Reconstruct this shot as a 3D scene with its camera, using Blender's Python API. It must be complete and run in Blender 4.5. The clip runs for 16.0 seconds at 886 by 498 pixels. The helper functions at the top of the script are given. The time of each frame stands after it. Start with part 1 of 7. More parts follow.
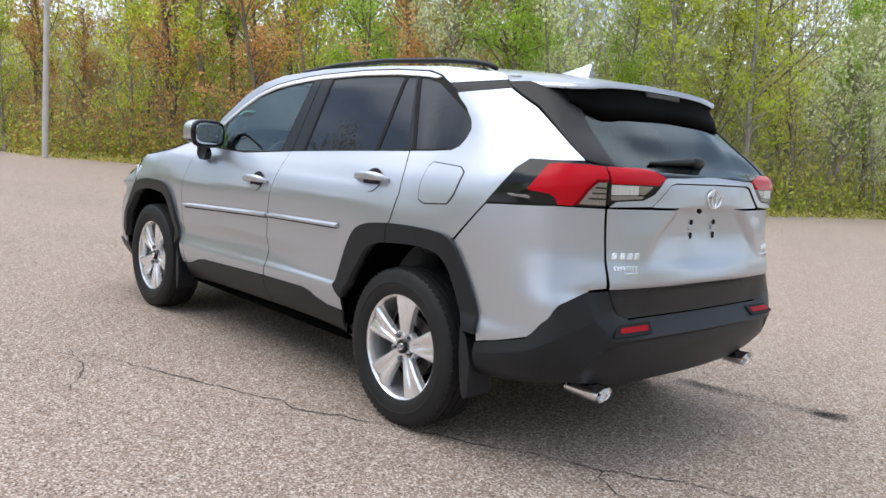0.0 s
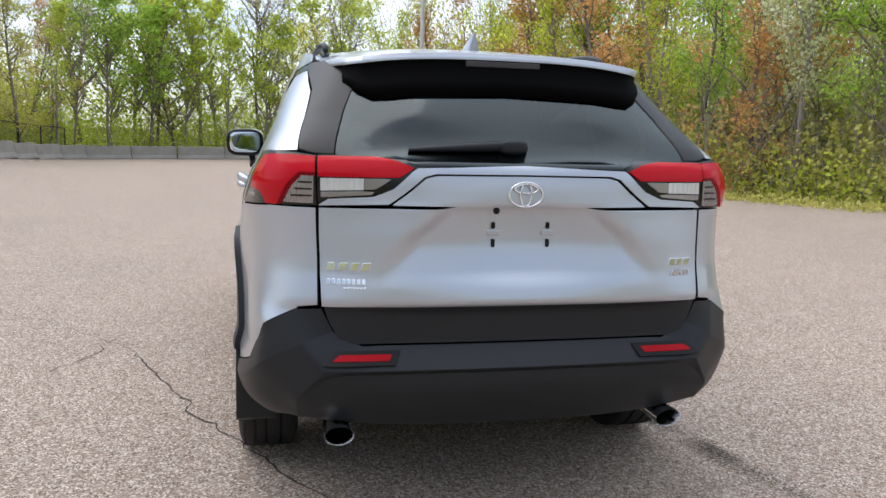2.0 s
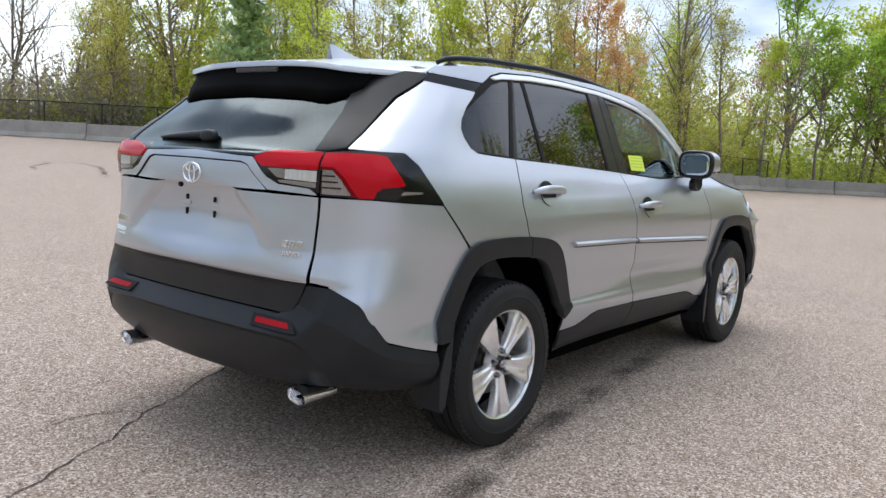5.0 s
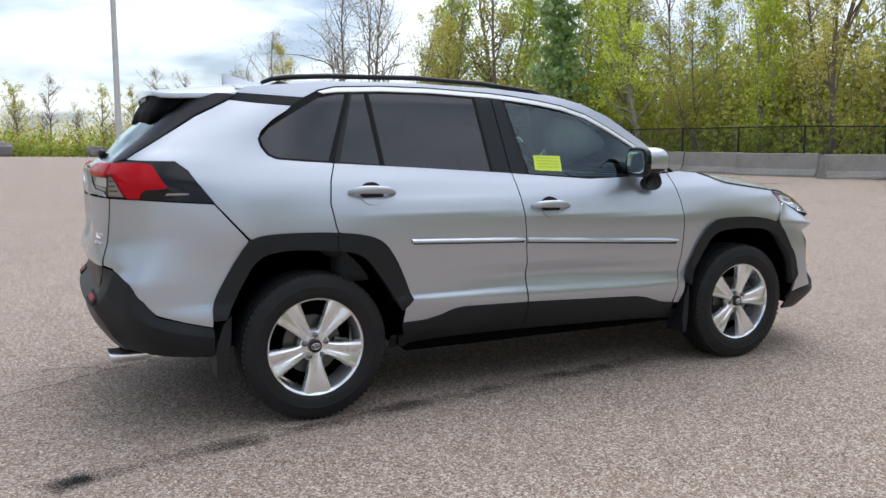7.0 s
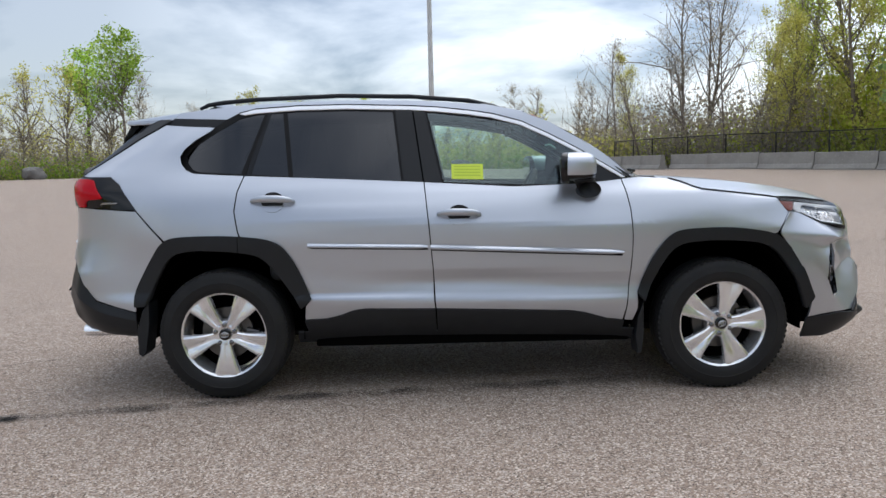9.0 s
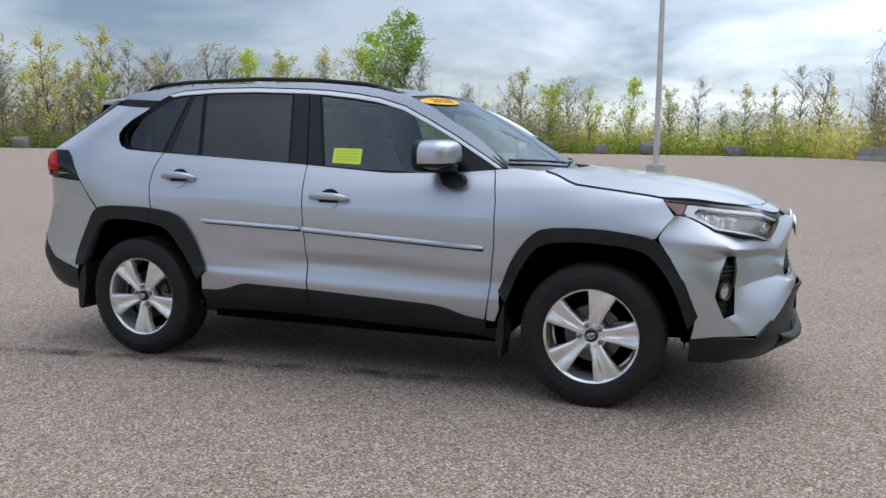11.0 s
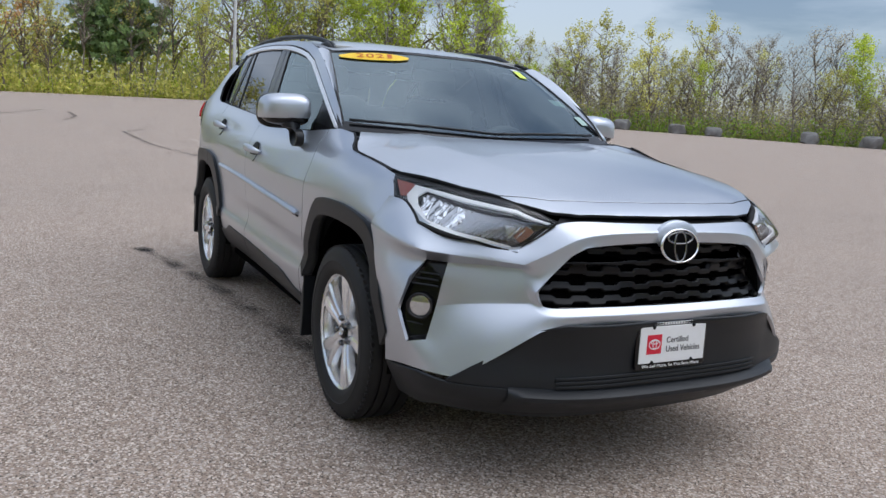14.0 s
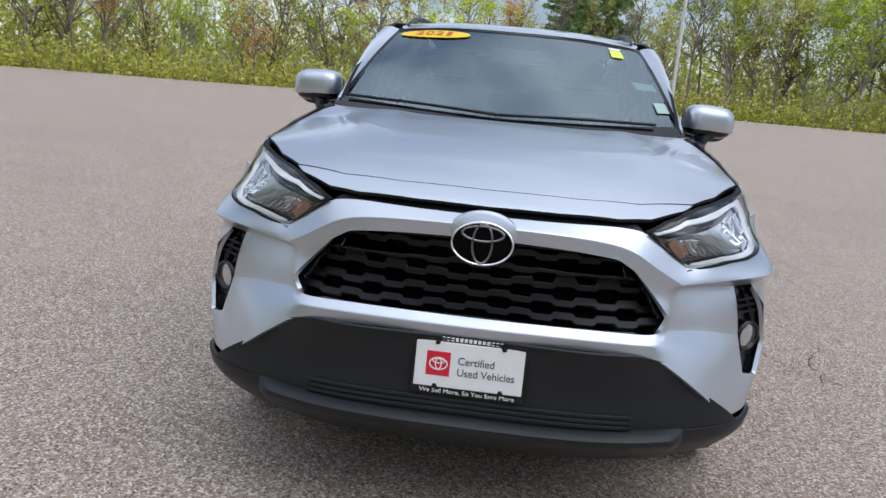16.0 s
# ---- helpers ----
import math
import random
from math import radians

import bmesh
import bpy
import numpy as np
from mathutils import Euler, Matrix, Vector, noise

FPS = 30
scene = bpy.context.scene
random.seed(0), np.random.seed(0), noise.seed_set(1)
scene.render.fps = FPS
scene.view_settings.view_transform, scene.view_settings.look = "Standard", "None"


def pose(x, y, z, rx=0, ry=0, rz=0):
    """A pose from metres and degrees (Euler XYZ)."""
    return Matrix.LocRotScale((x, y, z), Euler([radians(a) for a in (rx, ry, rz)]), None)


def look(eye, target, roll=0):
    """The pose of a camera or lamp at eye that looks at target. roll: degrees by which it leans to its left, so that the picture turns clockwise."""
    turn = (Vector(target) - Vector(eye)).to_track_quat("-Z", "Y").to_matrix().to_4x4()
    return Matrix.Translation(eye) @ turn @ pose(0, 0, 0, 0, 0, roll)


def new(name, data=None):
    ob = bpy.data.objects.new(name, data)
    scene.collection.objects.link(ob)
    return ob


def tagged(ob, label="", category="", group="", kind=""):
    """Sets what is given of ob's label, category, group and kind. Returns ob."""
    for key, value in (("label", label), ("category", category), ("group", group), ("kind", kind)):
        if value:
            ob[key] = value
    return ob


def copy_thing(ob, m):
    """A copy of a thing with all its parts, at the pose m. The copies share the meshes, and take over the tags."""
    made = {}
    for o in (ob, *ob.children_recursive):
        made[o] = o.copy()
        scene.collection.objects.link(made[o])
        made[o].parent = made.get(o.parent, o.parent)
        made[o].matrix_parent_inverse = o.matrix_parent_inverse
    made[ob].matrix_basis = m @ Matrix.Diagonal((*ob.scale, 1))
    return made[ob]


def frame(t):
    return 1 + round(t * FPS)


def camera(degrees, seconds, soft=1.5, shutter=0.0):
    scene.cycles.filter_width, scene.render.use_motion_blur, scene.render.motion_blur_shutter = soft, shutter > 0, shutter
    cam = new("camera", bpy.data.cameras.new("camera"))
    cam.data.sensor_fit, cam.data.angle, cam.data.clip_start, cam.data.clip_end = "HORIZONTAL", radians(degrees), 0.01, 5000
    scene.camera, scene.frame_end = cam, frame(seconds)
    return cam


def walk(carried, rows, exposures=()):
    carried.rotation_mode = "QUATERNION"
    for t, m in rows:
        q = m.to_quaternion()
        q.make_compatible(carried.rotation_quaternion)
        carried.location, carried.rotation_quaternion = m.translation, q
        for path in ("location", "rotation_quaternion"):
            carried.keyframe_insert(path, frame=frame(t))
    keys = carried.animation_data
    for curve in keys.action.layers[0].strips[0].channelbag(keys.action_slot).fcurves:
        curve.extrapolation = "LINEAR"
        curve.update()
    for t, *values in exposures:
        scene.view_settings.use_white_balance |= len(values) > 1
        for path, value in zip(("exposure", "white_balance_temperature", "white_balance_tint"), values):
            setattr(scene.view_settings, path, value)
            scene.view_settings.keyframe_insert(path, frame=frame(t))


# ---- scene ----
cam = camera(58.1, 16.0)
PATH = [
    (0, (-3.966, 3.068, 1.24), (-2.507, 1.724, 0.984), 4.3),
    (0.5, (-4.24, 2.518, 1.245), (-2.642, 1.348, 0.971), 5.6),
    (1, (-4.405, 1.943, 1.251), (-2.666, 0.996, 0.973), 4.0),
    (1.5, (-4.506, 1.367, 1.264), (-2.66, 0.649, 0.99), 2.1),
    (2, (-4.625, 0.787, 1.278), (-2.693, 0.353, 0.997), 1.5),
    (2.5, (-4.611, 0.211, 1.28), (-2.635, 0.099, 0.991), 1.2),
    (3, (-4.663, -0.36, 1.266), (-2.694, -0.138, 0.994), 1.4),
    (3.5, (-4.612, -0.944, 1.244), (-2.71, -0.392, 0.966), 1.0),
    (4, (-4.542, -1.543, 1.234), (-2.749, -0.7, 0.96), 1.0),
    (4.5, (-4.388, -2.132, 1.236), (-2.709, -1.075, 0.987), 1.9),
    (5, (-4.079, -2.669, 1.255), (-2.522, -1.441, 0.995), 2.7),
    (5.2, (-3.962, -2.908, 1.244), (-2.458, -1.617, 0.971), 2.7),
    (7.3, (-2.098, -4.602, 1.264), (-1.345, -2.764, 1.025), -0.6),
    (7.5, (-1.878, -4.721, 1.245), (-1.206, -2.852, 1.006), -1.1),
    (8, (-1.309, -4.908, 1.235), (-0.86, -2.971, 1.014), -1.4),
    (8.5, (-0.736, -5.015, 1.244), (-0.51, -3.039, 1.028), -1.3),
    (9, (-0.123, -5.108, 1.243), (-0.136, -3.119, 1.032), -1.4),
    (9.5, (0.479, -5.033, 1.234), (0.273, -3.055, 1.022), -1.0),
    (9.7, (0.701, -5.032, 1.193), (0.432, -3.061, 0.979), -0.8),
    (11.8, (2.805, -4.089, 1.278), (1.779, -2.394, 1.005), 1.4),
    (12, (3.025, -3.919, 1.241), (1.906, -2.284, 0.968), 1.7),
    (12.5, (3.459, -3.506, 1.242), (2.166, -2.006, 0.964), 2.2),
    (13, (3.779, -2.995, 1.256), (2.321, -1.656, 0.974), 1.9),
    (13.5, (4.093, -2.494, 1.252), (2.472, -1.361, 0.958), 2.9),
    (14, (4.287, -1.969, 1.246), (2.541, -1.054, 0.912), 4.0),
    (14.5, (4.472, -1.469, 1.241), (2.619, -0.793, 0.905), 4.0),
    (15, (4.541, -0.947, 1.231), (2.607, -0.55, 0.907), 4.1),
    (15.5, (4.48, -0.43, 1.244), (2.514, -0.319, 0.897), 4.2),
    (16, (4.351, 0.073, 1.244), (2.396, -0.092, 0.856), 5.4),
]
walk(cam, [(t, look(*p)) for t, *p in PATH], [(0, 0.78, 6450, 10), (5, 0.74, 6350, 10), (7.3, 0.48, 6350, 10), (9.7, 0.31, 6280, 10), (12, 0.25, 6100, 10), (13.5, 0.31, 6100, 10), (14.5, 0.39, 6080, 10), (16, 0.42, 6080, 10)])

# ---------- world and light ----------
world = bpy.data.worlds.new("overcast_sky")
scene.world = world
world.use_nodes = True
wn, wl = world.node_tree.nodes, world.node_tree.links
wn.clear()
w_out = wn.new("ShaderNodeOutputWorld")
w_sky = wn.new("ShaderNodeTexSky")
w_sky.sky_type = "NISHITA"
w_sky.sun_disc = False
w_sky.sun_elevation = radians(75)
w_sky.sun_rotation = radians(37)
w_bg = wn.new("ShaderNodeBackground")
w_bg.inputs[1].default_value = 0.05
wl.new(w_sky.outputs[0], w_bg.inputs[0])
# cloud deck: noise on the dome, flattened towards the horizon
w_tc = wn.new("ShaderNodeTexCoord")
w_sep = wn.new("ShaderNodeSeparateXYZ")
wl.new(w_tc.outputs["Generated"], w_sep.inputs[0])
w_add = wn.new("ShaderNodeMath"); w_add.operation = "ADD"; w_add.inputs[1].default_value = 0.22
w_max = wn.new("ShaderNodeMath"); w_max.operation = "MAXIMUM"; w_max.inputs[1].default_value = 0.05
wl.new(w_sep.outputs[2], w_add.inputs[0]); wl.new(w_add.outputs[0], w_max.inputs[0])
w_dx = wn.new("ShaderNodeMath"); w_dx.operation = "DIVIDE"
w_dy = wn.new("ShaderNodeMath"); w_dy.operation = "DIVIDE"
wl.new(w_sep.outputs[0], w_dx.inputs[0]); wl.new(w_max.outputs[0], w_dx.inputs[1])
wl.new(w_sep.outputs[1], w_dy.inputs[0]); wl.new(w_max.outputs[0], w_dy.inputs[1])
w_com = wn.new("ShaderNodeCombineXYZ")
wl.new(w_dx.outputs[0], w_com.inputs[0]); wl.new(w_dy.outputs[0], w_com.inputs[1])
w_noise = wn.new("ShaderNodeTexNoise")
w_noise.inputs["Scale"].default_value = 1.05
w_noise.inputs["Detail"].default_value = 7
w_noise.inputs["Roughness"].default_value = 0.52
w_noise.inputs["Distortion"].default_value = 0.25
wl.new(w_com.outputs[0], w_noise.inputs["Vector"])
w_ramp = wn.new("ShaderNodeValToRGB")
w_ramp.color_ramp.elements[0].position = 0.41
w_ramp.color_ramp.elements[0].color = (0.31, 0.36, 0.445, 1)
w_ramp.color_ramp.elements[1].position = 0.57
w_ramp.color_ramp.elements[1].color = (1.26, 1.29, 1.33, 1)
wl.new(w_noise.outputs["Fac"], w_ramp.inputs[0])
w_cloud = wn.new("ShaderNodeBackground")
w_cloud.inputs[1].default_value = 0.82
# an overcast dome: the zenith is about three times as bright as the horizon
w_up = wn.new("ShaderNodeMapRange")
w_up.inputs["From Min"].default_value, w_up.inputs["From Max"].default_value = 0.0, 1.0
w_up.inputs["To Min"].default_value, w_up.inputs["To Max"].default_value = 0.47, 1.0
wl.new(w_sep.outputs[2], w_up.inputs["Value"])
w_dim = wn.new("ShaderNodeVectorMath"); w_dim.operation = "SCALE"
wl.new(w_ramp.outputs[0], w_dim.inputs[0]); wl.new(w_up.outputs[0], w_dim.inputs["Scale"])
# the cloud lies thicker towards one side of the sky
w_dot = wn.new("ShaderNodeVectorMath"); w_dot.operation = "DOT_PRODUCT"
w_dot.inputs[1].default_value = (math.cos(radians(132)), math.sin(radians(132)), 0)
wl.new(w_tc.outputs["Generated"], w_dot.inputs[0])
w_thick = wn.new("ShaderNodeMapRange")
w_thick.inputs["From Min"].default_value, w_thick.inputs["From Max"].default_value = 0.25, 1.0
w_thick.inputs["To Min"].default_value, w_thick.inputs["To Max"].default_value = 1.0, 0.52
wl.new(w_dot.outputs["Value"], w_thick.inputs["Value"])
w_dim2 = wn.new("ShaderNodeVectorMath"); w_dim2.operation = "SCALE"
wl.new(w_dim.outputs[0], w_dim2.inputs[0]); wl.new(w_thick.outputs[0], w_dim2.inputs["Scale"])
# and is broken, letting white light through, low over the far scrub
w_dot2 = wn.new("ShaderNodeVectorMath"); w_dot2.operation = "DOT_PRODUCT"
w_dot2.inputs[1].default_value = (math.cos(radians(79)), math.sin(radians(79)), 0)
wl.new(w_tc.outputs["Generated"], w_dot2.inputs[0])
w_thin = wn.new("ShaderNodeMapRange")
w_thin.inputs["From Min"].default_value, w_thin.inputs["From Max"].default_value = 0.82, 0.985
w_thin.inputs["To Min"].default_value, w_thin.inputs["To Max"].default_value = 0.94, 1.75
wl.new(w_dot2.outputs["Value"], w_thin.inputs["Value"])
w_dim3 = wn.new("ShaderNodeVectorMath"); w_dim3.operation = "SCALE"
wl.new(w_dim2.outputs[0], w_dim3.inputs[0]); wl.new(w_thin.outputs[0], w_dim3.inputs["Scale"])
wl.new(w_dim3.outputs[0], w_cloud.inputs[0])
w_mix = wn.new("ShaderNodeAddShader")
wl.new(w_bg.outputs[0], w_mix.inputs[0]); wl.new(w_cloud.outputs[0], w_mix.inputs[1])
wl.new(w_mix.outputs[0], w_out.inputs[0])

sun_data = bpy.data.lights.new("sun", "SUN")
sun_data.energy = 1.2
sun_data.angle = radians(62)
sun_data.color = (1.0, 0.96, 0.91)
sun = new("sun", sun_data)
sun.matrix_world = look((6, 8, 18), (0, 0, 0))


# ---------- materials ----------
def material(name, color=(0.5, 0.5, 0.5), rough=0.5, metal=0.0, spec=0.5, coat=0.0, trans=0.0, ior=1.45, emit=None):
    m = bpy.data.materials.new(name)
    m.use_nodes = True
    b = m.node_tree.nodes["Principled BSDF"]
    b.inputs["Base Color"].default_value = (*color, 1)
    b.inputs["Roughness"].default_value = rough
    b.inputs["Metallic"].default_value = metal
    b.inputs["Specular IOR Level"].default_value = spec
    b.inputs["Coat Weight"].default_value = coat
    b.inputs["Coat Roughness"].default_value = 0.04
    b.inputs["Transmission Weight"].default_value = trans
    b.inputs["IOR"].default_value = ior
    if emit:
        b.inputs["Emission Color"].default_value = (*emit[0], 1)
        b.inputs["Emission Strength"].default_value = emit[1]
    return m


def noisy(m, layers, bump=None, coords="Object", rough=None):
    """layers: (scale, detail, low, high, colour, strength) mixed over the base colour one after another; bump: (scale, detail, strength, distance)."""
    nt = m.node_tree
    b = nt.nodes["Principled BSDF"]
    tc = nt.nodes.new("ShaderNodeTexCoord")
    last = None
    for scale, detail, low, high, color, strength in layers:
        n = nt.nodes.new("ShaderNodeTexNoise")
        n.inputs["Scale"].default_value, n.inputs["Detail"].default_value = scale, detail
        nt.links.new(tc.outputs[coords], n.inputs["Vector"])
        r = nt.nodes.new("ShaderNodeMapRange")
        r.inputs["From Min"].default_value, r.inputs["From Max"].default_value = low, high
        r.inputs["To Max"].default_value = strength
        nt.links.new(n.outputs["Fac"], r.inputs["Value"])
        x = nt.nodes.new("ShaderNodeMix"); x.data_type = "RGBA"
        nt.links.new(r.outputs[0], x.inputs["Factor"])
        if last is None:
            x.inputs[6].default_value = b.inputs["Base Color"].default_value
        else:
            nt.links.new(last, x.inputs[6])
        x.inputs[7].default_value = (*color, 1)
        last = x.outputs[2]
    if last is not None:
        nt.links.new(last, b.inputs["Base Color"])
    if bump:
        n = nt.nodes.new("ShaderNodeTexNoise")
        n.inputs["Scale"].default_value, n.inputs["Detail"].default_value = bump[0], bump[1]
        nt.links.new(tc.outputs[coords], n.inputs["Vector"])
        bp = nt.nodes.new("ShaderNodeBump")
        bp.inputs["Strength"].default_value, bp.inputs["Distance"].default_value = bump[2], bump[3]
        nt.links.new(n.outputs["Fac"], bp.inputs["Height"])
        nt.links.new(bp.outputs[0], b.inputs["Normal"])
    return m


M_PAINT = noisy(material("silver_paint", (0.515, 0.545, 0.60), 0.37, 0.84, coat=0.7), [(900, 1, 0.5, 0.8, (0.60, 0.635, 0.69), 0.35), (1.3, 3, 0.45, 0.8, (0.455, 0.485, 0.54), 0.25)])
M_WETPAINT = noisy(material("wet_silver_paint", (0.50, 0.53, 0.585), 0.34, 0.80, coat=0.7), [(900, 1, 0.5, 0.8, (0.60, 0.635, 0.69), 0.35), (3.5, 4, 0.5, 0.7, (0.51, 0.545, 0.60), 0.30)], (150, 2, 0.42, 0.004))
M_PLASTIC = noisy(material("black_plastic", (0.0105, 0.0123, 0.0150), 0.42, spec=0.42), [(6, 4, 0.4, 0.8, (0.015, 0.0172, 0.0205), 0.6)], (700, 2, 0.12, 0.001))
M_GLOSSBLACK = material("gloss_black", (0.006, 0.006, 0.007), 0.10, spec=0.5)
M_RUBBER = noisy(material("tyre_rubber", (0.017, 0.0172, 0.0180), 0.58, spec=0.28), [(9, 4, 0.4, 0.8, (0.028, 0.0275, 0.027), 0.6)], (240, 3, 0.15, 0.001))
M_SEAL = material("rubber_seal", (0.01, 0.01, 0.011), 0.6, spec=0.25)
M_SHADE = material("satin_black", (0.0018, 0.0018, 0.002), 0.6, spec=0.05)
# near-black without gloss: the shade of hollows is put into the colour
M_DARK = material("cavity_shade", (0.003, 0.003, 0.003), 0.9, spec=0.0)
M_CHROME = material("chrome", (0.86, 0.87, 0.89), 0.16, 1.0)
M_BRIGHT = material("bright_trim", (0.90, 0.91, 0.93), 0.34, 0.65)
M_ALLOY = noisy(material("alloy", (0.88, 0.885, 0.90), 0.21, 0.74, coat=0.5), [(14, 3, 0.5, 0.8, (0.68, 0.68, 0.69), 0.4)])
M_STEEL = material("brake_steel", (0.14, 0.135, 0.13), 0.45, 1.0)
M_RED = material("red_lens", (0.50, 0.003, 0.012), 0.16, coat=0.0, spec=0.25)
M_REDDARK = material("dark_red_lens", (0.20, 0.003, 0.007), 0.25, coat=0.0, spec=0.15)
M_REFLECTOR = material("red_reflector", (0.34, 0.004, 0.010), 0.35, spec=0.1)
M_REARPILLAR = material("rear_pillar_black", (0.010, 0.0105, 0.012), 0.30, spec=0.26)
M_PILLAR = material("satin_black_pillar", (0.011, 0.0115, 0.013), 0.22, spec=0.42)
M_GRILLE = material("grille_black", (0.006, 0.006, 0.007), 0.38, spec=0.30)
M_DIMCHROME = material("dim_chrome", (0.22, 0.22, 0.225), 0.22, 1.0)
M_WHITE = noisy(material("white_panel", (0.8, 0.8, 0.8), 0.45), [(40, 3, 0.4, 0.8, (0.72, 0.72, 0.71), 0.4)])


def glass_material(name, tint, alpha, rough=0.01, gloss=(0.85, 0.97, 1)):
    m = bpy.data.materials.new(name)
    m.use_nodes = True
    nt = m.node_tree
    nt.nodes.clear()
    out = nt.nodes.new("ShaderNodeOutputMaterial")
    tr = nt.nodes.new("ShaderNodeBsdfTransparent"); tr.inputs[0].default_value = (*tint, 1)
    gl = nt.nodes.new("ShaderNodeBsdfGlossy"); gl.inputs["Roughness"].default_value = rough
    gl.inputs[0].default_value = (*gloss, 1)
    fr = nt.nodes.new("ShaderNodeFresnel"); fr.inputs[0].default_value = alpha
    mx = nt.nodes.new("ShaderNodeMixShader")
    nt.links.new(fr.outputs[0], mx.inputs[0])
    nt.links.new(tr.outputs[0], mx.inputs[1]); nt.links.new(gl.outputs[0], mx.inputs[2])
    nt.links.new(mx.outputs[0], out.inputs[0])
    return m


M_GLASS = glass_material("green_glass", (0.66, 0.80, 0.74), 1.95)
M_TINT = glass_material("privacy_glass", (0.035, 0.036, 0.038), 1.74, gloss=(0.98, 0.98, 1.0))
M_REARGLASS = glass_material("rear_window_glass", (0.03, 0.032, 0.034), 1.52, 0.12)
M_SCREEN = glass_material("windscreen_glass", (0.58, 0.72, 0.67), 2.75, gloss=(0.82, 0.95, 1.0))
M_LENS = glass_material("clear_lens", (0.97, 0.98, 0.99), 1.5, gloss=(1, 1, 1))
M_MIRROR = material("mirror_glass", (0.85, 0.9, 0.9), 0.02, 1.0)


# ---------- mesh helpers ----------
def mesh_object(name, verts, faces, mat, parent=None, label="", smooth=True, normals=None):
    me = bpy.data.meshes.new(name)
    me.from_pydata([tuple(v) for v in verts], [], [tuple(f) for f in faces])
    for m in (mat if isinstance(mat, (list, tuple)) else [mat]):
        me.materials.append(m)
    if smooth:
        me.polygons.foreach_set("use_smooth", [True] * len(me.polygons))
    me.update()
    if normals is not None:
        me.normals_split_custom_set_from_vertices([tuple(n) for n in normals])
    ob = new(name, me)
    if parent:
        ob.parent = parent
    if label:
        tagged(ob, label)
    return ob


def part(name, bm, mat, parent=None, label="", smooth=False, angle=None):
    """Links a bmesh as one mesh object under a thing or a part."""
    me = bpy.data.meshes.new(name)
    bm.to_mesh(me)
    bm.free()
    me.materials.append(mat)
    if smooth:
        me.polygons.foreach_set("use_smooth", [True] * len(me.polygons))
        if angle:
            me.set_sharp_from_angle(angle=radians(angle))
    ob = new(name, me)
    if parent:
        ob.parent = parent
    if label:
        tagged(ob, label)
    return ob


def box(bm, lo, hi, bevel=0.0, seg=2, m=None):
    r = bmesh.ops.create_cube(bm, size=1)
    vs = r["verts"]
    for v in vs:
        v.co = Vector([lo[i] + (v.co[i] + 0.5) * (hi[i] - lo[i]) for i in range(3)])
    if bevel:
        es = list({e for v in vs for e in v.link_edges})
        r = bmesh.ops.bevel(bm, geom=es, offset=bevel, segments=seg, profile=0.5, affect="EDGES")
        vs = list({v for f in r["faces"] for v in f.verts} | {v for v in vs if v.is_valid})
    if m is not None:
        bmesh.ops.transform(bm, matrix=m, verts=[v for v in vs if v.is_valid])
    return vs


def tube(bm, pts, radii, sides=10, caps=True):
    """A tube through pts, with a radius at each."""
    pts = [Vector(p) for p in pts]
    rings = []
    up = Vector((0, 0, 1))
    for i, p in enumerate(pts):
        d = (pts[min(i + 1, len(pts) - 1)] - pts[max(i - 1, 0)]).normalized()
        a = d.cross(up if abs(d.z) < 0.9 else Vector((1, 0, 0))).normalized()
        b = d.cross(a)
        r = radii[i] if isinstance(radii, (list, tuple)) else radii
        rings.append([bm.verts.new(p + (a * math.cos(2 * math.pi * k / sides) + b * math.sin(2 * math.pi * k / sides)) * r) for k in range(sides)])
    for i in range(len(rings) - 1):
        for k in range(sides):
            bm.faces.new((rings[i][k], rings[i][(k + 1) % sides], rings[i + 1][(k + 1) % sides], rings[i + 1][k]))
    if caps:
        bm.faces.new(rings[0]); bm.faces.new(rings[-1][::-1])
    bmesh.ops.recalc_face_normals(bm, faces=bm.faces)


def lathe(bm, profile, steps=48, axis="y"):
    """Turns (radius, along) pairs round the y axis."""
    rings = []
    for k in range(steps):
        a = 2 * math.pi * k / steps
        rings.append([bm.verts.new((r * math.cos(a), y, r * math.sin(a))) for r, y in profile])
    for k in range(steps):
        p, q = rings[k], rings[(k + 1) % steps]
        for i in range(len(profile) - 1):
            bm.faces.new((p[i], p[i + 1], q[i + 1], q[i]))
    bmesh.ops.remove_doubles(bm, verts=bm.verts, dist=1e-5)
    bmesh.ops.recalc_face_normals(bm, faces=bm.faces)


def slab(bm, outline, y0, y1, bevel=0.0):
    """A flat outline of (x, z) pairs, from y0 to y1 thick."""
    a = [bm.verts.new((x, y0, z)) for x, z in outline]
    f = bm.faces.new(a)
    r = bmesh.ops.extrude_face_region(bm, geom=[f])
    for v in r["geom"]:
        if isinstance(v, bmesh.types.BMVert):
            v.co.y += y1 - y0
    bmesh.ops.recalc_face_normals(bm, faces=bm.faces)
    if bevel:
        bmesh.ops.bevel(bm, geom=[e for e in bm.edges if abs(e.verts[0].co.y - e.verts[1].co.y) < 1e-6], offset=bevel, segments=2, profile=0.5, affect="EDGES")


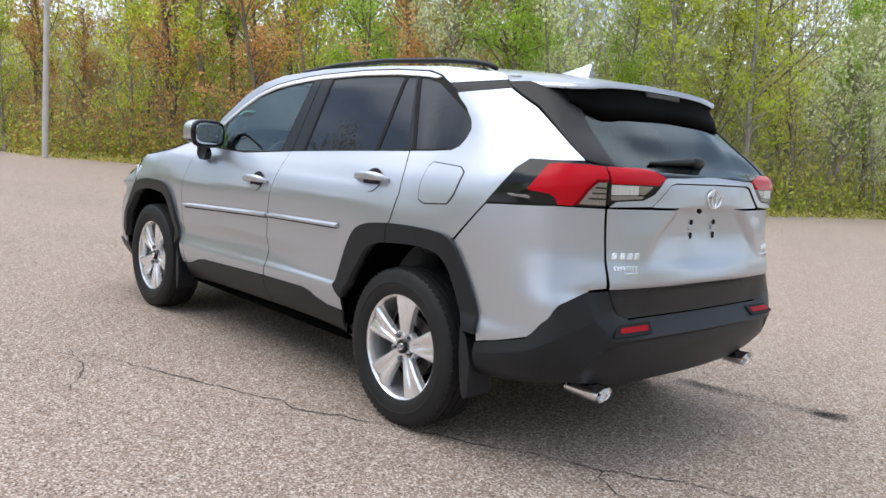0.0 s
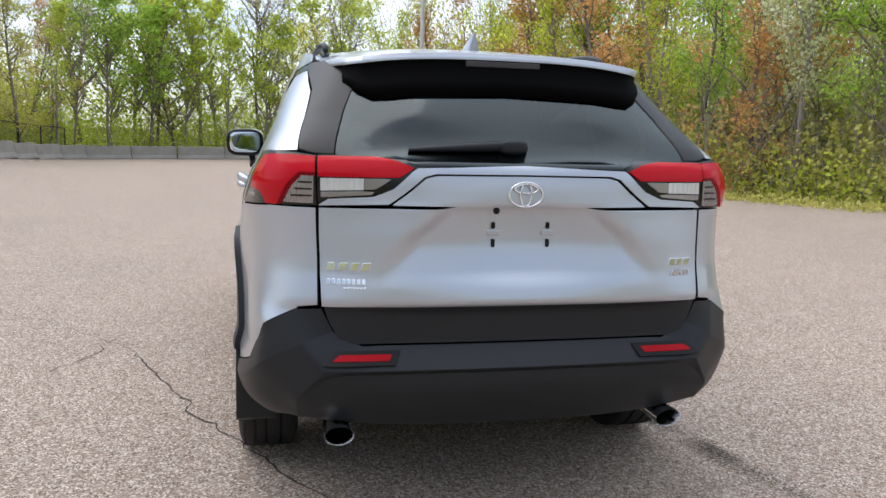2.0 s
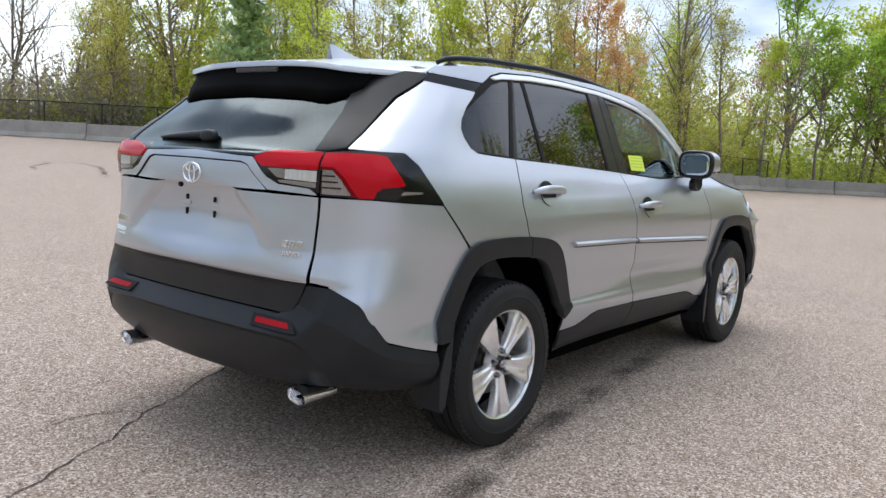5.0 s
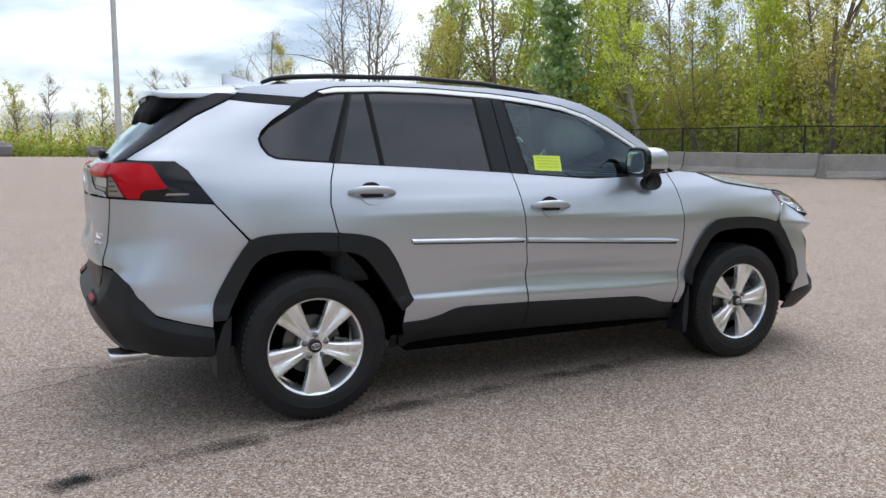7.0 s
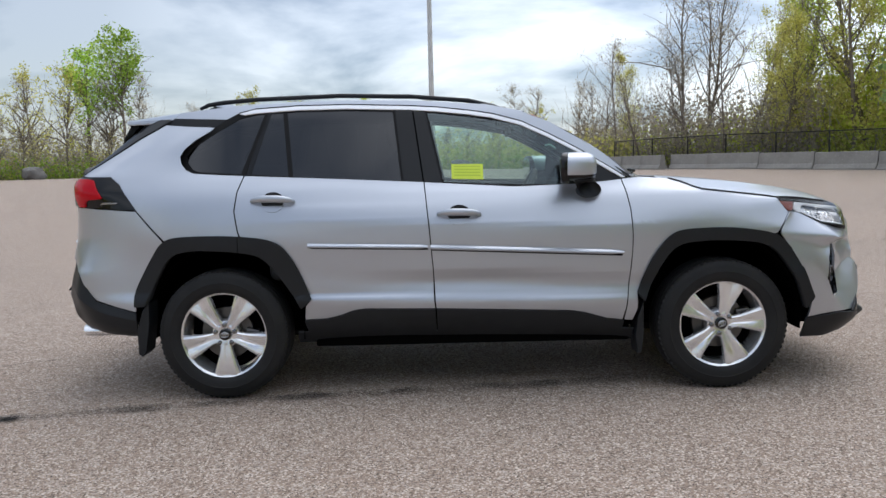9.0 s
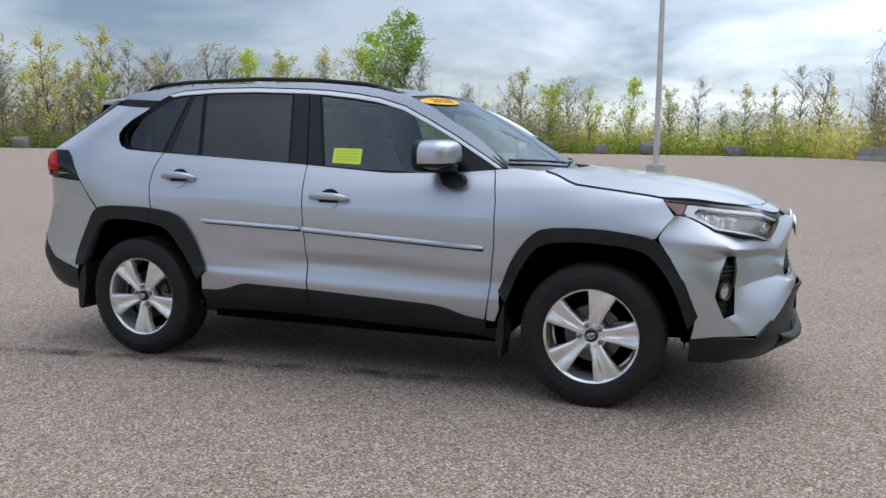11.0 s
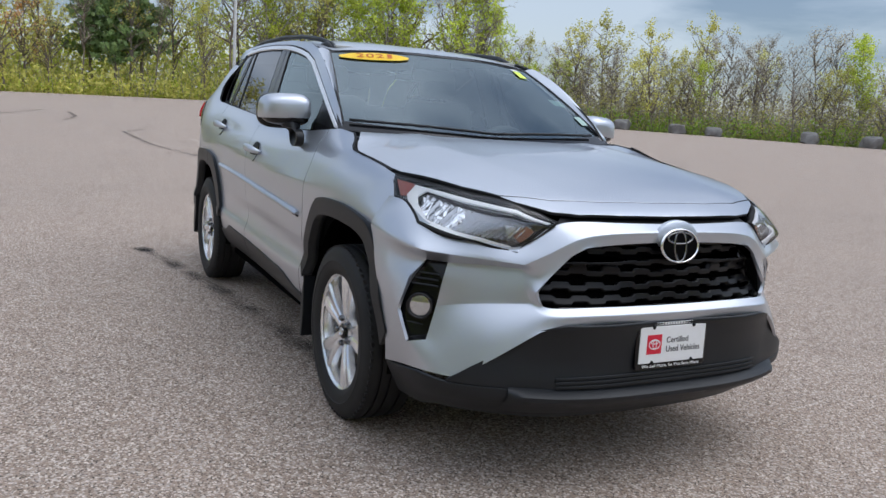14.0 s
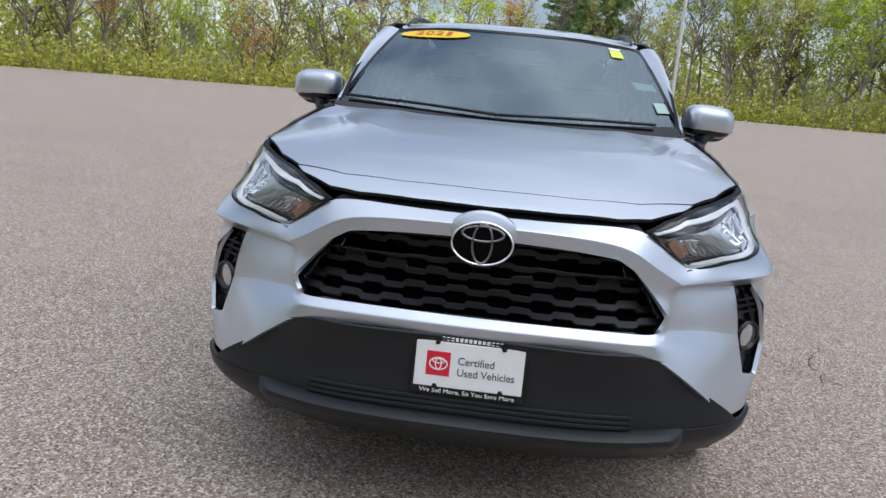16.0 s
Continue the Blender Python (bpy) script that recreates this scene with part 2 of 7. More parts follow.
def oval_ring(bm, rx, rz, w, d, steps=40, cx=0.0, cz=0.0, wz=None):
    """A ring of oval outline in the yz plane, facing +x."""
    wz = w if wz is None else wz
    rows = []
    for k in range(steps):
        a = 2 * math.pi * k / steps
        c, s = math.cos(a), math.sin(a)
        rows.append([bm.verts.new((q, cx + (rx + o * w) * c, cz + (rz + o * wz) * s)) for o, q in ((-0.5, 0), (-0.35, d), (0.35, d), (0.5, 0))])
    for k in range(steps):
        p, q = rows[k], rows[(k + 1) % steps]
        for j in range(3):
            bm.faces.new((p[j], p[j + 1], q[j + 1], q[j]))
    bmesh.ops.recalc_face_normals(bm, faces=bm.faces)


# ---------- lofted car skin ----------
def pchip(rows, z):
    """Monotone cubic through rows of (z, value)."""
    t = np.array([r[0] for r in rows], float)
    v = np.array([r[1] for r in rows], float)
    h, d = np.diff(t), np.diff(v) / np.diff(t)
    m = np.zeros_like(v)
    for i in range(1, len(v) - 1):
        if d[i - 1] * d[i] > 0:
            w1, w2 = 2 * h[i] + h[i - 1], h[i] + 2 * h[i - 1]
            m[i] = (w1 + w2) / (w1 / d[i - 1] + w2 / d[i])
    m[0], m[-1] = d[0], d[-1]
    z = np.asarray(z, float)
    i = np.clip(np.searchsorted(t, z) - 1, 0, len(h) - 1)
    u = (z - t[i]) / h[i]
    low, high = u < 0, u > 1
    uc = np.clip(u, 0, 1)
    r = (1 + 2 * uc) * (1 - uc) ** 2 * v[i] + uc * (1 - uc) ** 2 * h[i] * m[i] + uc ** 2 * (3 - 2 * uc) * v[i + 1] + uc ** 2 * (uc - 1) * h[i] * m[i + 1]
    r = np.where(low, v[0] + (z - t[0]) * m[0], r)
    return np.where(high, v[-1] + (z - t[-1]) * m[-1], r)


class Skin:
    """A half body lofted through upright profile lines. lines: (s, rows of (z, x, y)); it runs round from the rear centre to the front centre."""

    def __init__(self, lines):
        self.s = np.array([l[0] for l in lines], float)
        self.xr = [[(r[0], r[1]) for r in l[1]] for l in lines]
        self.yr = [[(r[0], r[2]) for r in l[1]] for l in lines]

    def at(self, s, z):
        s, z = np.asarray(s, float), np.asarray(z, float)
        side = np.where((s < 0) | (s > self.s[-1]), -1.0, 1.0)
        s = np.abs(s)
        s = np.where(s > self.s[-1], 2 * self.s[-1] - s, s)
        X = np.stack([pchip(r, z) for r in self.xr])
        Y = np.stack([pchip(r, z) for r in self.yr])
        S = np.concatenate([[-self.s[1]], self.s, [2 * self.s[-1] - self.s[-2]]])
        X = np.concatenate([X[1:2], X, X[-2:-1]])
        Y = np.concatenate([-Y[1:2], Y, -Y[-2:-1]])
        i = np.clip(np.searchsorted(S, s) - 1, 1, len(S) - 3)
        h = S[i + 1] - S[i]
        u = (s - S[i]) / h
        out = []
        for V in (X, Y):
            g = lambda k: np.take_along_axis(V, k[None], 0)[0]
            v0, v1, v2, v3 = g(i - 1), g(i), g(i + 1), g(i + 2)
            m1 = ((v1 - v0) / (S[i] - S[i - 1]) * h + (v2 - v1) / h * (S[i] - S[i - 1])) / (S[i + 1] - S[i - 1])
            m2 = ((v2 - v1) / h * (S[i + 2] - S[i + 1]) + (v3 - v2) / (S[i + 2] - S[i + 1]) * h) / (S[i + 2] - S[i])
            out.append((1 + 2 * u) * (1 - u) ** 2 * v1 + u * (1 - u) ** 2 * h * m1 + u * u * (3 - 2 * u) * v2 + u * u * (u - 1) * h * m2)
        return np.stack([out[0], out[1] * side, z], -1)

    def normal(self, s, z, d=0.004):
        a = self.at(s + d, z) - self.at(s - d, z)
        b = self.at(s, z + d) - self.at(s, z - d)
        n = np.cross(b, a)
        return n / np.linalg.norm(n, axis=-1, keepdims=True)

    def locate(self, key, value, z):
        """The s at which the section at height z has that x (key x), or that y at the rear (r) or the front (f)."""
        g = np.linspace(0, self.s[-1], 700)
        p = self.at(g, np.full(700, z))
        if key == "x":
            return float(np.interp(value, np.maximum.accumulate(p[:, 0]), g))
        half = int(np.argmax(p[:, 1] > p[:, 1].max() - 1e-3)) if key == "r" else 700 - 1 - int(np.argmax(p[::-1, 1] > p[:, 1].max() - 1e-3))
        if key == "r":
            return float(np.interp(value, np.maximum.accumulate(p[:half + 1, 1]), g[:half + 1]))
        return float(np.interp(value, np.maximum.accumulate(p[half:, 1][::-1]), g[half:][::-1]))

    def point(self, key, value, z):
        s = np.array([self.locate(key, value, z)])
        return Vector(self.at(s, np.array([z]))[0]), Vector(self.normal(s, np.array([z]))[0])


def clipped_grid(poly, du, dv, fine=0.03):
    """A 2D outline, filled with a grid. Returns (n, 2) places, faces and the boundary edges."""
    pts = []
    for i, p in enumerate(poly):
        q = poly[(i + 1) % len(poly)]
        n = max(1, int(math.hypot(q[0] - p[0], q[1] - p[1]) / fine))
        pts += [(p[0] + (q[0] - p[0]) * k / n, p[1] + (q[1] - p[1]) * k / n) for k in range(n)]
    bm = bmesh.new()
    f = bm.faces.new([bm.verts.new((a, b, 0)) for a, b in pts])
    f.normal_update()
    if f.normal.z < 0:
        f.normal_flip()
    bmesh.ops.triangulate(bm, faces=bm.faces[:])
    A = np.array(pts)
    for axis, step in ((0, du), (1, dv)):
        lo, hi = A[:, axis].min(), A[:, axis].max()
        for k in range(math.ceil((lo + 1e-4) / step), math.floor((hi - 1e-4) / step) + 1):
            no = (1, 0, 0) if axis == 0 else (0, 1, 0)
            co = (k * step, 0, 0) if axis == 0 else (0, k * step, 0)
            bmesh.ops.bisect_plane(bm, geom=bm.verts[:] + bm.edges[:] + bm.faces[:], dist=1e-5, plane_co=co, plane_no=no)
    bmesh.ops.dissolve_limit(bm, angle_limit=0.0, verts=[], edges=[])
    bm.verts.index_update()
    P = np.array([v.co[:2] for v in bm.verts])
    faces = [[v.index for v in f.verts] for f in bm.faces]
    rim = [(e.verts[0].index, e.verts[1].index, [v.index for v in e.link_faces[0].verts]) for e in bm.edges if len(e.link_faces) == 1]
    bm.free()
    return P, faces, rim


def surface_panel(name, where, normal, poly, mat, parent, depth=0.014, off=0.0, du=0.045, dv=0.03, sides=(1, -1), label="", fine=0.03, shape=None, keep=False):
    """A skin panel: the outline poly in the surface's own (u, v), with a folded edge depth thick, on each side of the car named in sides."""
    P, faces, rim = clipped_grid(poly, du, dv, fine)
    N = normal(P[:, 0], P[:, 1])
    C = where(P[:, 0], P[:, 1])
    if shape is not None:
        pressed = lambda u, v: where(u, v) + normal(u, v) * (off + shape(u, v))[:, None]
        u, v, d = P[:, 0], P[:, 1], 0.003
        n = np.cross(pressed(u, v + d) - pressed(u, v - d), pressed(u + d, v) - pressed(u - d, v))
        n /= np.linalg.norm(n, axis=1, keepdims=True)
        N = n * np.sign((n * N).sum(1))[:, None]
        C = pressed(u, v)
    else:
        C = C + N * off
    # outward folded edge, but for the car's middle line
    if len(sides) == 2:
        rim = [r for r in rim if abs(C[r[0]][1]) > 1e-3 or abs(C[r[1]][1]) > 1e-3]
    edge = sorted({i for a, b, _ in rim for i in (a, b)})
    slot = {i: k for k, i in enumerate(edge)}
    out = np.zeros((len(edge), 3))
    for a, b, fv in rim:
        mid = C[fv].mean(0)
        o = np.cross(C[b] - C[a], N[a])
        o = o if np.dot(o, (C[a] + C[b]) / 2 - mid) > 0 else -o
        o = o / (np.linalg.norm(o) + 1e-9)
        out[slot[a]] += o; out[slot[b]] += o
    out /= np.linalg.norm(out, axis=1, keepdims=True) + 1e-9
    r = min(0.0012, depth * 0.3)
    V, NN = list(C), list(N)
    base = len(V)
    for k, i in enumerate(edge):
        V += [C[i], C[i] + out[k] * r - N[i] * r, C[i] + out[k] * r - N[i] * depth]
        NN += [N[i], (N[i] * 0.85 + out[k] * 0.35), out[k]]
    F = [list(f) for f in faces]
    deep = []
    for a, b, fv in rim:
        order = fv.index(b) == (fv.index(a) + 1) % len(fv)
        a, b = (a, b) if order else (b, a)
        p, q = base + 3 * slot[a], base + 3 * slot[b]
        F += [[q, p, p + 1, q + 1], [q + 1, p + 1, p + 2, q + 2]]
        deep.append(len(F) - 1)
    V, NN = np.array(V), np.array(NN)
    f0 = F[0]
    facing = np.dot(np.cross(V[f0[1]] - V[f0[0]], V[f0[2]] - V[f0[0]]), NN[f0[0]]) > 0
    made = []
    for side in sides:
        flip = (side < 0) == facing
        W, M = V * (1, side, 1), NN * (1, side, 1)
        o = mesh_object(name, W, [f[::-1] for f in F] if flip else F, [mat, M_SEAL] if mat in (M_PAINT, M_WETPAINT) else mat, parent(side) if callable(parent) else parent, label, normals=M)
        if mat in (M_PAINT, M_WETPAINT) and not keep:
            for i in deep:
                o.data.polygons[i].material_index = 1
        made.append(o)
    return made


def skin_panel(skin, name, outline, mat, parent, full=None, **k):
    """outline: rows of (key, value, z), key x (side view), r (rear) or f (front)."""
    poly = [(skin.locate(a, v, z), z) for a, v, z in outline]
    if full:
        turn = 0 if full == "r" else 2 * skin.s[-1]
        poly += [(turn - s, z) for s, z in reversed(poly) if min(abs(s), abs(s - skin.s[-1])) > 1e-4]
        k["sides"] = (1,)
    return surface_panel(name, skin.at, skin.normal, poly, mat, parent, **k)


def X(*p):
    return [("x", p[i], p[i + 1]) for i in range(0, len(p), 2)]


def R(*p):
    return [("r", p[i], p[i + 1]) for i in range(0, len(p), 2)]


def Fr(*p):
    return [("f", p[i], p[i + 1]) for i in range(0, len(p), 2)]


def height_panel(name, fz, outline, mat, parent, sides=(1,), **k):
    """A panel over an outline of (x, y) pairs, at height fz(x, y)."""
    def at(x, y):
        return np.stack([x, y, fz(x, y)], -1)

    def normal(x, y, d=0.004):
        gx = (fz(x + d, y) - fz(x - d, y)) / (2 * d)
        gy = (fz(x, y + d) - fz(x, y - d)) / (2 * d)
        n = np.stack([-gx, -gy, np.ones_like(gx)], -1)
        return n / np.linalg.norm(n, axis=-1, keepdims=True)
    return surface_panel(name, at, normal, outline, mat, parent, sides=sides, **k)


def rounded(rows, times=1):
    """Cuts the corners of an open line."""
    for _ in range(times):
        out = [rows[0]]
        for p, q in zip(rows, rows[1:]):
            out += [(p[0] * 0.78 + q[0] * 0.22, p[1] * 0.78 + q[1] * 0.22), (p[0] * 0.22 + q[0] * 0.78, p[1] * 0.22 + q[1] * 0.78)]
        rows = out + [rows[-1]]
    return rows


def between(rows, x0, x1):
    return [(x, z) for x, z in rows if x0 <= x <= x1]


def cage(name, verts, faces, sharp, mat, parent, label="", mirror=True, levels=3, corners=()):
    """A creased control cage, smoothed; verts by name, sharp: names of the lines of points whose edges stay crisp."""
    keys = list(verts)
    bm = bmesh.new()
    hold = bm.verts.layers.float.new("crease_vert")
    vs = {}
    for side in ((1, -1) if mirror else (1,)):
        for k in keys:
            x, y, z = verts[k]
            vs[k, side] = vs[k, 1] if side < 0 and abs(y) < 1e-6 else bm.verts.new((x, y * side, z))
        for f in faces:
            bm.faces.new([vs[k, side] for k in f][::side])
    bmesh.ops.recalc_face_normals(bm, faces=bm.faces)
    layer = bm.edges.layers.float.new("crease_edge")
    names = {}
    for (k, side), v in vs.items():
        names[v] = k
        v[hold] = 1.0 if k in corners else 0.0
    lines = {frozenset((p, q)): w for line, w in sharp for p, q in zip(line, line[1:])}
    for e in bm.edges:
        e[layer] = 1.0 if len(e.link_faces) == 1 else lines.get(frozenset(names[v] for v in e.verts), 0.0)
        e.smooth = e[layer] < 0.69
    o = part(name, bm, mat, parent, label, smooth=True)
    m = o.modifiers.new("smooth", "SUBSURF")
    m.levels = m.render_levels = levels
    m.boundary_smooth = "PRESERVE_CORNERS"
    s = o.modifiers.new("thick", "SOLIDIFY")
    s.thickness, s.offset = 0.012, -1


# ---------- the car ----------
car = tagged(new("suv_car"), "silver compact SUV with black plastic cladding, parked on asphalt", "car")

# upright profile lines (height, x, y), from the rear centre round the left side to the front centre
REAR_MID = [(0.3, -2.15, 0), (0.36, -2.22, 0), (0.45, -2.285, 0), (0.55, -2.314, 0), (0.568, -2.32, 0), (0.585, -2.308, 0), (0.632, -2.27, 0), (0.645, -2.268, 0), (0.74, -2.272, 0), (0.77, -2.292, 0), (0.8, -2.285, 0), (0.87, -2.256, 0), (1.05, -2.245, 0), (1.068, -2.268, 0), (1.16, -2.258, 0), (1.19, -2.245, 0), (1.21, -2.21, 0), (1.35, -2.07, 0), (1.55, -1.84, 0)]
REAR_RECESS = [(0.3, -2.142, 0.42), (0.36, -2.212, 0.42), (0.45, -2.277, 0.42), (0.55, -2.306, 0.42), (0.568, -2.312, 0.42), (0.585, -2.3, 0.42), (0.632, -2.262, 0.42), (0.645, -2.258, 0.42), (0.74, -2.262, 0.42), (0.77, -2.28, 0.42), (0.8, -2.277, 0.42), (0.87, -2.266, 0.42), (0.95, -2.262, 0.41), (1.05, -2.26, 0.36), (1.068, -2.256, 0.36), (1.16, -2.245, 0.36), (1.19, -2.236, 0.36), (1.21, -2.195, 0.37), (1.35, -2.055, 0.36), (1.55, -1.825, 0.34)]
REAR_SEAM = [(0.3, -2.124, 0.62), (0.36, -2.194, 0.625), (0.45, -2.259, 0.63), (0.55, -2.288, 0.63), (0.568, -2.294, 0.63), (0.585, -2.282, 0.63), (0.632, -2.244, 0.63), (0.7, -2.236, 0.63), (0.74, -2.232, 0.63), (0.77, -2.238, 0.63), (0.8, -2.232, 0.63), (0.87, -2.214, 0.63), (1.05, -2.198, 0.635), (1.16, -2.195, 0.635), (1.21, -2.165, 0.63), (1.35, -2, 0.575), (1.55, -1.77, 0.5)]
REAR_CORNER = [(0.3, -1.982, 0.723), (0.38, -2.062, 0.763), (0.48, -2.122, 0.783), (0.58, -2.147, 0.793), (0.68, -2.142, 0.793), (0.74, -2.117, 0.79), (0.8, -2.102, 0.783), (0.9, -2.09, 0.773), (1.05, -2.087, 0.773), (1.12, -2.097, 0.778), (1.21, -2.077, 0.753), (1.28, -1.992, 0.713), (1.4, -1.832, 0.652), (1.55, -1.642, 0.6)]
LAMP_TIP = [(0.3, -1.8, 0.82), (0.4, -1.8, 0.862), (0.5, -1.8, 0.878), (0.53, -1.8, 0.878), (0.6, -1.8, 0.862), (0.75, -1.8, 0.858), (0.9, -1.8, 0.862), (1.03, -1.8, 0.855), (1.1, -1.8, 0.842), (1.2, -1.79, 0.805), (1.3, -1.74, 0.758), (1.42, -1.63, 0.705), (1.55, -1.5, 0.63)]
REAR_AXLE = [(0.3, -1.345, 0.84), (0.5, -1.345, 0.86), (0.7, -1.345, 0.878), (0.86, -1.345, 0.886), (0.93, -1.345, 0.88), (1.02, -1.345, 0.862), (1.1, -1.345, 0.838), (1.17, -1.345, 0.805), (1.24, -1.345, 0.765), (1.4, -1.32, 0.705), (1.55, -1.26, 0.645)]
REAR_DOOR = [(0.30, -0.75, 0.80), (0.39, -0.75, 0.862), (0.46, -0.75, 0.886), (0.535, -0.75, 0.898), (0.57, -0.75, 0.884), (0.64, -0.75, 0.884), (0.74, -0.75, 0.890), (0.85, -0.75, 0.897), (0.955, -0.75, 0.893), (0.98, -0.75, 0.886), (1.03, -0.75, 0.868), (1.05, -0.75, 0.858), (1.12, -0.75, 0.825), (1.19, -0.75, 0.785), (1.25, -0.75, 0.76), (1.55, -0.75, 0.65)]
MID_DOOR = [(0.30, 0, 0.80), (0.39, 0, 0.862), (0.45, 0, 0.888), (0.51, 0, 0.898), (0.56, 0, 0.884), (0.62, 0, 0.872), (0.665, 0, 0.886), (0.69, 0, 0.894), (0.75, 0, 0.897), (0.85, 0, 0.901), (0.925, 0, 0.898), (0.95, 0, 0.891), (1.02, 0, 0.866), (1.09, 0, 0.828), (1.15, 0, 0.786), (1.22, 0, 0.76), (1.55, 0, 0.65)]
FRONT_DOOR = [(0.28, 0.75, 0.80), (0.36, 0.75, 0.86), (0.44, 0.75, 0.888), (0.50, 0.75, 0.897), (0.54, 0.75, 0.886), (0.585, 0.75, 0.877), (0.635, 0.75, 0.887), (0.655, 0.75, 0.892), (0.75, 0.75, 0.896), (0.85, 0.75, 0.898), (0.90, 0.75, 0.895), (0.925, 0.75, 0.887), (0.98, 0.75, 0.866), (1.06, 0.75, 0.832), (1.13, 0.75, 0.785), (1.20, 0.75, 0.75)]
FRONT_AXLE = [(0.28, 1.345, 0.84), (0.50, 1.345, 0.86), (0.70, 1.345, 0.875), (0.85, 1.345, 0.886), (0.90, 1.345, 0.880), (0.95, 1.345, 0.868), (1.0, 1.345, 0.850), (1.03, 1.345, 0.835), (1.075, 1.345, 0.800), (1.11, 1.33, 0.75), (1.15, 1.30, 0.69)]
FENDER_NOSE = [(0.26, 1.75, 0.802), (0.36, 1.75, 0.852), (0.40, 1.75, 0.867), (0.50, 1.75, 0.874), (0.60, 1.75, 0.884), (0.72, 1.75, 0.868), (0.82, 1.75, 0.872), (0.86, 1.75, 0.862), (0.92, 1.75, 0.828), (0.97, 1.75, 0.798), (1.02, 1.75, 0.768), (1.06, 1.75, 0.700)]
CHEEK = [(0.24, 1.94, 0.742), (0.30, 2.00, 0.777), (0.37, 2.05, 0.804), (0.40, 2.05, 0.810), (0.45, 2.04, 0.822), (0.50, 2.015, 0.830), (0.56, 1.975, 0.834), (0.62, 1.955, 0.840), (0.70, 1.950, 0.840), (0.735, 1.950, 0.838), (0.765, 1.953, 0.868), (0.80, 1.955, 0.880), (0.825, 1.957, 0.872), (0.86, 1.985, 0.800), (0.90, 2.00, 0.738), (0.95, 2.00, 0.670), (0.985, 1.995, 0.615), (1.02, 1.97, 0.590)]
GRILLE_CORNER = [(0.24, 2.11, 0.50), (0.30, 2.18, 0.515), (0.36, 2.225, 0.52), (0.39, 2.225, 0.52), (0.48, 2.215, 0.52), (0.56, 2.225, 0.52), (0.60, 2.238, 0.52), (0.635, 2.228, 0.52), (0.66, 2.190, 0.525), (0.70, 2.158, 0.532), (0.74, 2.135, 0.542), (0.765, 2.135, 0.545), (0.785, 2.163, 0.548), (0.80, 2.160, 0.552), (0.825, 2.128, 0.565), (0.87, 2.14, 0.53), (0.92, 2.15, 0.495), (0.96, 2.125, 0.47), (1.0, 2.08, 0.46)]
FRONT_MID = [(0.24, 2.17, 0), (0.30, 2.245, 0), (0.35, 2.275, 0), (0.38, 2.275, 0), (0.44, 2.27, 0), (0.58, 2.275, 0), (0.60, 2.288, 0), (0.635, 2.276, 0), (0.70, 2.262, 0), (0.86, 2.252, 0), (0.89, 2.248, 0), (0.915, 2.228, 0), (0.935, 2.20, 0), (0.96, 2.165, 0), (1.0, 2.11, 0)]
skin = Skin([(0, REAR_MID), (0.42, REAR_RECESS), (0.64, REAR_SEAM), (0.86, REAR_CORNER), (1.18, LAMP_TIP), (1.64, REAR_AXLE), (2.24, REAR_DOOR), (2.99, MID_DOOR), (3.74, FRONT_DOOR), (4.34, FRONT_AXLE), (4.75, FENDER_NOSE), (5.03, CHEEK), (5.38, GRILLE_CORNER), (5.92, FRONT_MID)])

ARCH_R = rounded([(-1.812, 0.520), (-1.809, 0.600), (-1.730, 0.744), (-1.653, 0.864), (-1.576, 0.892), (-1.304, 0.892), (-1.094, 0.872), (-1.006, 0.833), (-0.935, 0.725), (-0.861, 0.540)], 2)
ARCH_R_IN = rounded([(-1.756, 0.524), (-1.696, 0.652), (-1.612, 0.796), (-1.474, 0.823), (-1.188, 0.801), (-1.099, 0.766), (-1.000, 0.635), (-0.915, 0.495)], 2)
ARCH_F = rounded([(0.884, 0.539), (0.950, 0.711), (1.039, 0.830), (1.114, 0.873), (1.368, 0.876), (1.608, 0.846), (1.684, 0.784), (1.762, 0.661), (1.832, 0.492)], 2)
ARCH_F_IN = rounded([(0.920, 0.492), (0.980, 0.649), (1.084, 0.798), (1.279, 0.815), (1.519, 0.800), (1.625, 0.755), (1.733, 0.601), (1.791, 0.431)], 2)


def xz(rows):
    return [("x", a, b) for a, b in rows]


def panel(name, outline, mat, parent=car, **k):
    return skin_panel(skin, name, outline, mat, parent, **k)


# rear quarter, bumper cover, bumper
panel("quarter_panel", X(-1.784, 1.036, -1.64, 0.874) + xz(between(ARCH_R, -1.64, -1.24)) + X(-1.238, 0.888, -1.247, 0.915, -1.266, 1.021, -1.252, 1.125, -1.222, 1.206, -1.36, 1.214, -1.49, 1.224, -1.532, 1.243, -1.560, 1.280, -1.569, 1.318, -1.548, 1.358, -1.489, 1.410, -1.416, 1.454, -1.392, 1.474, -1.549, 1.483, -1.669, 1.495, -1.82, 1.418) + R(0.682, 1.278, 0.692, 1.226) + X(-2.065, 1.222, -1.935, 1.219, -1.885, 1.18), M_PAINT)
panel("bumper_cover", R(0.641, 1.052, 0.639, 0.96, 0.637, 0.86, 0.637, 0.762, 0.70, 0.752) + X(-2.200, 0.748, -2.143, 0.694, -2.04, 0.556, -1.92, 0.518, -1.815, 0.492) + xz(between(ARCH_R, -2, -1.65)) + X(-1.650, 0.866, -1.790, 1.029, -2.086, 1.050), M_PAINT)
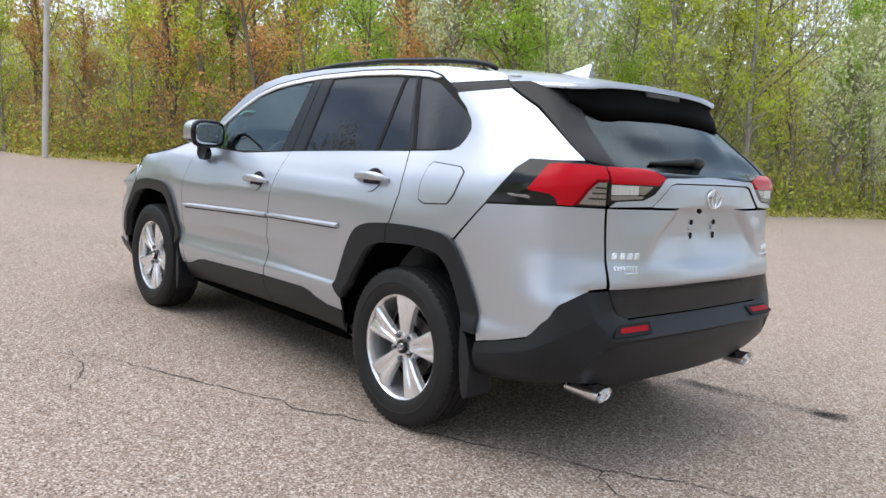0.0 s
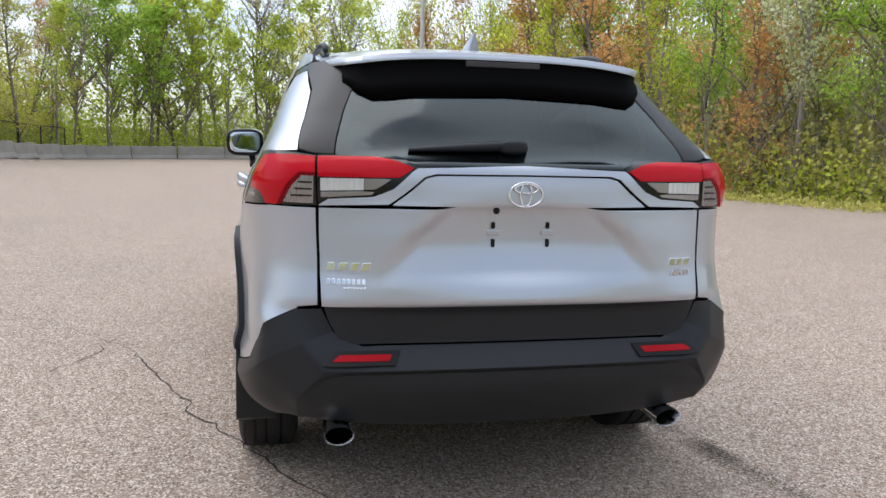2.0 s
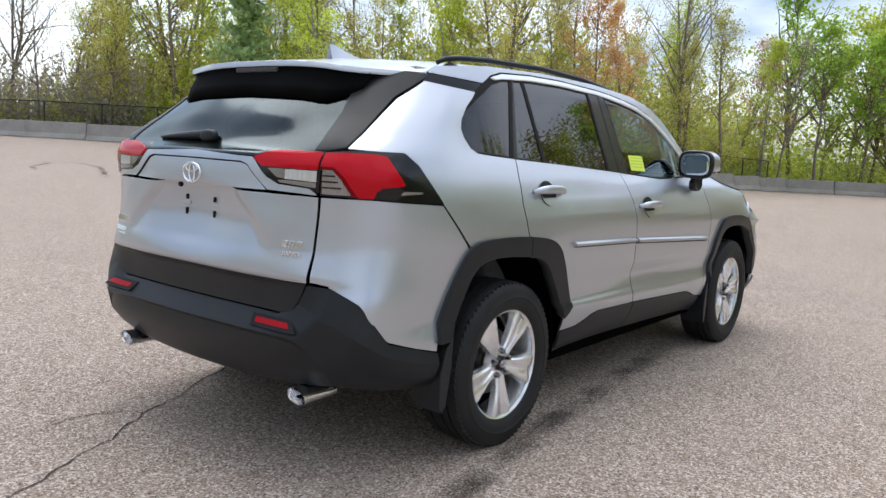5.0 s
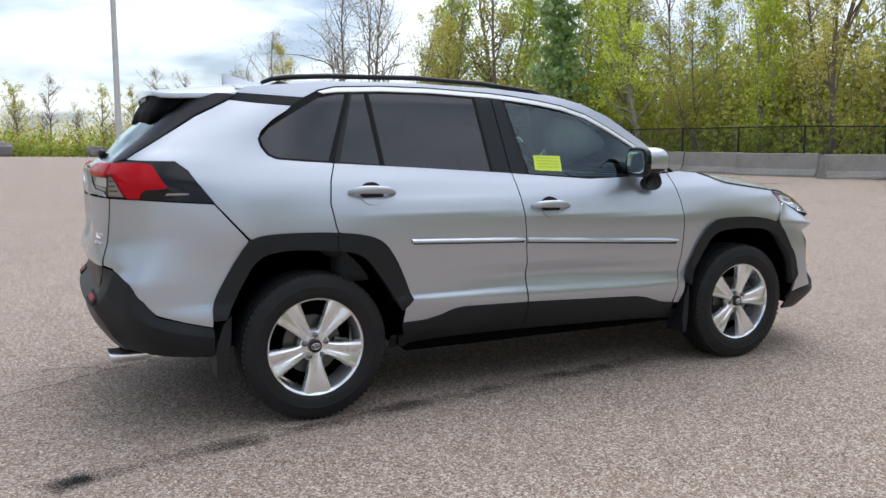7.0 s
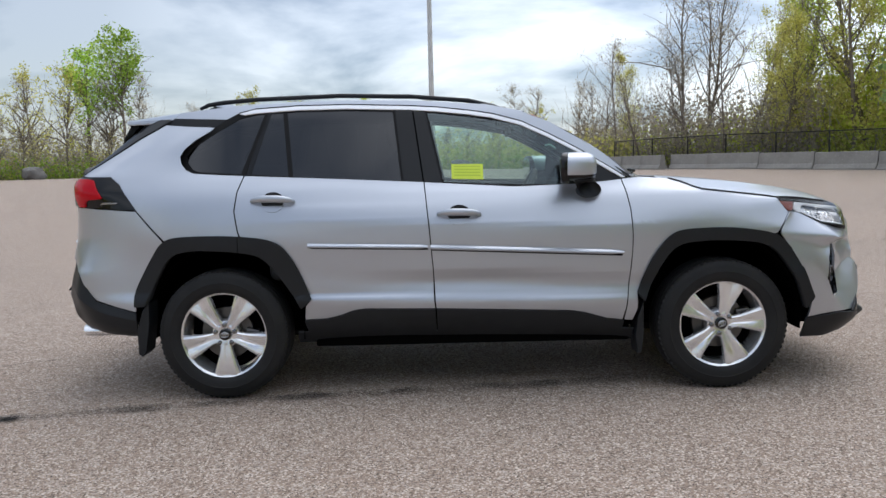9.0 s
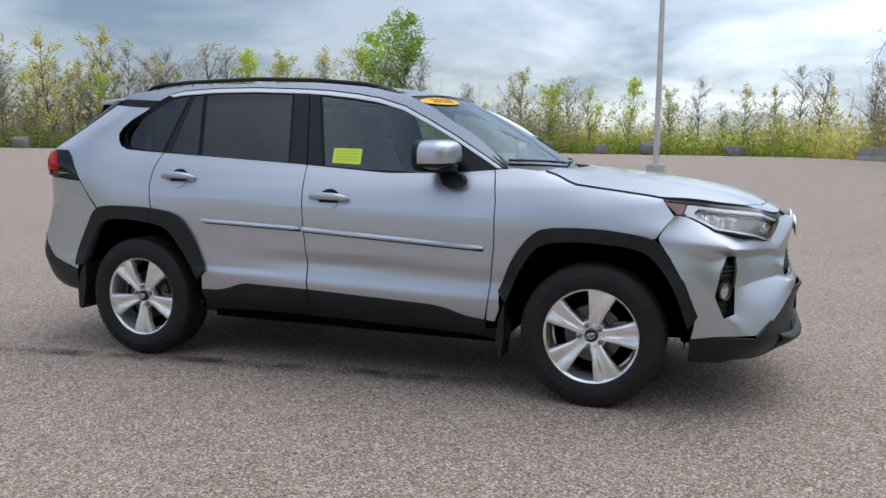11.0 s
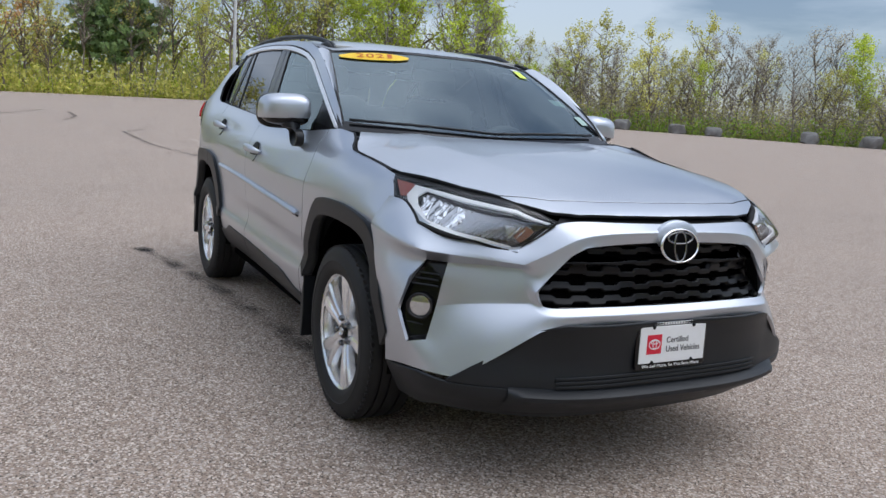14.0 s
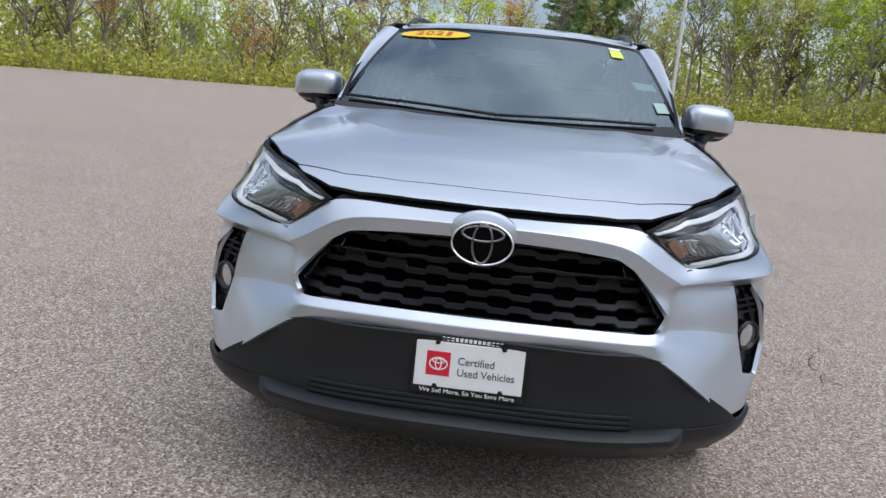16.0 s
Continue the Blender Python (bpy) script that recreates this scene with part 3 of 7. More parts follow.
rb = {"t0": (-2.266, 0, 0.634), "t1": (-2.254, 0.50, 0.634), "t2": (-2.242, 0.590, 0.680), "t3": (-2.236, 0.624, 0.748), "t4": (-2.197, 0.706, 0.743), "t5": (-2.143, 0.796, 0.688), "t6": (-2.045, 0.842, 0.550), "t7": (-1.92, 0.866, 0.513), "t8": (-1.812, 0.880, 0.486),
      "s0": (-2.322, 0, 0.566), "s1": (-2.306, 0.52, 0.566), "s2": (-2.282, 0.618, 0.564), "m4": (-2.236, 0.688, 0.640), "c5": (-2.158, 0.806, 0.570), "c6": (-2.060, 0.852, 0.500), "c7": (-1.925, 0.878, 0.468), "c8": (-1.81, 0.888, 0.445),
      "n0": (-2.300, 0, 0.550), "n1": (-2.285, 0.52, 0.550), "n2": (-2.262, 0.612, 0.547), "f0": (-2.312, 0, 0.49), "f1": (-2.297, 0.53, 0.49), "f2": (-2.214, 0.702, 0.450), "d5": (-2.110, 0.800, 0.425), "d6": (-2.03, 0.838, 0.405), "d7": (-1.92, 0.858, 0.385), "d8": (-1.81, 0.870, 0.37),
      "l0": (-2.20, 0, 0.338), "l1": (-2.185, 0.47, 0.346), "l2": (-2.165, 0.690, 0.388), "b5": (-2.085, 0.745, 0.372), "b6": (-2.02, 0.785, 0.362), "b7": (-1.91, 0.812, 0.352), "b8": (-1.81, 0.822, 0.345), "u0": (-2.10, 0, 0.335), "u1": (-2.09, 0.45, 0.340), "u2": (-2.06, 0.62, 0.366)}
rq = ["t0 t1 s1 s0", "t1 t2 s2 s1", "t2 t3 t4 m4", "t2 m4 s2", "m4 t4 t5 c5", "s2 m4 c5 f2", "t5 t6 c6 c5", "t6 t7 c7 c6", "t7 t8 c8 c7", "s0 s1 n1 n0", "s1 s2 n2 n1", "n0 n1 f1 f0", "n1 n2 f2 f1", "s2 f2 n2", "f0 f1 l1 l0", "f1 f2 l2 l1", "f2 c5 d5 l2", "l2 d5 b5", "c5 c6 d6 d5", "c6 c7 d7 d6", "c7 c8 d8 d7", "d5 d6 b6 b5", "d6 d7 b7 b6", "d7 d8 b8 b7", "l0 l1 u1 u0", "l1 l2 u2 u1", "l2 b5 u2"]
cage("rear_bumper", rb, [q.split() for q in rq], [(["s0", "s1", "s2", "f2", "l2"], 0.96), (["n0", "n1", "n2", "f2"], 0.9), (["m4", "t4"], 0.7), (["t2", "m4"], 0.7), (["m4", "s2"], 0.5), (["t5", "c5"], 0.4), (["m4", "c5", "c6", "c7", "c8"], 0.85), (["l0", "l1", "l2"], 0.5), (["l2", "b5", "b6", "b7", "b8"], 0.4)], M_PLASTIC, car, "textured black plastic lower bumper", corners=("t1", "t3", "t4", "t5", "t6", "s2", "l2"))

# tailgate, pressed in round the number plate between two slanting facets
def plate_recess(u, z):
    edge = 0.355 + (1.048 - z) * 0.62
    f = np.clip((edge - np.abs(u)) / 0.085, 0, 1)
    g = np.clip((z - 0.815) / 0.15, 0, 1)
    return -0.022 * f * f * (3 - 2 * f) * g * g * (3 - 2 * g)


tailgate = panel("tailgate", R(0, 0.757, 0.40, 0.757, 0.622, 0.757, 0.626, 0.86, 0.628, 0.96, 0.629, 1.052, 0.42, 1.054, 0, 1.054), M_PAINT, full="r", dv=0.015, du=0.02, shape=plate_recess)[0]
panel("lower_trim", R(0, 0.642, 0.52, 0.642, 0.568, 0.658, 0.595, 0.70, 0.614, 0.749, 0, 0.751), M_PLASTIC, tailgate, full="r", label="black plastic lower tailgate trim")
panel("garnish_centre", R(0, 1.066, 0.412, 1.066, 0.310, 1.147, 0.278, 1.155, 0, 1.157), M_PAINT, tailgate, full="r", off=0.004)
panel("garnish_frame", R(0, 1.163, 0.283, 1.162, 0.318, 1.152, 0.424, 1.068, 0.628, 1.062, 0.60, 1.080, 0.47, 1.088, 0.41, 1.112, 0.352, 1.165, 0.335, 1.176, 0, 1.186), M_PAINT, tailgate, full="r", off=0.010, fine=0.015, du=0.03, dv=0.02)
panel("rear_glass", R(0, 1.192, 0.33, 1.184, 0.39, 1.209, 0.578, 1.214, 0.538, 1.35, 0.470, 1.50, 0, 1.52), M_REARGLASS, tailgate, full="r", depth=0.006, label="dark rear window speckled with rain drops")
panel("glass_pillar", R(0.584, 1.214, 0.544, 1.35, 0.460, 1.52, 0.545, 1.53) + X(-1.640, 1.522, -1.676, 1.500, -1.826, 1.424) + R(0.675, 1.280, 0.684, 1.228, 0.64, 1.216), M_REARPILLAR, tailgate, off=0.004)


def lamp_group(side):
    return lamps[side]


M_FROST = material("smoked_reflector", (0.32, 0.30, 0.295), 0.25, 0.7, coat=0.6)
M_CLEAR = material("clear_reflector", (0.72, 0.73, 0.75), 0.28, 0.6, coat=0.8)
lamps = {}
for o, side in zip(panel("tail_lamp", R(0.638, 1.062, 0.638, 1.208, 0.70, 1.215) + X(-2.06, 1.217, -1.937, 1.213, -1.889, 1.175, -1.79, 1.038, -2.086, 1.058), M_GLOSSBLACK, depth=0.02, off=0.004), (1, -1)):
    lamps[side] = tagged(o, "black-housed tail lamp with a red light band")
panel("red_band", R(0.640, 1.160, 0.640, 1.200, 0.70, 1.204) + X(-2.065, 1.203, -2.03, 1.197, -1.976, 1.107, -1.985, 1.102, -2.060, 1.098, -2.077, 1.085, -2.083, 1.060) + R(0.746, 1.060, 0.720, 1.122, 0.684, 1.160), M_RED, lamp_group, off=0.014, depth=0.012, fine=0.012, du=0.02, dv=0.015)
panel("dark_band", R(0.641, 1.150, 0.641, 1.159, 0.683, 1.159, 0.717, 1.121, 0.742, 1.064, 0.732, 1.064, 0.708, 1.117, 0.678, 1.150), M_REDDARK, lamp_group, off=0.010, depth=0.008, fine=0.01, du=0.02, dv=0.015)
panel("clear_section", R(0.645, 1.068, 0.645, 1.149, 0.677, 1.149, 0.706, 1.116, 0.729, 1.068), M_FROST, lamp_group, off=0.009, depth=0.006, fine=0.008, du=0.006, dv=0.02, label="clear reversing lens", shape=lambda u, z: 0.0016 * np.sin(u * 520))
for z in (1.088, 1.108, 1.128):
    panel("lens_slat", R(0.648, z, 0.648, z + 0.0035, 0.715 - (z - 1.07) * 0.5, z + 0.0035, 0.715 - (z - 1.07) * 0.5, z), M_GLOSSBLACK, lamp_group, off=0.0125, depth=0.003, fine=0.02)
panel("marker_line", X(-1.985, 1.072, -1.90, 1.074, -1.885, 1.079, -1.975, 1.081), M_FROST, lamp_group, off=0.008, depth=0.004, fine=0.015)
inner = {}
for o, side in zip(panel("gate_lamp", R(0.630, 1.070, 0.630, 1.208, 0.39, 1.208, 0.338, 1.180, 0.408, 1.116, 0.468, 1.092, 0.60, 1.083), M_GLOSSBLACK, tailgate, depth=0.02, off=0.006), (1, -1)):
    inner[side] = o
panel("red_band", R(0.628, 1.149, 0.628, 1.199, 0.46, 1.197, 0.392, 1.189, 0.350, 1.176, 0.392, 1.149), M_RED, lambda s: inner[s], off=0.016, depth=0.01, fine=0.015, du=0.02, dv=0.015)
panel("reverse_lamp", R(0.622, 1.107, 0.622, 1.143, 0.50, 1.143, 0.50, 1.111), M_CLEAR, lambda s: inner[s], off=0.010, depth=0.006, label="clear white reversing lamp", fine=0.008, du=0.006, dv=0.02, shape=lambda u, z: 0.0018 * np.sin(u * 420))
panel("lamp_end", R(0.497, 1.112, 0.497, 1.143, 0.418, 1.143, 0.462, 1.114), M_FROST, lambda s: inner[s], off=0.010, depth=0.006, fine=0.012)
panel("lamp_foot", R(0.622, 1.088, 0.622, 1.101, 0.50, 1.105, 0.468, 1.104, 0.475, 1.097, 0.60, 1.088), M_FROST, lambda s: inner[s], off=0.009, depth=0.006, fine=0.012)

# bumper reflectors
panel("reflector", R(0.590, 0.595, 0.570, 0.609, 0.412, 0.609, 0.422, 0.594), M_REFLECTOR, off=0.006, depth=0.012, dv=0.01, label="red bumper reflector")
panel("reflector_frame", R(0.622, 0.584, 0.580, 0.620, 0.384, 0.620, 0.404, 0.584), M_SEAL, off=0.003, depth=0.008, dv=0.01)

# doors
rear_doors, front_doors = {}, {}
for o, side in zip(panel("rear_door", X(-1.213, 1.205, -1.243, 1.125, -1.257, 1.021, -1.238, 0.915, -1.229, 0.889) + xz(between(ARCH_R, -1.228, 0)) + X(-0.892, 0.50, -0.90, 0.428, -0.78, 0.435, -0.70, 0.455, -0.64, 0.478, -0.58, 0.487, -0.201, 0.479, -0.206, 0.525, -0.208, 0.678, -0.226, 0.92, -0.249, 1.150, -0.75, 1.180), M_PAINT, dv=0.012), (1, -1)):
    rear_doors[side] = o
for o, side in zip(panel("front_door", X(-0.241, 1.149, -0.218, 0.92, -0.200, 0.678, -0.195, 0.525, -0.191, 0.479, 0.52, 0.453, 0.60, 0.440, 0.72, 0.403, 0.806, 0.392, 0.824, 0.47, 0.852, 0.75, 0.855, 0.834, 0.849, 0.984, 0.818, 1.140, 0.60, 1.122, 0.24, 1.115), M_PAINT, dv=0.012), (1, -1)):
    front_doors[side] = o
panel("door_cladding", X(-0.905, 0.42, -0.78, 0.428, -0.70, 0.448, -0.64, 0.471, -0.58, 0.480, -0.200, 0.472, -0.196, 0.33, -0.88, 0.335), M_PLASTIC, lambda s: rear_doors[s], off=0.006, label="black plastic door cladding")
panel("door_cladding", X(-0.190, 0.472, 0.52, 0.446, 0.60, 0.433, 0.72, 0.396, 0.815, 0.384, 0.80, 0.315, -0.188, 0.33), M_PLASTIC, lambda s: front_doors[s], off=0.006, label="black plastic door cladding")
panel("sill", X(-0.95, 0.345, 0.88, 0.325, 0.88, 0.262, -0.95, 0.285), M_PLASTIC, off=-0.006, label="black plastic sill")
def strip(name, x0, z0, x1, z1, half, parent, mat):
    """A raised strip along the door skin with a lit upper bevel."""
    for side in (1, -1):
        bm = bmesh.new()
        rows = []
        for k in range(17):
            u = k / 16
            x, z = x0 + (x1 - x0) * u, z0 + (z1 - z0) * u
            taper = 1 - 0.5 * max(0, (u - 0.97) / 0.03)
            row = []
            for out, up in ((0.001, 1.0), (0.010, 0.92), (0.019, 0.30), (0.021, -0.15), (0.018, -0.75), (0.006, -1.0), (0.001, -1.0)):
                p, n = skin.point("x", x, z + up * half * taper)
                q = p + n * out
                row.append(bm.verts.new((q.x, q.y * side, q.z)))
            rows.append(row)
        for p, q in zip(rows, rows[1:]):
            for j in range(6):
                bm.faces.new((p[j], p[j + 1], q[j + 1], q[j])[::side])
        bm.faces.new(rows[0][::-1]); bm.faces.new(rows[-1])
        bmesh.ops.recalc_face_normals(bm, faces=bm.faces)
        part(name, bm, mat, parent[side], smooth=True, angle=20)


strip("molding", -0.868, 0.831, -0.231, 0.812, 0.0115, rear_doors, M_PAINT)
strip("molding", -0.216, 0.809, 0.808, 0.758, 0.013, front_doors, M_PAINT)
# dark strips that draw the shade under the moldings
panel("molding_seal", X(-0.868, 0.821, -0.232, 0.802, -0.230, 0.795, -0.850, 0.814), M_SEAL, lambda s: rear_doors[s], off=0.003, depth=0.004)
panel("molding_seal", X(-0.216, 0.798, 0.806, 0.747, 0.801, 0.739, -0.214, 0.791), M_SEAL, lambda s: front_doors[s], off=0.003, depth=0.004)

# fuel flap on the left quarter
panel("fuel_flap", X(-1.42, 1.166, -1.60, 1.158, -1.628, 1.14, -1.61, 1.05, -1.58, 1.01, -1.44, 0.998, -1.40, 1.01, -1.385, 1.08, -1.40, 1.15), M_PAINT, off=0.004, depth=0.004, sides=(1,))
panel("flap_gap", X(-1.416, 1.171, -1.602, 1.163, -1.634, 1.142, -1.615, 1.046, -1.583, 1.005, -1.438, 0.992, -1.395, 1.006, -1.379, 1.08, -1.395, 1.154), M_SEAL, off=0.0015, depth=0.002, sides=(1,))

# front fender, bumper cover, lower bumper
panel("front_fender", X(0.826, 1.142, 0.857, 0.984, 0.863, 0.834, 0.860, 0.75, 0.832, 0.47, 0.818, 0.39, 0.86, 0.385, 0.885, 0.45) + xz(between(ARCH_F, 0, 1.63)) + X(1.632, 0.842, 1.704, 0.945, 1.650, 1.020, 1.50, 1.045, 1.29, 1.071, 1.245, 1.077, 1.20, 1.092, 1.14, 1.120, 1.08, 1.138, 0.93, 1.150), M_PAINT)
GRILLE = [(0, 0.872), (0.34, 0.858), (0.372, 0.848), (0.415, 0.818), (0.527, 0.696), (0.505, 0.640), (0.434, 0.652), (0.30, 0.652), (0, 0.646)]
grille_f = [("f", a, b) for a, b in GRILLE]
ROWS = {
    "a": [(2.132, 0.566, 0.823), (2.055, 0.666, 0.844), (1.972, 0.760, 0.868), (1.885, 0.828, 0.897), (1.775, 0.838, 0.935), (1.709, 0.846, 0.949)],
    "b": [(2.163, 0.556, 0.782), (2.105, 0.662, 0.790), (2.035, 0.772, 0.797), (1.962, 0.868, 0.806), (1.83, 0.885, 0.824), (1.640, 0.886, 0.843)],
    "c": [(2.136, 0.545, 0.764), (2.052, 0.634, 0.764), (1.984, 0.740, 0.760), (1.944, 0.800, 0.764), (1.83, 0.880, 0.775), (1.678, 0.884, 0.790)],
    "d": [(2.160, 0.546, 0.700), (2.062, 0.652, 0.694), (1.992, 0.760, 0.702), (1.926, 0.852, 0.704), (1.83, 0.894, 0.705), (1.738, 0.900, 0.700)],
    "e": [(2.184, 0.524, 0.655), (2.074, 0.660, 0.640), (1.986, 0.774, 0.615), (1.902, 0.878, 0.588), (1.85, 0.888, 0.60), (1.788, 0.892, 0.600)],
    "f": [(2.228, 0.518, 0.622), (2.152, 0.655, 0.560), (1.990, 0.806, 0.500), (1.946, 0.858, 0.486), (1.88, 0.878, 0.49), (1.832, 0.884, 0.490)],
    "g": [(2.240, 0.522, 0.576), (2.190, 0.642, 0.490), (2.110, 0.742, 0.400), (2.02, 0.824, 0.403), (1.91, 0.854, 0.399), (1.806, 0.868, 0.381)],
}
cv = {r + str(k): p for r, row in ROWS.items() for k, p in enumerate(row)}
cv.update({"t0": (2.222, 0, 0.924), "t1": (2.210, 0.25, 0.925), "t2": (2.164, 0.434, 0.931), "r0": (2.258, 0, 0.902), "r1": (2.250, 0.25, 0.898), "r2": (2.226, 0.390, 0.884), "k0": (2.254, 0, 0.868), "k1": (2.248, 0.25, 0.861), "k2": (2.234, 0.366, 0.847)})
cv.update({"i2": (2.148, 0.506, 0.874), "s1": (2.208, 0.458, 0.836), "n1": (2.220, 0.415, 0.817), "n2": (2.208, 0.468, 0.760), "n3": (2.202, 0.498, 0.728), "n4": (2.198, 0.526, 0.696), "n5": (2.204, 0.507, 0.641), "u1": (2.250, 0.434, 0.652), "u0": (2.266, 0, 0.647), "m1": (2.272, 0.438, 0.628), "m0": (2.290, 0, 0.625), "v1": (2.268, 0.44, 0.600), "v0": (2.286, 0, 0.598)})
for k, p in (("a0", skin.point("f", 0.566, 0.820)), ("a1", skin.point("f", 0.680, 0.854)), ("a2", skin.point("x", 1.965, 0.877)), ("a3", skin.point("x", 1.885, 0.896)), ("a4", skin.point("x", 1.775, 0.942))):
    cv[k] = tuple(p[0] - p[1] * 0.003)
quads = [("t0", "t1", "r1", "r0"), ("t1", "t2", "r2", "r1"), ("r0", "r1", "k1", "k0"), ("r1", "r2", "k2", "k1"), ("t2", "i2", "s1", "r2"), ("i2", "a0", "b0", "s1"), ("r2", "s1", "n1", "k2"), ("s1", "b0", "n2", "n1"), ("n2", "b0", "c0", "n3"), ("n3", "c0", "d0", "n4"), ("n4", "d0", "e0", "n5"), ("n5", "e0", "f0"), ("n5", "f0", "m1", "u1"), ("f0", "g0", "v1", "m1"), ("u0", "u1", "m1", "m0"), ("m0", "m1", "v1", "v0")]
for p, q in zip("abcdef", "bcdefg"):
    for k in range(5):
        if not (k == 2 and p in "cde"):
            quads.append((p + str(k), p + str(k + 1), q + str(k + 1), q + str(k)))
ridge = [f"b{k}" for k in range(6)]
crisp = [(ridge[:4], 0.97), (ridge[3:], 0.35), ([f"c{k}" for k in range(4)], 0.9), ([f"e{k}" for k in range(3)], 0.92), (["t1", "t0"], 0), (["r0", "r1", "r2", "s1", "b0"], 0.75), (["m0", "m1", "f0"], 0.5), (["f0", "e0"], 0.4), (["b3", "c3", "d3"], 0.3), (["b0", "c0"], 0.8), (["c0", "d0", "e0"], 0.5)]
cage("front_bumper_cover", cv, quads, crisp, M_PAINT, car, corners=("g2", "g0", "n1", "n4", "k2", "b0", "a5", "c2", "c3", "e3", "f3", "f2", "e2"))
panel("lower_bumper", Fr(0, 0.592, 0.44, 0.598, 0.525, 0.580, 0.60, 0.528, 0.672, 0.468) + X(2.092, 0.392) + Fr(0.62, 0.385, 0.50, 0.372, 0, 0.362), M_PLASTIC, full="f", off=0.005, label="black plastic lower bumper")
panel("front_lip", Fr(0, 0.356, 0.50, 0.366, 0.62, 0.379) + X(2.090, 0.386, 1.99, 0.396, 1.80, 0.373, 1.795, 0.262, 1.93, 0.262, 2.0, 0.285) + Fr(0.60, 0.268, 0.45, 0.255, 0, 0.245), M_PLASTIC, full="f", off=0.008, label="black plastic front lip")

# wheel-arch flares
def cut_line(rows, x, after):
    """The part of a line of (x, z) pairs before or after x, with the point at x."""
    z = float(np.interp(x, [p[0] for p in rows], [p[1] for p in rows]))
    return [(x, z)] + [p for p in rows if p[0] > x] if after else [p for p in rows if p[0] < x] + [(x, z)]


panel("arch_flare", xz(cut_line(ARCH_R, -1.243, False)) + xz(cut_line(ARCH_R_IN, -1.243, False)[::-1]), M_PLASTIC, off=0.020, depth=0.05, fine=0.02, du=0.03, label="black plastic wheel-arch flare")
panel("arch_flare", xz(cut_line(ARCH_R, -1.236, True)) + xz(cut_line(ARCH_R_IN, -1.236, True)[::-1]), M_PLASTIC, lambda s: rear_doors[s], off=0.020, depth=0.05, fine=0.02, du=0.03, label="black plastic wheel-arch flare")
panel("arch_flare", xz(ARCH_F) + xz(ARCH_F_IN[::-1]), M_PLASTIC, off=0.020, depth=0.05, fine=0.02, du=0.03, label="black plastic wheel-arch flare")


# hood
def hood_z(x, y):
    zc = pchip([(0.95, 1.150), (1.25, 1.138), (1.6, 1.103), (1.9, 1.055), (2.05, 1.015), (2.13, 0.980), (2.17, 0.958), (2.20, 0.938)], x)
    ze = pchip([(1.0, 1.150), (1.10, 1.130), (1.253, 1.079), (1.66, 1.029), (2.0, 0.987), (2.18, 0.935)], x)
    ys = pchip([(1.0, 0.72), (1.10, 0.74), (1.253, 0.80), (1.66, 0.79), (2.0, 0.62), (2.18, 0.44)], x)
    u = np.abs(y) / ys
    ridge = 0.007 * np.exp(-((u - 0.62) / 0.10) ** 2) * np.clip((2.1 - x) / 0.5, 0, 1)
    return zc - (zc - ze) * np.clip(u, 0, 1.3) ** 3.2 + ridge


HOOD = [(2.118, 0), (2.112, 0.25), (2.084, 0.42), (2.012, 0.578), (1.90, 0.665), (1.66, 0.782), (1.45, 0.80), (1.262, 0.797), (1.20, 0.778), (1.11, 0.735), (1.03, 0.70), (1.09, 0.40), (1.11, 0)]
GAP = [(1.62, 1.030), (1.50, 1.046), (1.40, 1.059), (1.29, 1.073), (1.245, 1.079), (1.20, 1.094), (1.14, 1.121), (1.08, 1.139)]
panel("hood_gap", [("x", x, z - 0.002) for x, z in GAP] + [("x", x, z + 0.003) for x, z in GAP[::-1]], M_SEAL, off=0.004, depth=0.003, fine=0.01, label="thin black gap beside the hood")
height_panel("hood", hood_z, HOOD + [(x, -y) for x, y in HOOD[::-1] if y > 0], M_WETPAINT, car, dv=0.04, label="silver hood beaded with rain")
NOSE = [(2.124, 0), (2.118, 0.25), (2.091, 0.42), (2.022, 0.578), (2.06, 0.55), (2.139, 0.449), (2.168, 0.36), (2.182, 0.20), (2.186, 0)]
height_panel("nose_panel", hood_z, NOSE + [(x, -y) for x, y in NOSE[::-1] if y > 0], M_PAINT, car, dv=0.04)


# roof and spoiler
def roof_z(x, y):
    zc = pchip([(-2.0, 1.552), (-1.6, 1.602), (-1.2, 1.630), (-0.8, 1.640), (-0.4, 1.634), (0, 1.606), (0.25, 1.572), (0.40, 1.545)], x)
    ze = pchip([(-2.0, 1.492), (-1.6, 1.530), (-1.2, 1.585), (-0.8, 1.600), (-0.4, 1.594), (0, 1.562), (0.25, 1.522), (0.40, 1.478)], x)
    return zc - (zc - ze) * np.clip(np.abs(y) / 0.62, 0, 1.2) ** 3


ROOF = [(0.365, 0), (0.355, 0.25), (0.315, 0.45), (0.265, 0.575), (0.10, 0.605), (-0.30, 0.622), (-0.8, 0.622), (-1.25, 0.612), (-1.585, 0.585), (-1.60, 0.50), (-1.60, 0)]
height_panel("roof", roof_z, ROOF + [(x, -y) for x, y in ROOF[::-1] if y > 0], M_WETPAINT, car, dv=0.04)
SPOILER = [(-1.608, 0), (-1.608, 0.50), (-1.594, 0.588), (-1.66, 0.592), (-1.78, 0.568), (-1.90, 0.525), (-1.952, 0.475), (-1.975, 0.30), (-1.98, 0)]
height_panel("roof_spoiler", roof_z, SPOILER + [(x, -y) for x, y in SPOILER[::-1] if y > 0], M_PAINT, tailgate, depth=0.022, dv=0.04, keep=True)


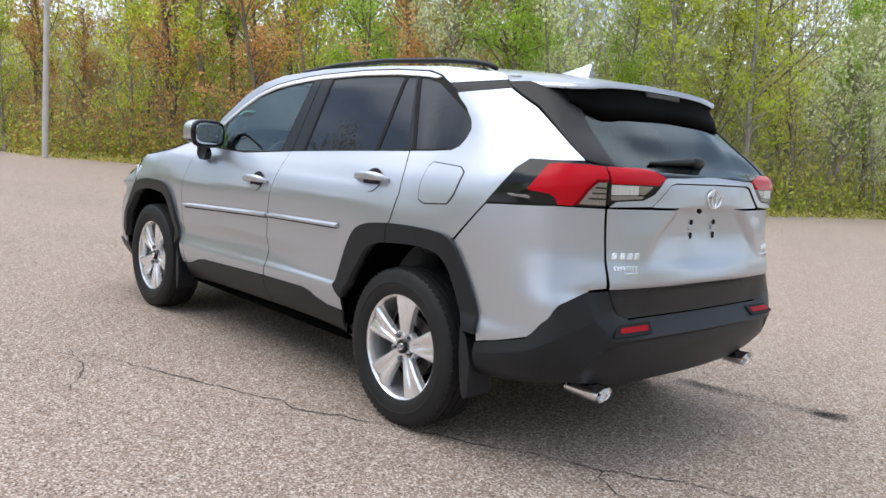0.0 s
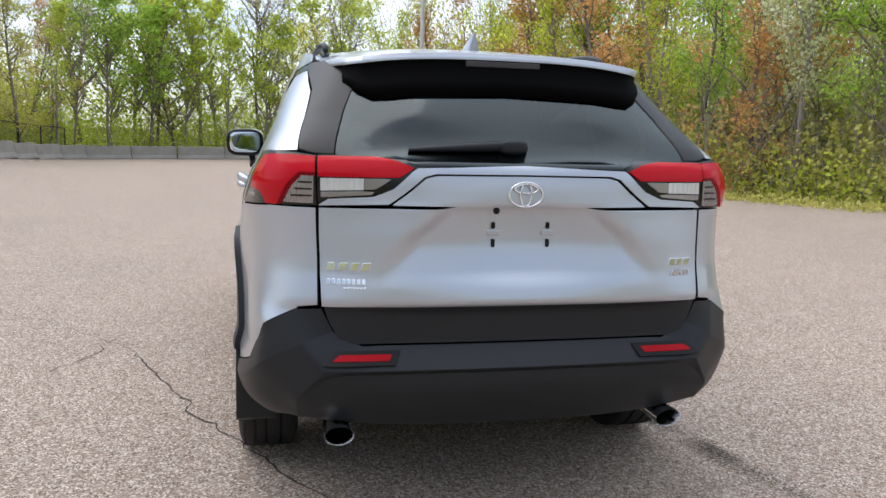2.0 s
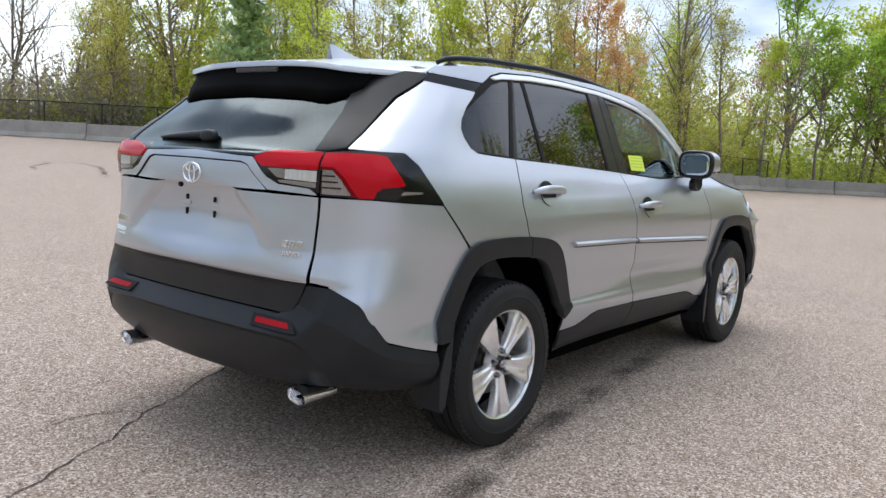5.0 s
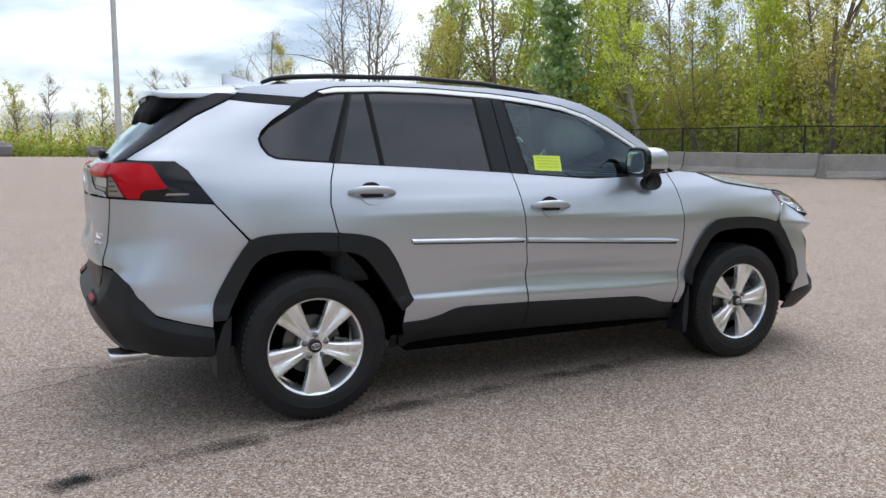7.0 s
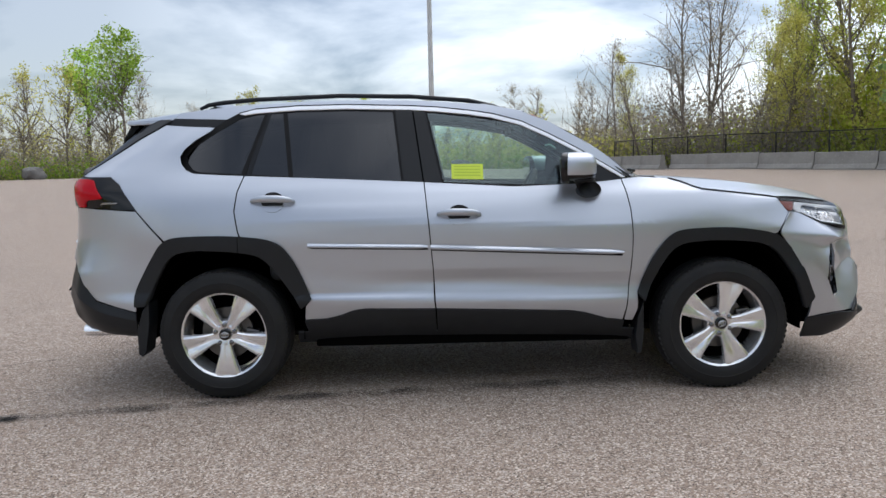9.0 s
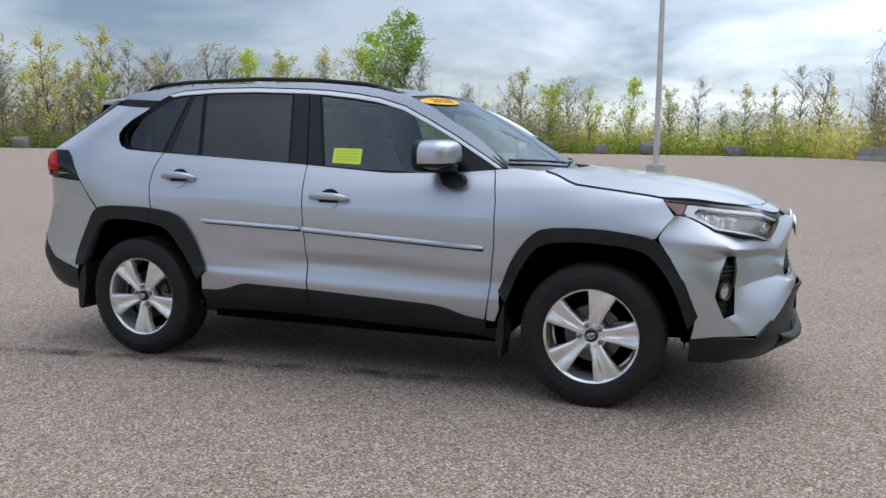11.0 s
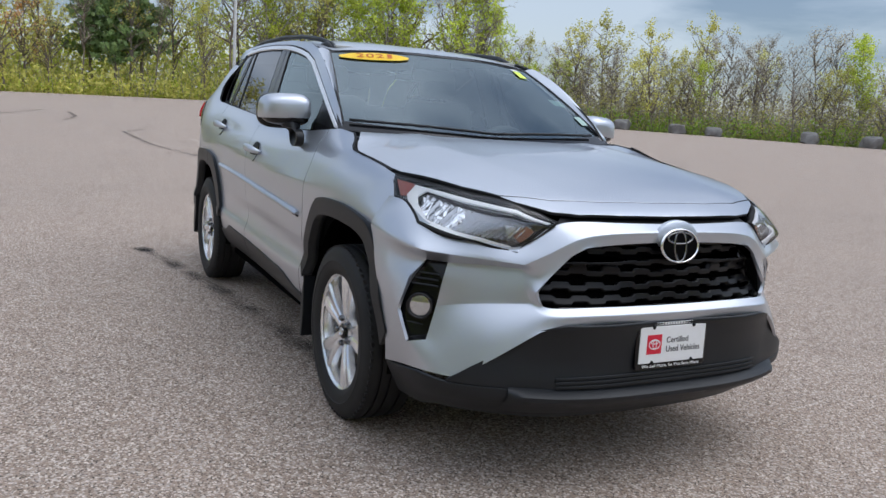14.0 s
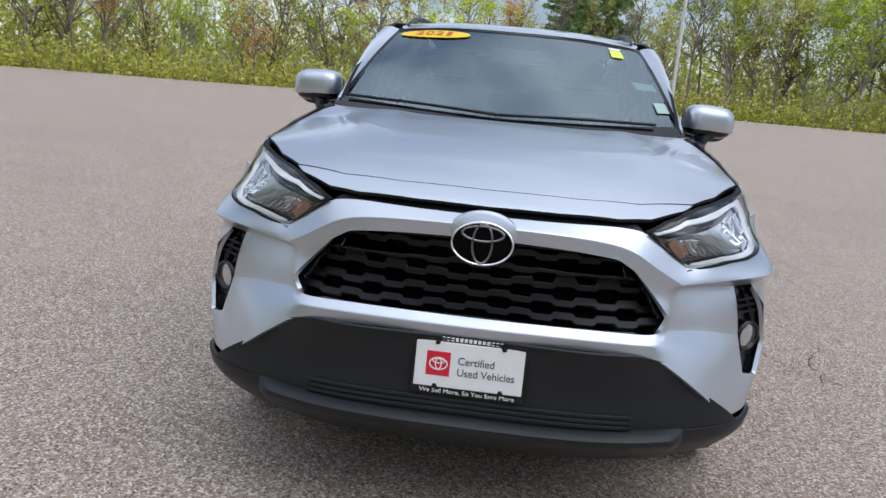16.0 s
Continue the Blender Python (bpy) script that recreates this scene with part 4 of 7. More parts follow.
# windscreen: u across, v from the base up
def screen_at(u, v):
    xb, zb = 1.075 - 0.235 * (u / 0.72) ** 2, 1.128 + 0.034 * (u / 0.72) ** 2
    xt, zt = 0.372 - 0.10 * (u / 0.60) ** 2, 1.546 - 0.021 * np.abs(u / 0.63) ** 3
    y = u * (0.748 - 0.146 * v) / 0.66
    bow = 0.018 * 4 * v * (1 - v)
    return np.stack([xb + (xt - xb) * v + bow * 0.5, y, zb + (zt - zb) * v + bow * 0.86], -1)


def screen_n(u, v, d=0.004):
    n = np.cross(screen_at(u + d, v) - screen_at(u - d, v), screen_at(u, v + d) - screen_at(u, v - d))
    return n / np.linalg.norm(n, axis=-1, keepdims=True)


surface_panel("windscreen_border", screen_at, screen_n, [(-0.662, -0.02), (0.662, -0.02), (0.66, 1.0), (-0.66, 1.0), (-0.66, 0.983), (-0.60, 0.984), (0.60, 0.984), (0.645, 0.975), (0.646, 0.065), (0, 0.055), (-0.646, 0.065), (-0.645, 0.975), (-0.6595, 0.982)], M_GLOSSBLACK, car, sides=(1,), off=0.001, depth=0.006, dv=0.05)
windscreen = surface_panel("windscreen", screen_at, screen_n, [(-0.655, 0.0), (0.655, 0.0), (0.652, 0.99), (-0.652, 0.99)], M_SCREEN, car, sides=(1,), off=-0.003, depth=0.005, dv=0.05, label="clear windscreen with stickers")[0]
windscreen.visible_shadow = False


# greenhouse sides, over (x, z)
def side_y(x, z):
    y = 0.785 - 0.335 * (z - 1.16) - 0.35 * np.clip(z - 1.50, 0, 1) ** 1.5
    return y - 0.05 * np.clip((x - 0.30) / 0.55, 0, 2) ** 2 - 0.02 * np.clip((-1.2 - x) / 0.3, 0, 3) ** 2


def side_at(x, z):
    return np.stack([x, side_y(x, z), z], -1)


def side_n(x, z, d=0.004):
    gx = (side_y(x + d, z) - side_y(x - d, z)) / (2 * d)
    gz = (side_y(x, z + d) - side_y(x, z - d)) / (2 * d)
    n = np.stack([-gx, np.ones_like(gx), -gz], -1)
    return n / np.linalg.norm(n, axis=-1, keepdims=True)


def side_panel(name, outline, mat, parent=car, **k):
    return surface_panel(name, side_at, side_n, outline, mat, parent, **k)


ROOFLINE = [(-1.254, 1.544), (-1.166, 1.565), (-0.929, 1.577), (-0.658, 1.577), (-0.317, 1.562), (-0.169, 1.551), (0.0, 1.530), (0.139, 1.507), (0.293, 1.462), (0.445, 1.388), (0.599, 1.304), (0.756, 1.208), (0.851, 1.147)]
side_panel("cant_rail", [(-1.629, 1.532), (-1.46, 1.523), (-1.325, 1.517), (-1.27, 1.545)] + [(x, z + 0.011) for x, z in ROOFLINE[:-1]] + [(0.864, 1.152), (0.880, 1.160), (0.80, 1.236), (0.70, 1.308), (0.45, 1.458), (0.275, 1.528), (0.10, 1.566), (-0.3, 1.596), (-0.8, 1.604), (-1.25, 1.592), (-1.585, 1.560), (-1.61, 1.548)], M_PAINT, off=0.004)
side_panel("pillar_band", [(-1.672, 1.500), (-1.632, 1.528), (-1.46, 1.519), (-1.330, 1.513), (-1.388, 1.478), (-1.549, 1.487)], M_PILLAR, off=0.001)
side_panel("chrome_trim", ROOFLINE + [(0.825, 1.150), (0.742, 1.201), (0.587, 1.295), (0.435, 1.377), (0.285, 1.448), (0.133, 1.491), (-0.003, 1.513), (-0.171, 1.533), (-0.318, 1.545), (-0.658, 1.559), (-0.929, 1.559), (-1.16, 1.547), (-1.225, 1.538)], M_BRIGHT, off=0.009, depth=0.012, fine=0.02, label="chrome window trim")
# inner pillars behind the door gaps
side_panel("inner_pillar", [(-0.36, 1.10), (-0.15, 1.10), (-0.235, 1.56), (-0.40, 1.56)], M_DARK, off=-0.016, depth=0.02)
side_panel("inner_pillar", [(-1.25, 1.18), (-1.17, 1.18), (-1.07, 1.55), (-1.13, 1.55)], M_DARK, off=-0.016, depth=0.02)
# black seals and pillar covers round the panes
side_panel("head_seal", [(x, z + 0.014) for x, z in ROOFLINE] + [(x, z - d) for (x, z), d in zip(ROOFLINE[::-1], [0.012] * 5 + [0.027] * 8)], M_SEAL, off=-0.001, depth=0.01)
side_panel("quarter_seal", [(-1.225, 1.196), (-1.36, 1.206), (-1.494, 1.216), (-1.540, 1.236), (-1.570, 1.276), (-1.580, 1.320), (-1.556, 1.365), (-1.495, 1.418), (-1.420, 1.462), (-1.335, 1.516), (-1.254, 1.552), (-1.225, 1.535), (-1.385, 1.444), (-1.505, 1.370), (-1.546, 1.322), (-1.536, 1.283), (-1.512, 1.250), (-1.480, 1.234), (-1.36, 1.224), (-1.228, 1.215)], M_SEAL, off=0.0, depth=0.01, fine=0.015)
side_panel("sill_seal", [(-1.256, 1.196), (-0.909, 1.168), (-0.256, 1.134), (0.108, 1.112), (0.514, 1.102), (0.86, 1.134), (0.85, 1.146), (0.60, 1.126), (0.419, 1.122), (0.108, 1.132), (-0.147, 1.149), (-0.256, 1.153), (-0.909, 1.191), (-1.236, 1.217)], M_SEAL, off=0.0, depth=0.01)
side_panel("rear_pillar", [(-1.240, 1.205), (-1.218, 1.205), (-1.086, 1.552), (-1.110, 1.552)], M_SEAL, off=0.001, depth=0.01, label="black window seal")
side_panel("rear_pillar", [(-1.212, 1.205), (-1.186, 1.205), (-1.078, 1.553), (-1.092, 1.553)], M_PILLAR, lambda s: rear_doors[s], off=0.001, depth=0.01)
side_panel("window_bar", [(-0.976, 1.180), (-0.954, 1.180), (-0.994, 1.556), (-1.016, 1.556)], M_SEAL, lambda s: rear_doors[s], off=0.001, depth=0.01)
side_panel("pillar_cover", [(-0.352, 1.146), (-0.252, 1.146), (-0.308, 1.556), (-0.398, 1.556)], M_PILLAR, lambda s: rear_doors[s], off=0.002, depth=0.01, label="satin black pillar cover")
side_panel("pillar_seal", [(-0.366, 1.146), (-0.350, 1.146), (-0.396, 1.556), (-0.412, 1.556)], M_SEAL, lambda s: rear_doors[s], off=0.001, depth=0.01)
side_panel("pillar_cover", [(-0.242, 1.146), (-0.150, 1.146), (-0.240, 1.553), (-0.298, 1.556)], M_PILLAR, lambda s: front_doors[s], off=0.002, depth=0.01, label="satin black pillar cover")
side_panel("pillar_seal", [(-0.152, 1.146), (-0.138, 1.146), (-0.228, 1.550), (-0.242, 1.552)], M_SEAL, lambda s: front_doors[s], off=0.001, depth=0.01)
side_panel("quarter_window", [(-1.480, 1.230), (-1.515, 1.248), (-1.540, 1.282), (-1.550, 1.322), (-1.508, 1.373), (-1.385, 1.448), (-1.21, 1.542), (-1.10, 1.548), (-1.232, 1.210)], M_TINT, off=-0.003, depth=0.004, label="dark tinted fixed quarter window")
side_panel("small_window", [(-1.086, 1.552), (-1.196, 1.202), (-0.970, 1.190), (-1.008, 1.554)], M_TINT, lambda s: rear_doors[s], off=-0.003, depth=0.004, label="dark tinted fixed door window")
side_panel("door_window", [(-1.002, 1.554), (-0.962, 1.186), (-0.350, 1.150), (-0.40, 1.552)], M_TINT, lambda s: rear_doors[s], off=-0.003, depth=0.004, label="dark tinted door window")
for o in side_panel("door_window", [(-0.238, 1.540), (-0.145, 1.142), (0.22, 1.118), (0.419, 1.112), (0.605, 1.118), (0.605, 1.282), (0.445, 1.368), (0.293, 1.440), (0.139, 1.486), (-0.1, 1.524)], M_GLASS, lambda s: front_doors[s], off=-0.003, depth=0.004, label="clear green-tinted door window"):
    o.visible_shadow = False
side_panel("mirror_sail", [(0.60, 1.120), (0.60, 1.290), (0.842, 1.144)], M_PILLAR, lambda s: front_doors[s], off=-0.001, depth=0.006)

# front pillars: from the door-side rail in to the windscreen
PILLAR = [(0.866, 1.172), (0.80, 1.232), (0.70, 1.306), (0.575, 1.390), (0.45, 1.458), (0.36, 1.497), (0.275, 1.528)]
for side in (1, -1):
    rows_v, rows_f = [], []
    for i, (x, z) in enumerate(PILLAR):
        v = i / (len(PILLAR) - 1)
        o = np.array(side_at(np.array([x]), np.array([z]))[0]) + 0.004 * side_n(np.array([x]), np.array([z]))[0]
        q = screen_at(np.array([0.652]), np.array([min(v, 0.995)]))[0] + 0.004 * screen_n(np.array([0.652]), np.array([v]))[0]
        for k in range(5):
            t = k / 4
            p = o * (1 - t) + q * t + np.array([0.35, 0.5, 0.8]) * 0.010 * 4 * t * (1 - t)
            rows_v.append((p[0], p[1] * side, p[2]))
        if i:
            rows_f += [((i - 1) * 5 + k, (i - 1) * 5 + k + 1, i * 5 + k + 1, i * 5 + k)[::side] for k in range(4)]
    mesh_object("front_pillar", rows_v, rows_f, M_PAINT, car)


# ---------- ground ----------
EDGE = [(-69, 17.5, 0.0), (-50, 14.6, 0), (-32, 16.5, 0), (-16, 22.2, 0), (-10.5, 23.5, 0), (-8.5, 27, -0.05), (-6.5, 44, -0.45), (0, 52, -0.65), (8, 51, -0.68), (13.5, 49, -0.68), (17, 43.5, -0.5), (20, 38, -0.25), (25, 30.8, 0.15), (28, 27.0, 0.30), (32, 25.4, 0.40), (38, 26.5, 0.42), (45, 29.5, 0.46), (51.5, 32.5, 0.50), (61.3, 36, 0.58), (68.4, 39, 0.66), (74, 43, 0.66), (79, 52, 0.66), (85, 68, 0.70), (90, 76, 0.7), (105, 78, 0.8), (120, 80, 0.75), (140, 80, 0.9), (155, 78, 1.1), (168, 76, 1.0), (180, 74, 0.65), (192, 72, 0.3), (205, 70, 0.05), (215, 68, 0), (240, 55, 0), (265, 38, 0), (291, 17.5, 0)]


def edge_at(deg):
    a = np.array([e[0] for e in EDGE], float)
    d = (np.asarray(deg, float) + 69) % 360 - 69
    return np.interp(d, a, [e[1] for e in EDGE]), np.interp(d, a, [e[2] for e in EDGE])


def ground_z(x, y):
    x, y = np.asarray(x, float), np.asarray(y, float)
    rr, (er, ez) = np.hypot(x, y), edge_at(np.degrees(np.arctan2(y, x)))
    t = np.clip((rr - 9) / (er - 9), 0, 1)
    return ez * t * t * (3 - 2 * t)


M_ASPHALT = noisy(material("asphalt", (0.345, 0.260, 0.203), 0.85, spec=0.25),
                  [(0.35, 4, 0.40, 0.75, (0.258, 0.200, 0.160), 0.7), (2.3, 4, 0.45, 0.75, (0.40, 0.307, 0.244), 0.5)], (260, 3, 0.8, 0.005))


def asphalt_speckle(m):
    nt = m.node_tree
    b = nt.nodes["Principled BSDF"]
    old = b.inputs["Base Color"].links[0].from_socket
    tc = nt.nodes.new("ShaderNodeTexCoord")
    for scale, low, high, color, amount in ((170, 0.0, 0.44, (0.052, 0.044, 0.039), 1.0), (135, 0.64, 1.0, (0.72, 0.63, 0.55), 1.0), (78, 0.82, 1.0, (0.53, 0.46, 0.41), 0.6)):
        v = nt.nodes.new("ShaderNodeTexVoronoi")
        v.inputs["Scale"].default_value = scale
        nt.links.new(tc.outputs["Object"], v.inputs["Vector"])
        s = nt.nodes.new("ShaderNodeSeparateColor")
        nt.links.new(v.outputs["Color"], s.inputs[0])
        r = nt.nodes.new("ShaderNodeMapRange")
        r.inputs["From Min"].default_value, r.inputs["From Max"].default_value = (high, low) if low == 0 else (low, high)
        r.inputs["To Max"].default_value = amount
        nt.links.new(s.outputs[0], r.inputs["Value"])
        x = nt.nodes.new("ShaderNodeMix"); x.data_type = "RGBA"
        nt.links.new(r.outputs[0], x.inputs["Factor"])
        nt.links.new(old, x.inputs[6]); x.inputs[7].default_value = (*color, 1)
        old = x.outputs[2]
    nt.links.new(old, b.inputs["Base Color"])


asphalt_speckle(M_ASPHALT)
M_SOIL = noisy(material("leaf_litter", (0.10, 0.075, 0.045), 0.95, spec=0.1), [(0.5, 4, 0.4, 0.7, (0.06, 0.075, 0.025), 0.8), (9, 4, 0.45, 0.7, (0.17, 0.13, 0.08), 0.7)], (30, 4, 0.8, 0.03))

gv, gf, gm = [(0.0, 0.0, 0.0)], [], []
STEPS, FRACS = 288, [0.02, 0.05, 0.1, 0.16, 0.23, 0.31, 0.4, 0.5, 0.6, 0.7, 0.8, 0.9, 0.96, 1.0]
outer = [1.04, 1.2, 1.6, 2.5, 5, 20, 60]
for q in FRACS + outer:
    for k in range(STEPS):
        a = 360 * k / STEPS
        er, ez = edge_at(a)
        r = er * q
        x, y = r * math.cos(radians(a)), r * math.sin(radians(a))
        gv.append((x, y, float(ground_z(x, y)) if q <= 1 else float(ez) - (0.05 if q == 1.04 else 0.0)))
for k in range(STEPS):
    gf.append((0, 1 + k, 1 + (k + 1) % STEPS)); gm.append(0)
n_ring = len(FRACS) + len(outer)
for j in range(n_ring - 1):
    for k in range(STEPS):
        a, b = 1 + j * STEPS + k, 1 + j * STEPS + (k + 1) % STEPS
        gf.append((a, a + STEPS, b + STEPS, b)); gm.append(0 if j < len(FRACS) - 1 else 1)
ground = mesh_object("ground", gv, gf, [M_ASPHALT, M_SOIL])
ground.data.polygons.foreach_set("material_index", gm)
tagged(ground, "worn brown-grey asphalt lot edged with leaf litter", "ground", kind="structure")


# ---------- wheels ----------
def wheel(side, x, y, z, turn):
    bm = bmesh.new()
    lathe(bm, [(0.222, 0.088), (0.240, 0.100), (0.243, 0.095), (0.236, 0.088), (0.226, 0.082), (0.220, 0.060), (0.212, 0.0), (0.210, -0.10), (0.225, -0.105)], 64)
    w = part("wheel", bm, M_ALLOY, car, "silver five-spoke alloy wheel", smooth=True, angle=40)
    bm = bmesh.new()
    lathe(bm, [(0.232, 0.098), (0.246, 0.108), (0.262, 0.112), (0.285, 0.1135), (0.287, 0.1155), (0.291, 0.1135), (0.312, 0.111), (0.332, 0.103), (0.343, 0.094), (0.3495, 0.082), (0.3515, 0.062), (0.3515, 0.056), (0.343, 0.0555), (0.343, 0.0465), (0.352, 0.046), (0.3525, 0.016), (0.343, 0.0155), (0.343, 0.0065), (0.3525, 0.006),
                 (0.3525, -0.040), (0.343, -0.0405), (0.343, -0.0495), (0.3515, -0.050), (0.3495, -0.085), (0.335, -0.102), (0.30, -0.112), (0.24, -0.105)], 72)
    part("tyre", bm, M_RUBBER, w, "black rubber tyre", smooth=True, angle=35)
    bm = bmesh.new()
    for k in range(72):
        a = 2 * math.pi * k / 72
        for yy, tilt in ((0.083, 0.25), (-0.083, -0.25)):
            m = Matrix.Rotation(a, 4, "Y") @ Matrix.Translation((0, yy, 0.3465)) @ Matrix.Rotation(tilt, 4, "Z")
            box(bm, (-0.010, -0.014, -0.009), (0.006, 0.014, 0.0015), m=m)
    tagged(part("tread_block", bm, M_RUBBER, w), kind="stuff")
    # five spokes
    secs = [(0.040, 0.032, 0.074), (0.070, 0.032, 0.079), (0.10, 0.038, 0.084), (0.15, 0.053, 0.090), (0.20, 0.069, 0.093), (0.232, 0.080, 0.091)]
    for k in range(5):
        bm = bmesh.new()
        rows = []
        for r, hw, yy in secs:
            row = [(-hw, yy - 0.030), (-hw * 0.92, yy - 0.006), (-hw * 0.72, yy), (-hw * 0.30, yy - 0.002), (-hw * 0.12, yy - 0.008), (hw * 0.12, yy - 0.008), (hw * 0.30, yy - 0.002), (hw * 0.72, yy), (hw * 0.92, yy - 0.006), (hw, yy - 0.030)]
            rows.append([bm.verts.new((px, py, -r)) for px, py in row])
        for i in range(len(rows) - 1):
            for j in range(9):
                bm.faces.new((rows[i][j], rows[i][j + 1], rows[i + 1][j + 1], rows[i + 1][j]))
            bm.faces.new((rows[i][9], rows[i][0], rows[i + 1][0], rows[i + 1][9]))
        bmesh.ops.recalc_face_normals(bm, faces=bm.faces)
        bmesh.ops.transform(bm, matrix=Matrix.Rotation(radians(72 * k), 4, "Y"), verts=bm.verts)
        part("spoke", bm, M_ALLOY, w, smooth=True, angle=25)
    bm = bmesh.new()
    lathe(bm, [(0.0, 0.070), (0.032, 0.070), (0.050, 0.074), (0.072, 0.066), (0.080, 0.040)], 40)
    part("hub", bm, M_ALLOY, w, smooth=True, angle=30)
    bm = bmesh.new()
    lathe(bm, [(0.0, 0.087), (0.026, 0.086), (0.031, 0.082), (0.033, 0.066)], 28)
    part("hub_cap", bm, M_GLOSSBLACK, w, "black centre cap", smooth=True, angle=40)
    bm = bmesh.new()
    for rx, rz, cz in ((0.021, 0.0145, 0.0), (0.007, 0.0135, 0.0), (0.0145, 0.005, 0.0065)):
        oval_ring(bm, rx, rz, 0.0028, 0.0018, 24, cz=cz)
    bmesh.ops.transform(bm, matrix=Matrix.Translation((0, 0.0866, 0)) @ Matrix.Rotation(radians(90), 4, "Z"), verts=bm.verts)
    part("cap_ring", bm, M_CHROME, w, smooth=True)
    for k in range(5):
        a = radians(72 * k + 36)
        bm = bmesh.new()
        lathe(bm, [(0.0, 0.092), (0.006, 0.0915), (0.0115, 0.087), (0.0135, 0.066)], 12)
        bmesh.ops.translate(bm, vec=(0.054 * math.sin(a), 0, -0.054 * math.cos(a)), verts=bm.verts)
        part("lug_nut", bm, M_DIMCHROME, w, smooth=True, angle=40)
    bm = bmesh.new()
    lathe(bm, [(0.05, 0.030), (0.085, 0.030), (0.088, 0.018), (0.140, 0.018), (0.142, 0.010), (0.142, -0.004), (0.05, -0.004)], 48)
    part("brake_disc", bm, M_STEEL, w, smooth=True, angle=30)
    bm = bmesh.new()
    box(bm, (-0.175, -0.02, -0.05), (-0.095, 0.04, 0.055), 0.012, m=Matrix.Rotation(radians(-15), 4, "Y"))
    part("brake_caliper", bm, M_STEEL, w)
    # black disc added for the darkness between the spokes
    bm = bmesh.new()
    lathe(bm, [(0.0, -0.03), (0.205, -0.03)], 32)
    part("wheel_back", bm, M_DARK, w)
    w.matrix_basis = Matrix.Translation((x, side * y, z)) @ (Matrix.Identity(4) if side > 0 else Matrix.Rotation(math.pi, 4, "Z")) @ Matrix.Rotation(radians(turn), 4, "Y")
    return w


wheel(1, 1.345, 0.778, 0.3525, 12)
wheel(1, -1.345, 0.778, 0.3525, 31)
wheel(-1, 1.345, 0.778, 0.3525, 23)
wheel(-1, -1.345, 0.778, 0.3525, 1)

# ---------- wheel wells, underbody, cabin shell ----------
# wells and underbody boxes carry their deep shade as near-black colour
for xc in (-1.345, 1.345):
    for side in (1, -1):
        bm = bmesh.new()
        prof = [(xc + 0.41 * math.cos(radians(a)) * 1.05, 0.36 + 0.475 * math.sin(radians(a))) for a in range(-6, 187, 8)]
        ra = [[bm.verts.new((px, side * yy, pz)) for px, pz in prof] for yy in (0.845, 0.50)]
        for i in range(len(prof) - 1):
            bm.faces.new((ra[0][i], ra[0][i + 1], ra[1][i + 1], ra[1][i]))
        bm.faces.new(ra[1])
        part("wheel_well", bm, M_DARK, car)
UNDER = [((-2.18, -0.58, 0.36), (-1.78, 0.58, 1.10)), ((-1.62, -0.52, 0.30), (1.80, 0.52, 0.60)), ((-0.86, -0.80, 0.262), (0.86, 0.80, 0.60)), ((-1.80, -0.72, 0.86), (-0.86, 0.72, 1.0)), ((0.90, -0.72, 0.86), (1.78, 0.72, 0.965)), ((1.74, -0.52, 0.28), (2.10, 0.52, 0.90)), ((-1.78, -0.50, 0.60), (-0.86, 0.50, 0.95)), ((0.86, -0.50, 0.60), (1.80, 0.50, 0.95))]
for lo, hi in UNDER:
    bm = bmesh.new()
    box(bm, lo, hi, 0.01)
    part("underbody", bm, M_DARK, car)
for side in (1, -1):
    bm = bmesh.new()
    box(bm, (-0.86, 0.715, 0.56), (0.82, 0.775, 1.115), 0.01)
    for v in bm.verts:
        v.co.y *= side
    part("door_card", bm, material("door_trim", (0.035, 0.035, 0.037), 0.7) if side > 0 else bpy.data.materials["door_trim"], car)
    bm = bmesh.new()
    box(bm, (-2.02, 0.58, 0.95), (-0.865, 0.72, 1.17), 0.02)
    for v in bm.verts:
        v.co.y *= side
    part("cargo_trim", bm, bpy.data.materials["door_trim"], car)
bm = bmesh.new()
box(bm, (-1.62, -0.55, 1.545), (0.22, 0.55, 1.560), 0.005)
part("headliner", bm, noisy(material("headliner_cloth", (0.42, 0.42, 0.40), 0.9), [(60, 3, 0.4, 0.7, (0.36, 0.36, 0.35), 0.5)]), car)
